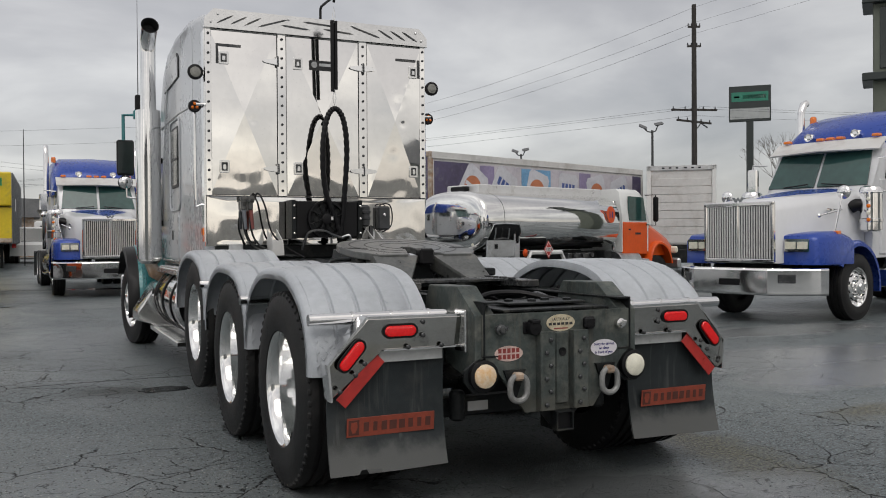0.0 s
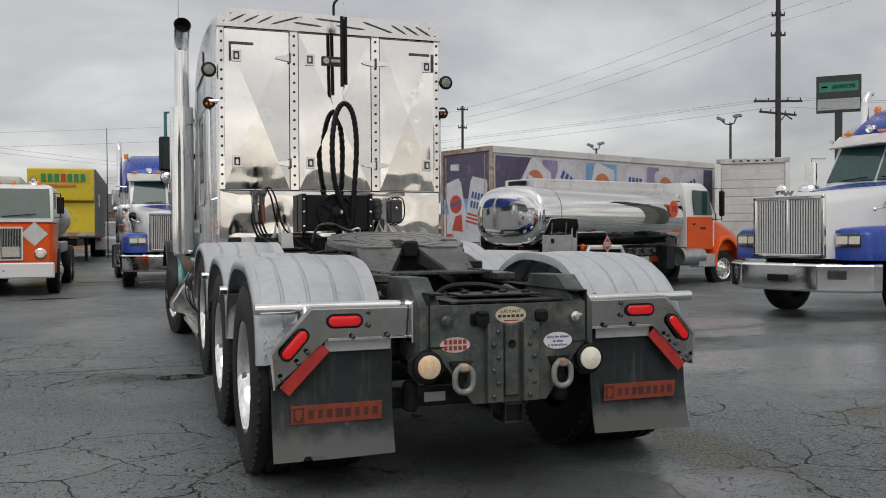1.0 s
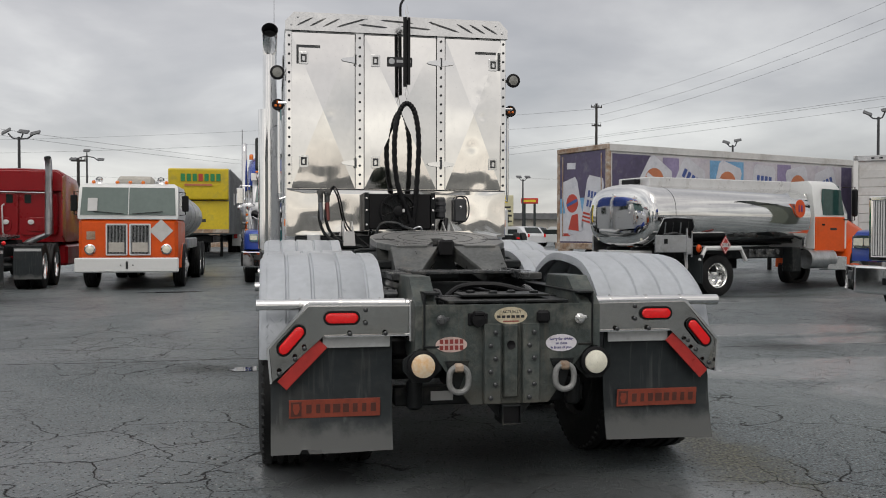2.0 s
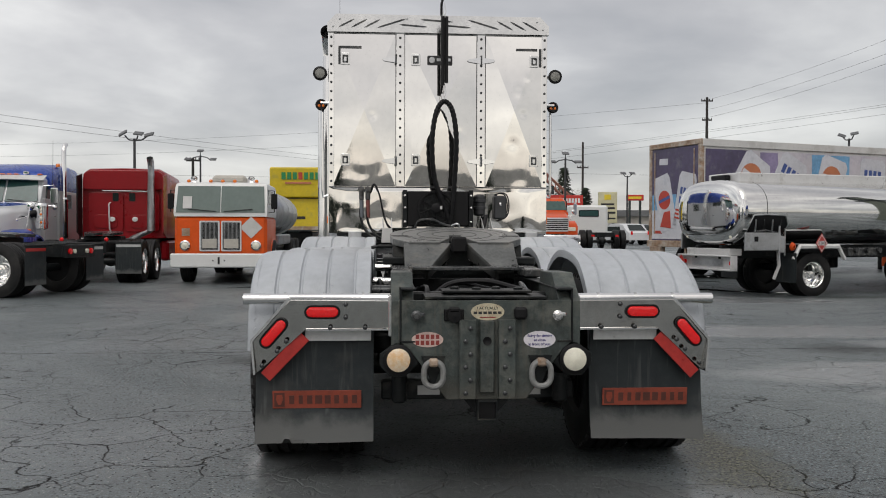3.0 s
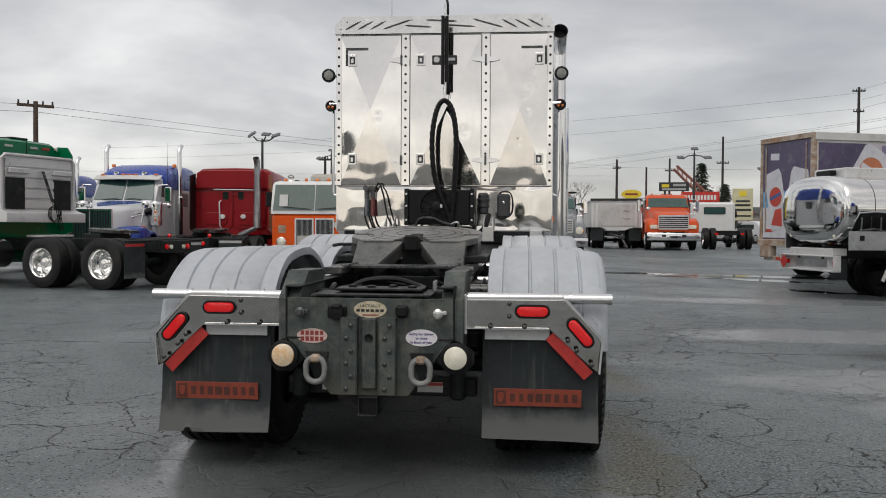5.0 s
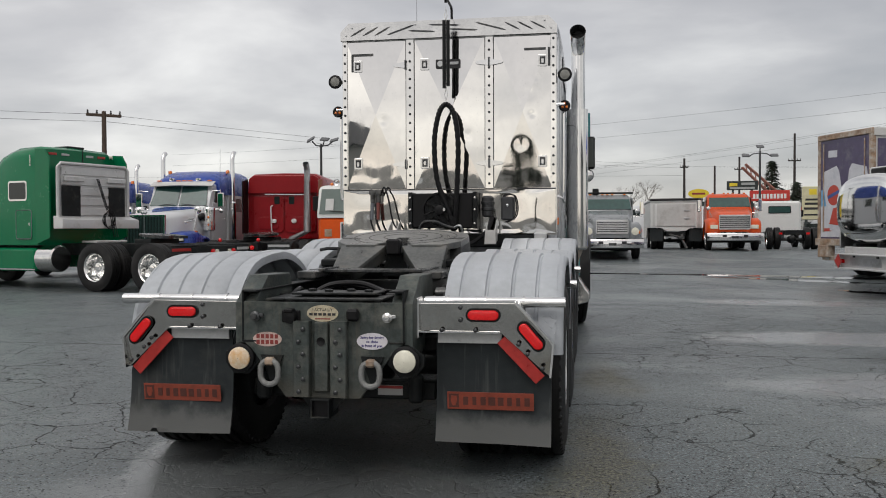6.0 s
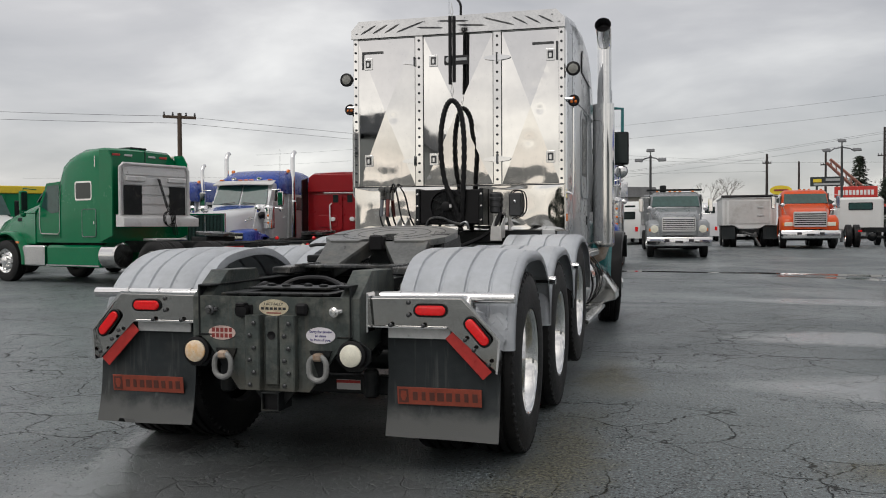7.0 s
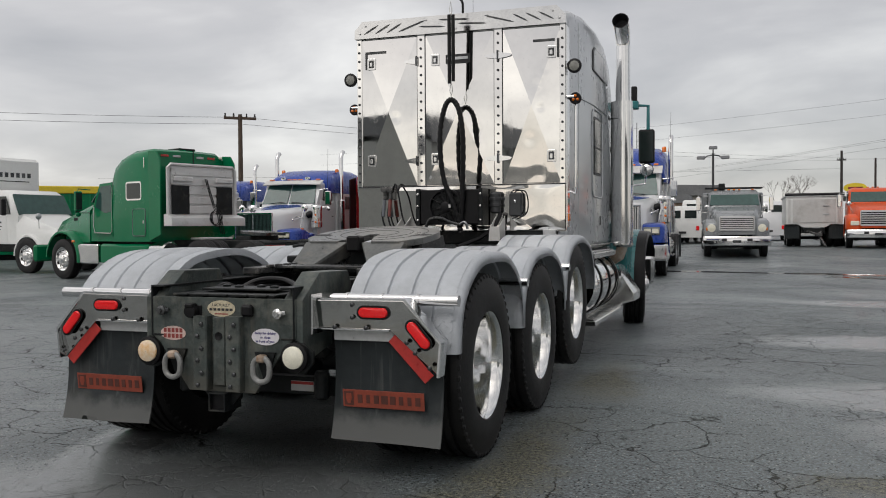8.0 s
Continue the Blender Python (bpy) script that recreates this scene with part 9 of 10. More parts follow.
def delivery_truck(m):
    """White delivery truck with a sloping nose and a tall box."""
    v = thing("box_truck", "white delivery truck with tall box and grey word bars", "truck", m)
    c = part("cab", Geo().loft([[(-w, y, 0.85), (-w, y, 1.7), (-w + 0.1, y, zt - 0.1), (-w + 0.2, y, zt), (w - 0.2, y, zt), (w - 0.1, y, zt - 0.1), (w, y, 1.7), (w, y, 0.85)] for y, w, zt in ((-0.55, 0.98, 1.72), (-0.92, 1.02, 2.36), (-1.2, 1.02, 2.48), (-2.3, 1.02, 2.48))]), WHITE, v, sharp=45)
    part("hood", Geo().loft([[(-w, y, 0.7), (-w, y, zt - 0.25), (-w * 0.8, y, zt), (w * 0.8, y, zt), (w, y, zt - 0.25), (w, y, 0.7)] for y, w, zt in ((1.05, 0.75, 1.05), (0.9, 0.92, 1.3), (0.2, 1.02, 1.5), (-0.6, 1.0, 1.72))]), WHITE, v, "sloping white hood", sharp=45)
    part("windscreen", Geo().loft([[(-0.92, -0.60, 1.72), (0.92, -0.60, 1.72), (0.88, -0.93, 2.32), (-0.88, -0.93, 2.32)], [(-0.92, -0.56, 1.75), (0.92, -0.56, 1.75), (0.88, -0.89, 2.35), (-0.88, -0.89, 2.35)]]), TINT, c)
    for s in (-1, 1):
        part("front_fender", arch(s, 0.6, 1.10, 0, 0.5, 0.66, 0.66, 0, 175), WHITE, v, sharp=50)
        wheel(v, s * 1.0, 0, front=True, near=False)
        wheel(v, s * 1.0, -5.4, dual=True, near=False)
        d = part("door", Geo().box((s * 1.015, -1.55, 1.5), (0.03, 1.1, 1.2), 0.01), WHITE, c)
        part("door_glass", Geo().prism([(-0.85, 1.75), (-1.05, 2.28), (-1.95, 2.28), (-1.95, 1.70)], s * 1.0, s * 1.035, "x"), GLASS, d)
        part("door_words", Geo().box((s * 1.033, -1.55, 1.50), (0.004, 0.6, 0.05)).box((s * 1.033, -1.55, 1.38), (0.004, 0.6, 0.03)).box((s * 1.033, -1.55, 1.28), (0.004, 0.5, 0.03)), GREASE, d)
        part("mirror", Geo().box((s * 1.30, -0.75, 1.95), (0.15, 0.10, 0.5), 0.03), BLACK, v)
        part("hood_mirror", Geo().tube([(s * 0.9, 0.3, 1.3), (s * 1.1, 0.55, 1.6)], 0.012, 6).ball((s * 1.1, 0.55, 1.66), 0.10, 10, (1, 0.5, 1)), DULLALU, v)
    b = part("box", Geo().box((0, -5.4, 2.33), (2.45, 5.9, 2.46), 0.09), WHITE, v, "tall white box body")
    for i in range(8):
        part("word_bar", Geo().box((-0.80 + 0.20 * i, -2.448, 3.02), (0.12, 0.012, 0.15)), GREASE, b)
    part("word_line", Geo().box((-0.1, -2.448, 2.82), (1.4, 0.012, 0.03)), GREASE, b)
    part("chassis", Geo().box((0, -3.2, 0.75), (0.95, 7.5, 0.3), 0.02), FRAME, v)
    part("bumper", Geo().box((0, 1.08, 0.55), (2.1, 0.15, 0.28), 0.05), DULLALU, v)
    return v


delivery_truck(heading(-17.2, 17.6, 0.985, -0.174))


def open_container(m):
    """A long open-topped waste container with a bright rim."""
    v = thing("waste_container", "green open-top waste container with yellow rim", "container", m)
    part("body", Geo().prism([(-1.15, 0.25), (1.15, 0.25), (1.2, 3.05), (1.08, 3.05), (1.04, 0.4), (-1.04, 0.4), (-1.08, 3.05), (-1.2, 3.05)], -3.6, 3.6, "y"), GREEN, v, bevel=0.02)
    for s in (-1, 1):
        part("end_wall", Geo().box((0, s * 3.55, 1.65), (2.2, 0.1, 2.78), 0.01), GREEN, v)
        part("rim", Geo().box((s * 1.16, 0, 3.20), (0.20, 7.3, 0.34), 0.03), YELLOW, v, "yellow rim")
        part("rim", Geo().box((0, s * 3.56, 3.20), (2.1, 0.18, 0.34), 0.03), YELLOW, v, "yellow rim")
        for k in range(9):
            part("side_rib", Geo().box((s * 1.21, -3.2 + 0.8 * k, 1.65), (0.08, 0.10, 2.7), 0.01), GREEN, v)
        part("skid", Geo().box((s * 0.6, 0, 0.125), (0.2, 6.8, 0.25), 0.01), FRAME, v)
    return v


warp(open_container(heading(-25.3, 27.2, 0.75, 0.66)), lambda x, y, z: (x, y, z * 0.92))


def car(m, label, paint, L=4.7, H=1.45, W=1.8, van=False):
    v = thing("van" if van else "car", label, "van" if van else "car", m, "parked cars")
    h = H - 0.25
    if van:
        prof = [(-L / 2, 0.35), (-L / 2, 1.0), (-L / 2 + 0.1, H - 0.1), (-L / 2 + 0.25, H), (L / 2 - 1.6, H), (L / 2 - 1.0, 1.25), (L / 2 - 0.15, 1.05), (L / 2, 0.8), (L / 2, 0.35)]
    else:
        prof = [(-L / 2, 0.35), (-L / 2, 0.85), (-L / 2 + 0.25, 0.98), (-L / 2 + 0.7, H - 0.08), (-L / 2 + 1.2, H), (L / 2 - 2.2, H), (L / 2 - 1.3, 0.98), (L / 2 - 0.15, 0.80), (L / 2, 0.62), (L / 2, 0.35)]
    b = part("body", Geo().loft([[(x * W / 2, y * k, z if k == 1 else 0.35 + (z - 0.35) * 0.97) for y, z in prof] for x, k in ((-1, 0.97), (-0.9, 1.0), (0.9, 1.0), (1, 0.97))]), paint, v, sharp=45)
    for s in (-1, 1):
        part("side_glass", Geo().box((s * W / 2 * 0.995, -0.2 if not van else -0.4, H - 0.38), (0.02, L * 0.42, 0.34), 0.01), GLASS, b)
        part("tail_lamp", Geo().box((s * W * 0.40, -L / 2 - 0.005, 0.85), (0.16, 0.04, 0.24), 0.01), REDLENS, b)
        part("headlamp", Geo().box((s * W * 0.36, L / 2 - 0.03, 0.68), (0.3, 0.08, 0.14), 0.03), CLEARLENS, b)
        for y in (-L * 0.30, L * 0.31):
            w = part("wheel", Geo().lathe([(0.20, -0.1), (0.30, -0.1), (0.33, -0.08), (0.33, 0.08), (0.30, 0.1), (0.20, 0.1), (0.001, 0.07)], 20, Matrix.Translation((s * (W / 2 - 0.1), y, 0.33)) @ (TURN_X if s > 0 else pose(0, 0, 0, 0, -90, 0))), RUBBER, v)
            part("rim", Geo().lathe([(0.20, 0.095), (0.12, 0.105), (0.001, 0.10)], 16, Matrix.Translation((s * (W / 2 - 0.1), y, 0.33)) @ (TURN_X if s > 0 else pose(0, 0, 0, 0, -90, 0))), DULLALU, w)
    if van:
        for s in (-1, 1):
            part("rear_glass", Geo().box((s * 0.42, -L / 2 + 0.045, H - 0.45), (0.62, 0.05, 0.42), 0.01), GLASS, b)
        part("plate_bar", Geo().box((0, -L / 2 - 0.01, 0.62), (0.4, 0.03, 0.12)), INK, b)
    else:
        part("rear_glass", Geo().loft([[(-0.68, -L / 2 + 0.30, 1.0), (0.68, -L / 2 + 0.30, 1.0), (0.6, -L / 2 + 0.70, H - 0.1), (-0.6, -L / 2 + 0.70, H - 0.1)], [(-0.68, -L / 2 + 0.26, 1.02), (0.68, -L / 2 + 0.26, 1.02), (0.6, -L / 2 + 0.66, H - 0.08), (-0.6, -L / 2 + 0.66, H - 0.08)]]), GLASS, b)
        part("windscreen", Geo().loft([[(-0.7, L / 2 - 1.33, 1.0), (0.7, L / 2 - 1.33, 1.0), (0.62, L / 2 - 2.12, H - 0.06), (-0.62, L / 2 - 2.12, H - 0.06)], [(-0.7, L / 2 - 1.29, 1.02), (0.7, L / 2 - 1.29, 1.02), (0.62, L / 2 - 2.08, H - 0.04), (-0.62, L / 2 - 2.08, H - 0.04)]]), GLASS, b)
    return v


DARKCAR = material("dark_car_paint", (0.03, 0.035, 0.045), 0.25, 0.2, 0.1, 2, coat=0.6)
car(heading(-0.4, 48.0, 0.12, 1.0), "white passenger van parked at the lot edge", WHITE, 5.4, 2.05, 2.0, True)
car(heading(0.2, 52.5, 0.1, 1.0), "white van with roof seen behind others", WHITE, 5.4, 2.5, 2.0, True)
car(heading(3.9, 58.5, 0.0, 1.0), "silver van parked beside dump trailer", SILVER, 5.6, 2.5, 2.0, True)
car(heading(8.0, 59.0, 0.1, -1.0), "silver van parked behind orange truck", SILVER, 5.6, 2.5, 2.0, True)
car(heading(1.5, 64.0, 1.0, 0.1), "dark saloon car parked far off", DARKCAR)
car(heading(16.7, 57.5, -0.4, 1.0), "silver hatchback car parked near the trailer", SILVER, 4.4, 1.5)
car(heading(18.6, 62.0, -0.4, 1.0), "dark hatchback car parked far off", DARKCAR, 4.4, 1.5)
car(heading(20.2, 58.5, -0.3, 1.0), "white hatchback car parked far off", WHITE, 4.4, 1.5)
car(heading(-1.9, 43.5, 0.0, 1.0), "white pickup-like car parked beside the yellow trailer", WHITE, 4.9, 1.7)
car(heading(-2.2, 55.0, 0.0, 1.0), "silver saloon car parked far off", SILVER)


# ---- poles, lamps, wires, signs ----
def wood_pole(label, x, y, h, arms, mat=None, r=0.16):
    v = thing("utility_pole", label, "pole", pose(x, y, 0), "utility poles")
    part("mast", Geo().rod((0, 0, -0.2), (0, 0, h), r, 12, r * 0.7), mat or DARKPOLE, v)
    for z, w, a in arms:
        d = Vector((math.cos(radians(a)), math.sin(radians(a)), 0))
        cr = part("crossarm", Geo().box((0, 0, z), (w, 0.12, 0.14), 0.01, pose(0, 0, 0, 0, 0, a)), mat or DARKPOLE, v)
        for k in (-0.46, -0.2, 0.2, 0.46):
            p = d * (k * w)
            part("insulator", Geo().lathe([(0.03, 0), (0.06, 0.05), (0.03, 0.09), (0.05, 0.14), (0.02, 0.18)], 8, Matrix.Translation((p.x, p.y, z + 0.07)), True), POLEMETAL, cr)
    return v


PA, PB, PC, PD = (41.8, 46.3), (35.6, 91.0), (-22.4, 36.3), (13.0, 110.0)
bigp = wood_pole("tall dark timber utility pole with double crossarms", *PA, 18.1, ((10.5, 3.4, -20), (9.65, 3.8, 10), (15.1, 1.0, -25), (16.5, 0.9, -25)), None, 0.23)
part("transformer_bracket", Geo().tube([(0.3, 0, 9.2), (0.7, 0.1, 9.6), (1.3, 0.1, 9.3)], 0.05, 8), POLEMETAL, bigp)
wood_pole("slim dark utility pole far off", *PB, 16.0, ((15.6, 1.3, 0), (13.5, 1.1, 0)), None, 0.19)
wood_pole("slim dark utility pole far off", 24.5, 102.6, 12.1, ((9.0, 1.4, 0),), None, 0.17)
wood_pole("slim dark utility pole far off", 20.2, 113.7, 10.4, ((8.8, 1.2, 0),), None, 0.17)
wood_pole("brown timber utility pole with one crossarm", *PC, 7.2, ((7.0, 1.65, 40),), WOOD, 0.15)
wood_pole("slim dark utility pole far off", *PD, 10.0, ((8.9, 1.0, 0),), None, 0.19)
wood_pole("slim dark utility pole far off", 16.0, 105.0, 8.7, (), None, 0.15)
wood_pole("slim dark utility pole far off", -14.4, 63.8, 6.7, ((6.5, 1.0, 0),), None, 0.14)
LAMPHEAD = material("lamp_head_metal", (0.12, 0.125, 0.13), 0.5, 0.3, 0.2, 5)


def lot_lamp(label, x, y, h, heads, turn=0.0):
    v = thing("street_lamp", label, "lamp", pose(x, y, 0, 0, 0, turn), "lot lamps")
    part("mast", Geo().rod((0, 0, 0), (0, 0, h - 0.25), 0.09, 10, 0.06), POLEMETAL, v)
    for dx, dz, tiltd in heads:
        part("arm", Geo().tube([(0, 0, h - 0.35), (dx * 0.5, 0, h - 0.32 + dz * 0.2), (dx * 0.85, 0, h - 0.15 + dz)], 0.035, 8), POLEMETAL, v)
        part("head", Geo().box((0, 0, 0), (0.46, 0.36, 0.09), 0.03, Matrix.Translation((dx, 0, h - 0.05 + dz)) @ pose(0, 0, 0, 25, tiltd, 0)), LAMPHEAD, v, "flat lamp head")
    return v


lot_lamp("dark lot lamp with three flat heads", -12.3, 39.7, 5.95, ((-0.55, 0.05, -30), (0.2, 0.05, 5), (0.7, 0.0, -15)))
lot_lamp("dark lot lamp with two flat heads", 28.9, 35.0, 7.4, ((-0.5, 0.0, 25), (0.35, 0.15, -10)), -30)
lot_lamp("dark lot lamp with two flat heads", 28.1, 47.7, 7.2, ((-0.4, 0.0, 20), (0.3, 0.1, -10)), -30)
lot_lamp("dark lot lamp with three heads", 11.75, 53.0, 6.3, ((-0.85, -0.45, 0), (0.0, 0.1, 0), (0.85, -0.45, 0)))
lot_lamp("dark lot lamp with three heads", 0.75, 48.0, 5.6, ((-0.65, -0.45, 0), (0.0, 0.1, 0), (0.65, -0.45, 0)))
lot_lamp("dark lot lamp with three heads", -13.2, 60.5, 6.9, ((-0.9, -0.5, 0), (0.0, 0.1, 0), (0.9, -0.5, 0)))
lot_lamp("pale lot lamp with one head", 19.6, 66.0, 6.0, ((0.4, 0.0, 0), (-0.35, 0.0, 0)))
ant = whole("aerial_mast", Geo().rod((0, 0, 0), (0, 0, 6.0), 0.03, 6, 0.015), POLEMETAL, "thin whip aerial mast", "mast", m=pose(-2.2, 37.2, 0))


def wires(label, a, b, sag, offs, r=0.010):
    """Slack lines between two poles."""
    for o in offs:
        A, B = Vector(a) + Vector(o), Vector(b) + Vector(o)
        pts = [A.lerp(B, t) - Vector((0, 0, 4 * sag * t * (1 - t))) for t in [i / 14 for i in range(15)]]
        whole("overhead_wire", Geo().tube(pts, r * 0.72, 5), BLACK, label, "wire", "overhead wires")


WL = "thin black overhead wire sagging between poles"
wires(WL, (*PA, 17.9), (*PB, 15.7), 0.7, ((0, 0, 0), (0.3, 0, -1.0), (-0.3, 0, -2.0)), 0.014)
wires(WL, (*PA, 17.9), (36.0, -40.0, 18.5), 1.0, ((0, 0, 0), (0.3, 0, -1.0), (-0.3, 0, -2.0)))
wires(WL, (*PA, 10.7), (-40.0, 140.0, 6.6), 1.0, ((0.5, 0, 0), (-0.5, 0, 0.0), (0, 0, -0.6)), 0.011)
wires(WL, (*PA, 10.7), (100.0, 30.0, 12.0), 0.8, ((0, 0.5, 0), (0, -0.5, 0), (0, 0, -0.6)))
wires(WL, (*PB, 15.4), (-60.0, 120.0, 12.5), 1.0, ((0, 0, 0), (0, 0, -1.6)), 0.014)
wires(WL, (*PC, 7.05), (*PD, 9.2), 0.5, ((0, 0, 0), (0, 0, -0.35)), 0.012)
wires(WL, (*PC, 7.05), (-52.0, 8.0, 7.4), 0.5, ((0, 0, 0), (0, 0, -0.35)), 0.012)
wires(WL, (*PD, 9.0), (75.0, 120.0, 9.4), 0.3, ((0, 0, 0),), 0.016)
wires(WL, (-75.0, 88.0, 7.6), (*PD, 7.9), 0.2, ((0, 0, 0),), 0.014)

SIGNDARK = material("sign_dark", (0.02, 0.028, 0.028), 0.4, 0, 0.15, 2)
SIGNGREEN = material("sign_green", (0.02, 0.18, 0.12), 0.4, 0, 0.1, 2)
SIGNPALE = material("sign_pale", (0.36, 0.38, 0.38), 0.5, 0, 0.1, 2)
SIGNRED = material("sign_red", (0.50, 0.03, 0.02), 0.45, 0, 0.1, 2)
SIGNYELLOW = material("sign_yellow", (0.72, 0.55, 0.03), 0.45, 0, 0.1, 2)
SIGNCREAM = material("sign_cream", (0.55, 0.52, 0.34), 0.5, 0, 0.1, 2)


def street_sign(label, m, w, h, zc, face, post=True, bars=(), two=False, name="street_sign"):
    v = thing(name, label, "sign", m)
    b = part("panel", Geo().box((0, 0, zc), (w, 0.35, h), 0.03), face, v)
    for x, z, bw, bh, mat in bars:
        part("word_bar", Geo().box((x, -0.182, z), (bw, 0.012, bh)), mat, b)
    if post:
        for x in ((-w * 0.3, w * 0.3) if two else (0,)):
            part("post", Geo().box((x, 0, (zc - h / 2) / 2), (0.55 if not two else 0.2, 0.3, zc - h / 2)), SIGNDARK, v)
    return v


street_sign("dark hire-firm pylon sign with green and pale panels", pose(50.8, 50.0, 0, 0, 0, -45), 3.2, 2.85, 12.0, SIGNDARK, True,
            [(0, 12.55, 2.8, 0.76, SIGNGREEN), (0.35, 12.55, 1.7, 0.30, WHITE), (0, 11.2, 3.0, 0.86, SIGNPALE)] + [(-1.0, 12.55, 0.42, 0.14, WHITE)])
street_sign("red and white dealer sign with letter blocks", pose(17.3, 79.1, 0, 0, 0, -10), 3.4, 0.95, 4.2, SIGNRED, True, [(-1.3 + 0.29 * i, 4.15, 0.2, 0.42, WHITE) for i in range(10)], True)
street_sign("black dealer sign with yellow mark", pose(15.5, 82.5, 0, 0, 0, -8), 2.8, 0.85, 5.3, SIGNDARK, True, [(-0.8, 5.38, 0.7, 0.3, SIGNYELLOW), (0.5, 5.45, 1.2, 0.22, SIGNPALE), (0, 5.05, 2.2, 0.18, SIGNPALE)], True)
ys = thing("street_sign", "yellow oval roadside sign on a post", "sign", pose(12.4, 90.0, 0, 0, 0, -6))
yp = part("panel", Geo().prism(oval(2.1, 0.95), -0.12, 0.12, "y", Matrix.Translation((0, 0, 4.85))), SIGNYELLOW, ys)
part("word_bar", Geo().box((0, -0.13, 4.85), (1.3, 0.02, 0.2)), DARKRED, yp)
part("post", Geo().rod((0, 0, 0), (0, 0, 4.5), 0.12, 10), POLEMETAL, ys)
street_sign("cream roadside sign with dark word lines", pose(17.3, 63.4, 0, 0, 0, -10), 1.45, 2.4, 3.1, SIGNCREAM, True, [(0, 3.9, 0.5, 0.4, SIGNYELLOW), (0, 3.35, 1.0, 0.14, INK), (0, 3.05, 1.1, 0.16, INK), (0, 2.7, 1.2, 0.16, INK), (0, 2.25, 1.2, 0.12, INK)], True)
street_sign("small orange roadside sign", pose(22.0, 72.0, 0, 0, 0, -12), 1.5, 0.5, 4.2, SIGNRED, True, [(0, 4.2, 1.1, 0.2, SIGNYELLOW)], True)
BOOMRED = material("faded_boom_red", (0.30, 0.13, 0.10), 0.6, 0, 0.15, 2)
# red lattice boom behind the signs
bm_ = thing("crane_boom", "red lattice crane boom raised aslant", "crane", pose(16.6, 84.0, 0))
for k in (-0.25, 0.25):
    part("chord", Geo().rod((2.4, k, 3.8), (-0.9, k, 7.1), 0.10, 6), BOOMRED, bm_)
    part("chord", Geo().rod((2.9, k, 4.2), (-0.6, k, 7.4), 0.10, 6), BOOMRED, bm_)
for i in range(8):
    t0, t1 = i / 8, (i + 1) / 8
    part("lacing", Geo().rod((2.4 - 3.3 * t0, -0.25, 3.8 + 3.3 * t0), (2.9 - 3.5 * t1, -0.25, 4.2 + 3.2 * t1), 0.06, 5), BOOMRED, bm_)
part("crane_base", Geo().box((2.7, 0, 2.0), (0.4, 0.6, 4.0), 0.05), POLEMETAL, bm_)
# tall grey-green sign tower at the lot's edge
tw = thing("sign_tower", "tall grey-green panelled sign tower", "tower", pose(22.0, 15.4, 0, 0, 0, -52))
TOWERM = material("tower_panel", (0.11, 0.125, 0.10), 0.6, 0, 0.12, 1.5)
part("shaft", Geo().box((0.6, 0, 4.5), (1.5, 1.2, 9.0), 0.04), TOWERM, tw)
part("collar", Geo().box((0.6, 0, 6.2), (2.1, 1.7, 0.25), 0.03), SIGNDARK, tw)
part("collar", Geo().box((0.6, 0, 8.6), (2.1, 1.7, 0.3), 0.03), SIGNDARK, tw)
part("glazing", Geo().box((0.6, -0.62, 7.4), (1.1, 0.05, 1.9), 0.02), GLASS, tw)


# ---- buildings, trees and hills in the distance ----
def shop(label, x0, x1, y, depth, h, roofm, wallm, windows=True):
    v = thing("shop_building", label, "building", pose((x0 + x1) / 2, y, 0))
    w = x1 - x0
    part("wall", Geo().box((0, depth / 2, h * 0.42), (w, depth, h * 0.84), 0.02), wallm, v)
    part("roof", Geo().prism([(-w / 2 - 0.4, h * 0.80), (-w / 2 - 0.1, h * 0.99), (0, h), (w / 2 + 0.1, h * 0.97), (w / 2 + 0.4, h * 0.80)], -0.5, depth, "y"), roofm, v, "low grey roof")
    if windows:
        n = max(2, int(w / 2.2))
        for i in range(n):
            wd = part("window", Geo().box((-w / 2 + (i + 0.5) * w / n, -0.02, h * 0.36), (w / n * 0.7, 0.06, h * 0.34), 0.01), POLEMETAL, v)
            part("pane", Geo().box((-w / 2 + (i + 0.5) * w / n, -0.045, h * 0.36), (w / n * 0.62, 0.03, h * 0.29)), GLASS, wd)
    return v


shop("grey-roofed low shop with tan wall and windows", -9.0, 0.5, 72.0, 10, 4.7, ROOFING, CONCRETE)
shop("long low white shed with red band", 0.5, 26.0, 96.0, 8, 3.6, CANRED, OFFWHITE)
shop("long low pale shed behind parked cars", 26.0, 70.0, 100.0, 8, 3.8, ROOFING, CONCRETE)
shop("long low grey shed beyond the tractors", -70.0, -12.0, 92.0, 8, 3.6, ROOFING, OFFWHITE)
shop("low brown building beyond the yellow trailer", -8.0, -1.5, 60.0, 6, 3.6, ROOFING, RUST)
NEEDLE = material("conifer_needles", (0.018, 0.030, 0.016), 0.9, 0, 0.4, 3)
FARWOOD = material("far_woods", (0.045, 0.058, 0.055), 0.95, 0, 0.3, 0.05)
BARE = material("bare_twig", (0.10, 0.085, 0.07), 0.9, 0, 0.2, 3)


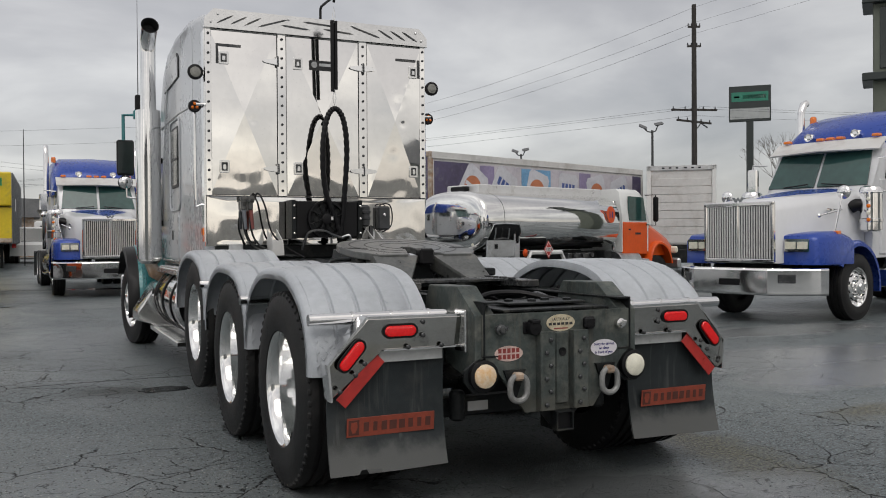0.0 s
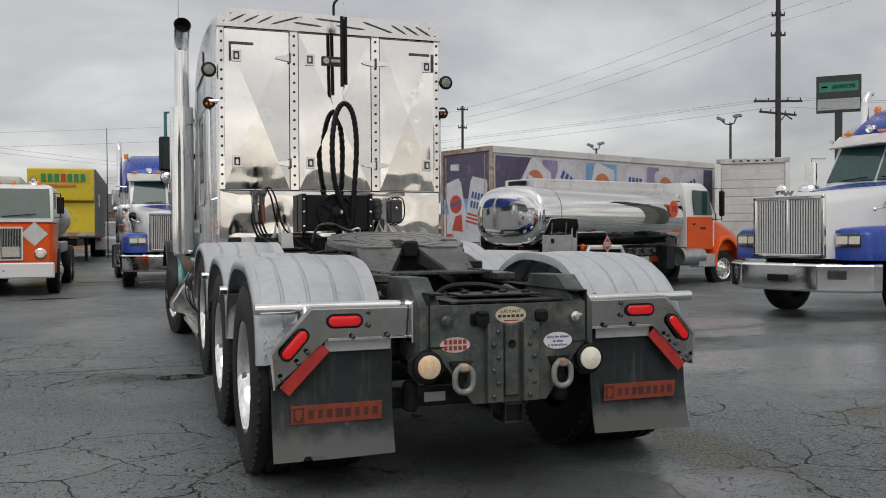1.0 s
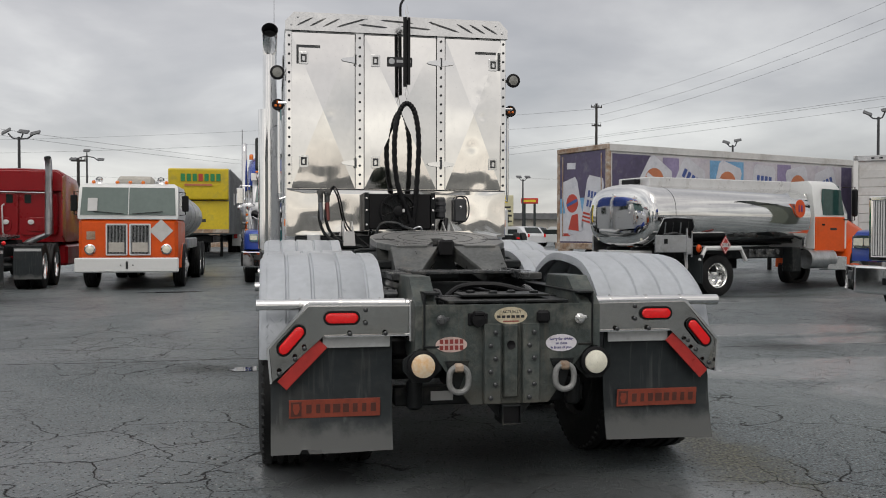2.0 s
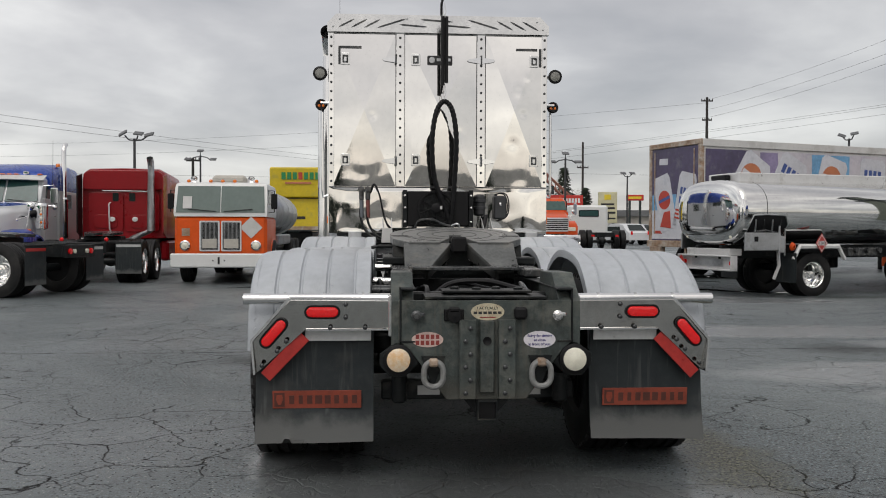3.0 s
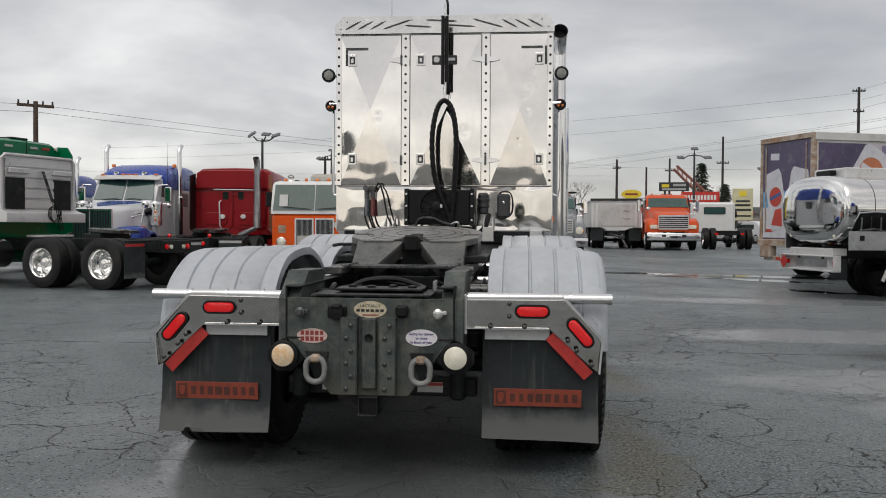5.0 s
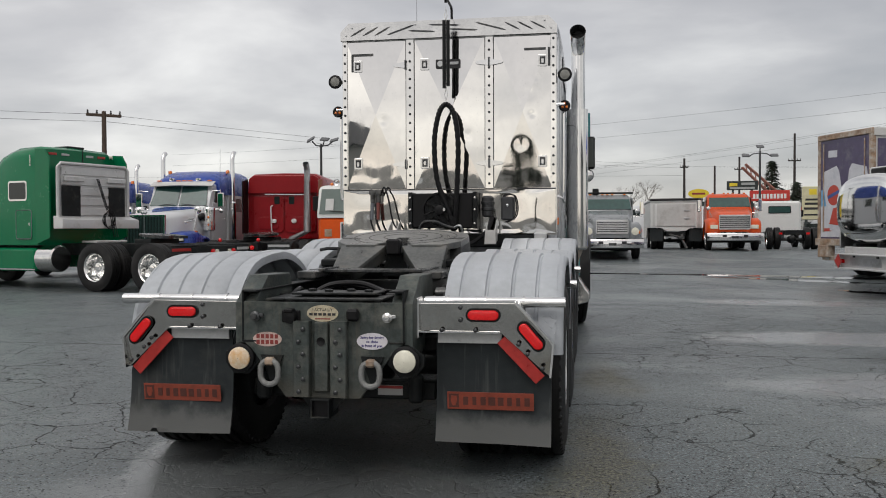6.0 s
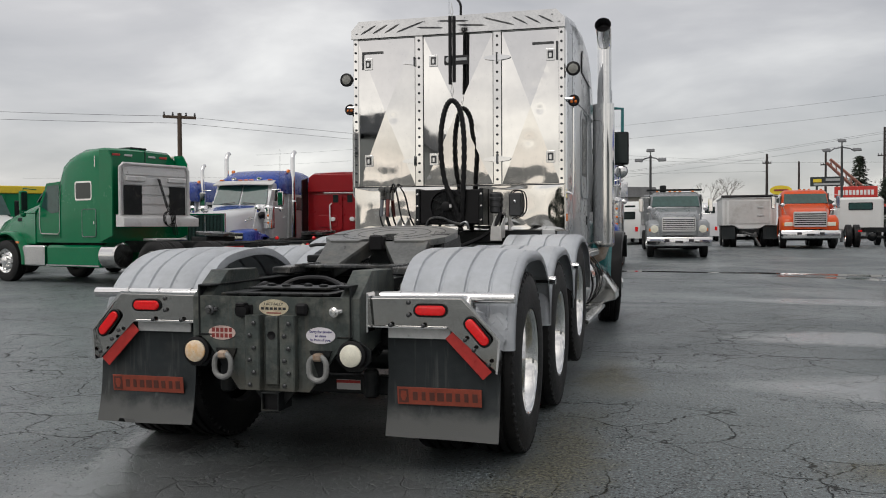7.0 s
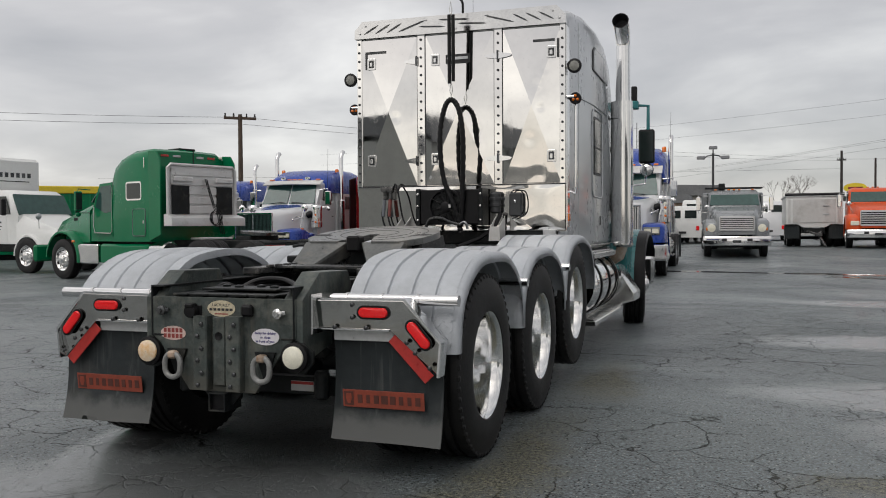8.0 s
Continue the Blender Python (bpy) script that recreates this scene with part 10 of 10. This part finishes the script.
def conifer(x, y, h):
    v = thing("conifer_tree", "dark green conifer with ragged outline", "tree", pose(x, y, 0))
    part("trunk", Geo().rod((0, 0, 0), (0, 0, h * 0.95), 0.16, 8, 0.03), WOOD, v)
    rnd = random.Random(int(x * 10))
    g = Geo()
    for i in range(700):
        t = rnd.random() ** 0.75
        z = h * (0.14 + 0.86 * t)
        R = (1 - t) * h * 0.24 * (0.7 + 0.5 * rnd.random()) + 0.08
        a = rnd.random() * 6.283
        r = R * (0.35 + 0.65 * rnd.random())
        c, s_ = math.cos(a), math.sin(a)
        L, W = 0.32 + 0.3 * rnd.random(), 0.10 + 0.08 * rnd.random()
        p = Vector((r * c, r * s_, z))
        out, side = Vector((c, s_, -0.35)) * L, Vector((-s_, c, 0)) * W
        g.add([p - side, p + side, p + out * 0.6 + side * 0.7 - Vector((0, 0, 0.05)), p + out, p + out * 0.6 - side * 0.7], [(0, 1, 2, 3, 4)])
    part("crown", g, NEEDLE, v)
    return v


conifer(20.3, 93.8, 8.4)
conifer(23.5, 97.0, 6.3)
conifer(-19.5, 75.0, 5.5)


def bare_tree(x, y, h, seed):
    v = thing("bare_tree", "leafless winter tree with fine twigs", "tree", pose(x, y, 0))
    rnd = random.Random(seed)
    trunk, twigs = Geo(), Geo()
    trunk.rod((0, 0, 0), (0, 0, h * 0.5), 0.14, 8, 0.08)

    def grow(p, d, L, r, k):
        q = p + d * L
        twigs.rod(p, q, r, 5, r * 0.65)
        if k == 0:
            return
        for _ in range(3):
            grow(q, (d + Vector((rnd.uniform(-0.7, 0.7), rnd.uniform(-0.7, 0.7), rnd.uniform(-0.15, 0.5)))).normalized(), L * 0.72, r * 0.6, k - 1)
    for _ in range(4):
        grow(Vector((0, 0, h * 0.42)), Vector((rnd.uniform(-0.7, 0.7), rnd.uniform(-0.7, 0.7), 0.9)).normalized(), h * 0.22, 0.035, 3)
    part("trunk", trunk, BARE, v)
    part("limbs", twigs, BARE, v)
    return v


bare_tree(56.5, 51.5, 10.4, 3)
bare_tree(8.2, 108.0, 7.5, 5)
bare_tree(6.0, 112.0, 7.0, 6)
bare_tree(25.0, 118.0, 8.0, 7)


def woods(label, y, x0, x1, h, seed, step=3.0, deep=40):
    """A far ridge of woods with an uneven top."""
    rnd = random.Random(seed)
    g = Geo()
    n = int((x1 - x0) / step)
    front, back = [], []
    for i in range(n + 1):
        x = x0 + (x1 - x0) * i / n
        z = h * (0.62 + 0.38 * noise.noise(Vector((x * 0.008, seed, 0)))) + h * 0.10 * rnd.random()
        front.append((x, y, z))
    low = [(x, y - deep * 0.05, -0.5) for x, _, _ in front]
    rear = [(x, y + deep, z * 0.8) for x, _, z in front]
    g.loft([low, front, rear], False, False)
    return whole("far_woods", g, FARWOOD, label, "woods", kind="stuff", sharp=80)


woods("dark wooded ridge far behind the lot", 620, 40, 700, 26, 3)
woods("low dark tree line far behind the lot", 420, -500, 300, 8, 9, 2.0)

FARWOOD = material("bare_roadside_woods", (0.23, 0.23, 0.215), 0.95, 0, 0.3, 0.2)
woods("low grey tree line across the road", -92, -220, 220, 3.8, 21, 1.2, -40)


# sheds that close the lot on its street side
shop("low grey-green workshop behind the lot", -36.0, -15.0, -34.0, 10, 6.6, ROOFING, material("grey_green_cladding", (0.33, 0.34, 0.32), 0.6, 0, 0.12, 1.0), False)
shop("low grey workshop behind the lot", 21.0, 42.0, -34.0, 10, 6.4, ROOFING, bpy.data.materials["grey_green_cladding"], False)
conifer(-4.6, -56.0, 4.6)
conifer(7.5, -60.0, 2.6)
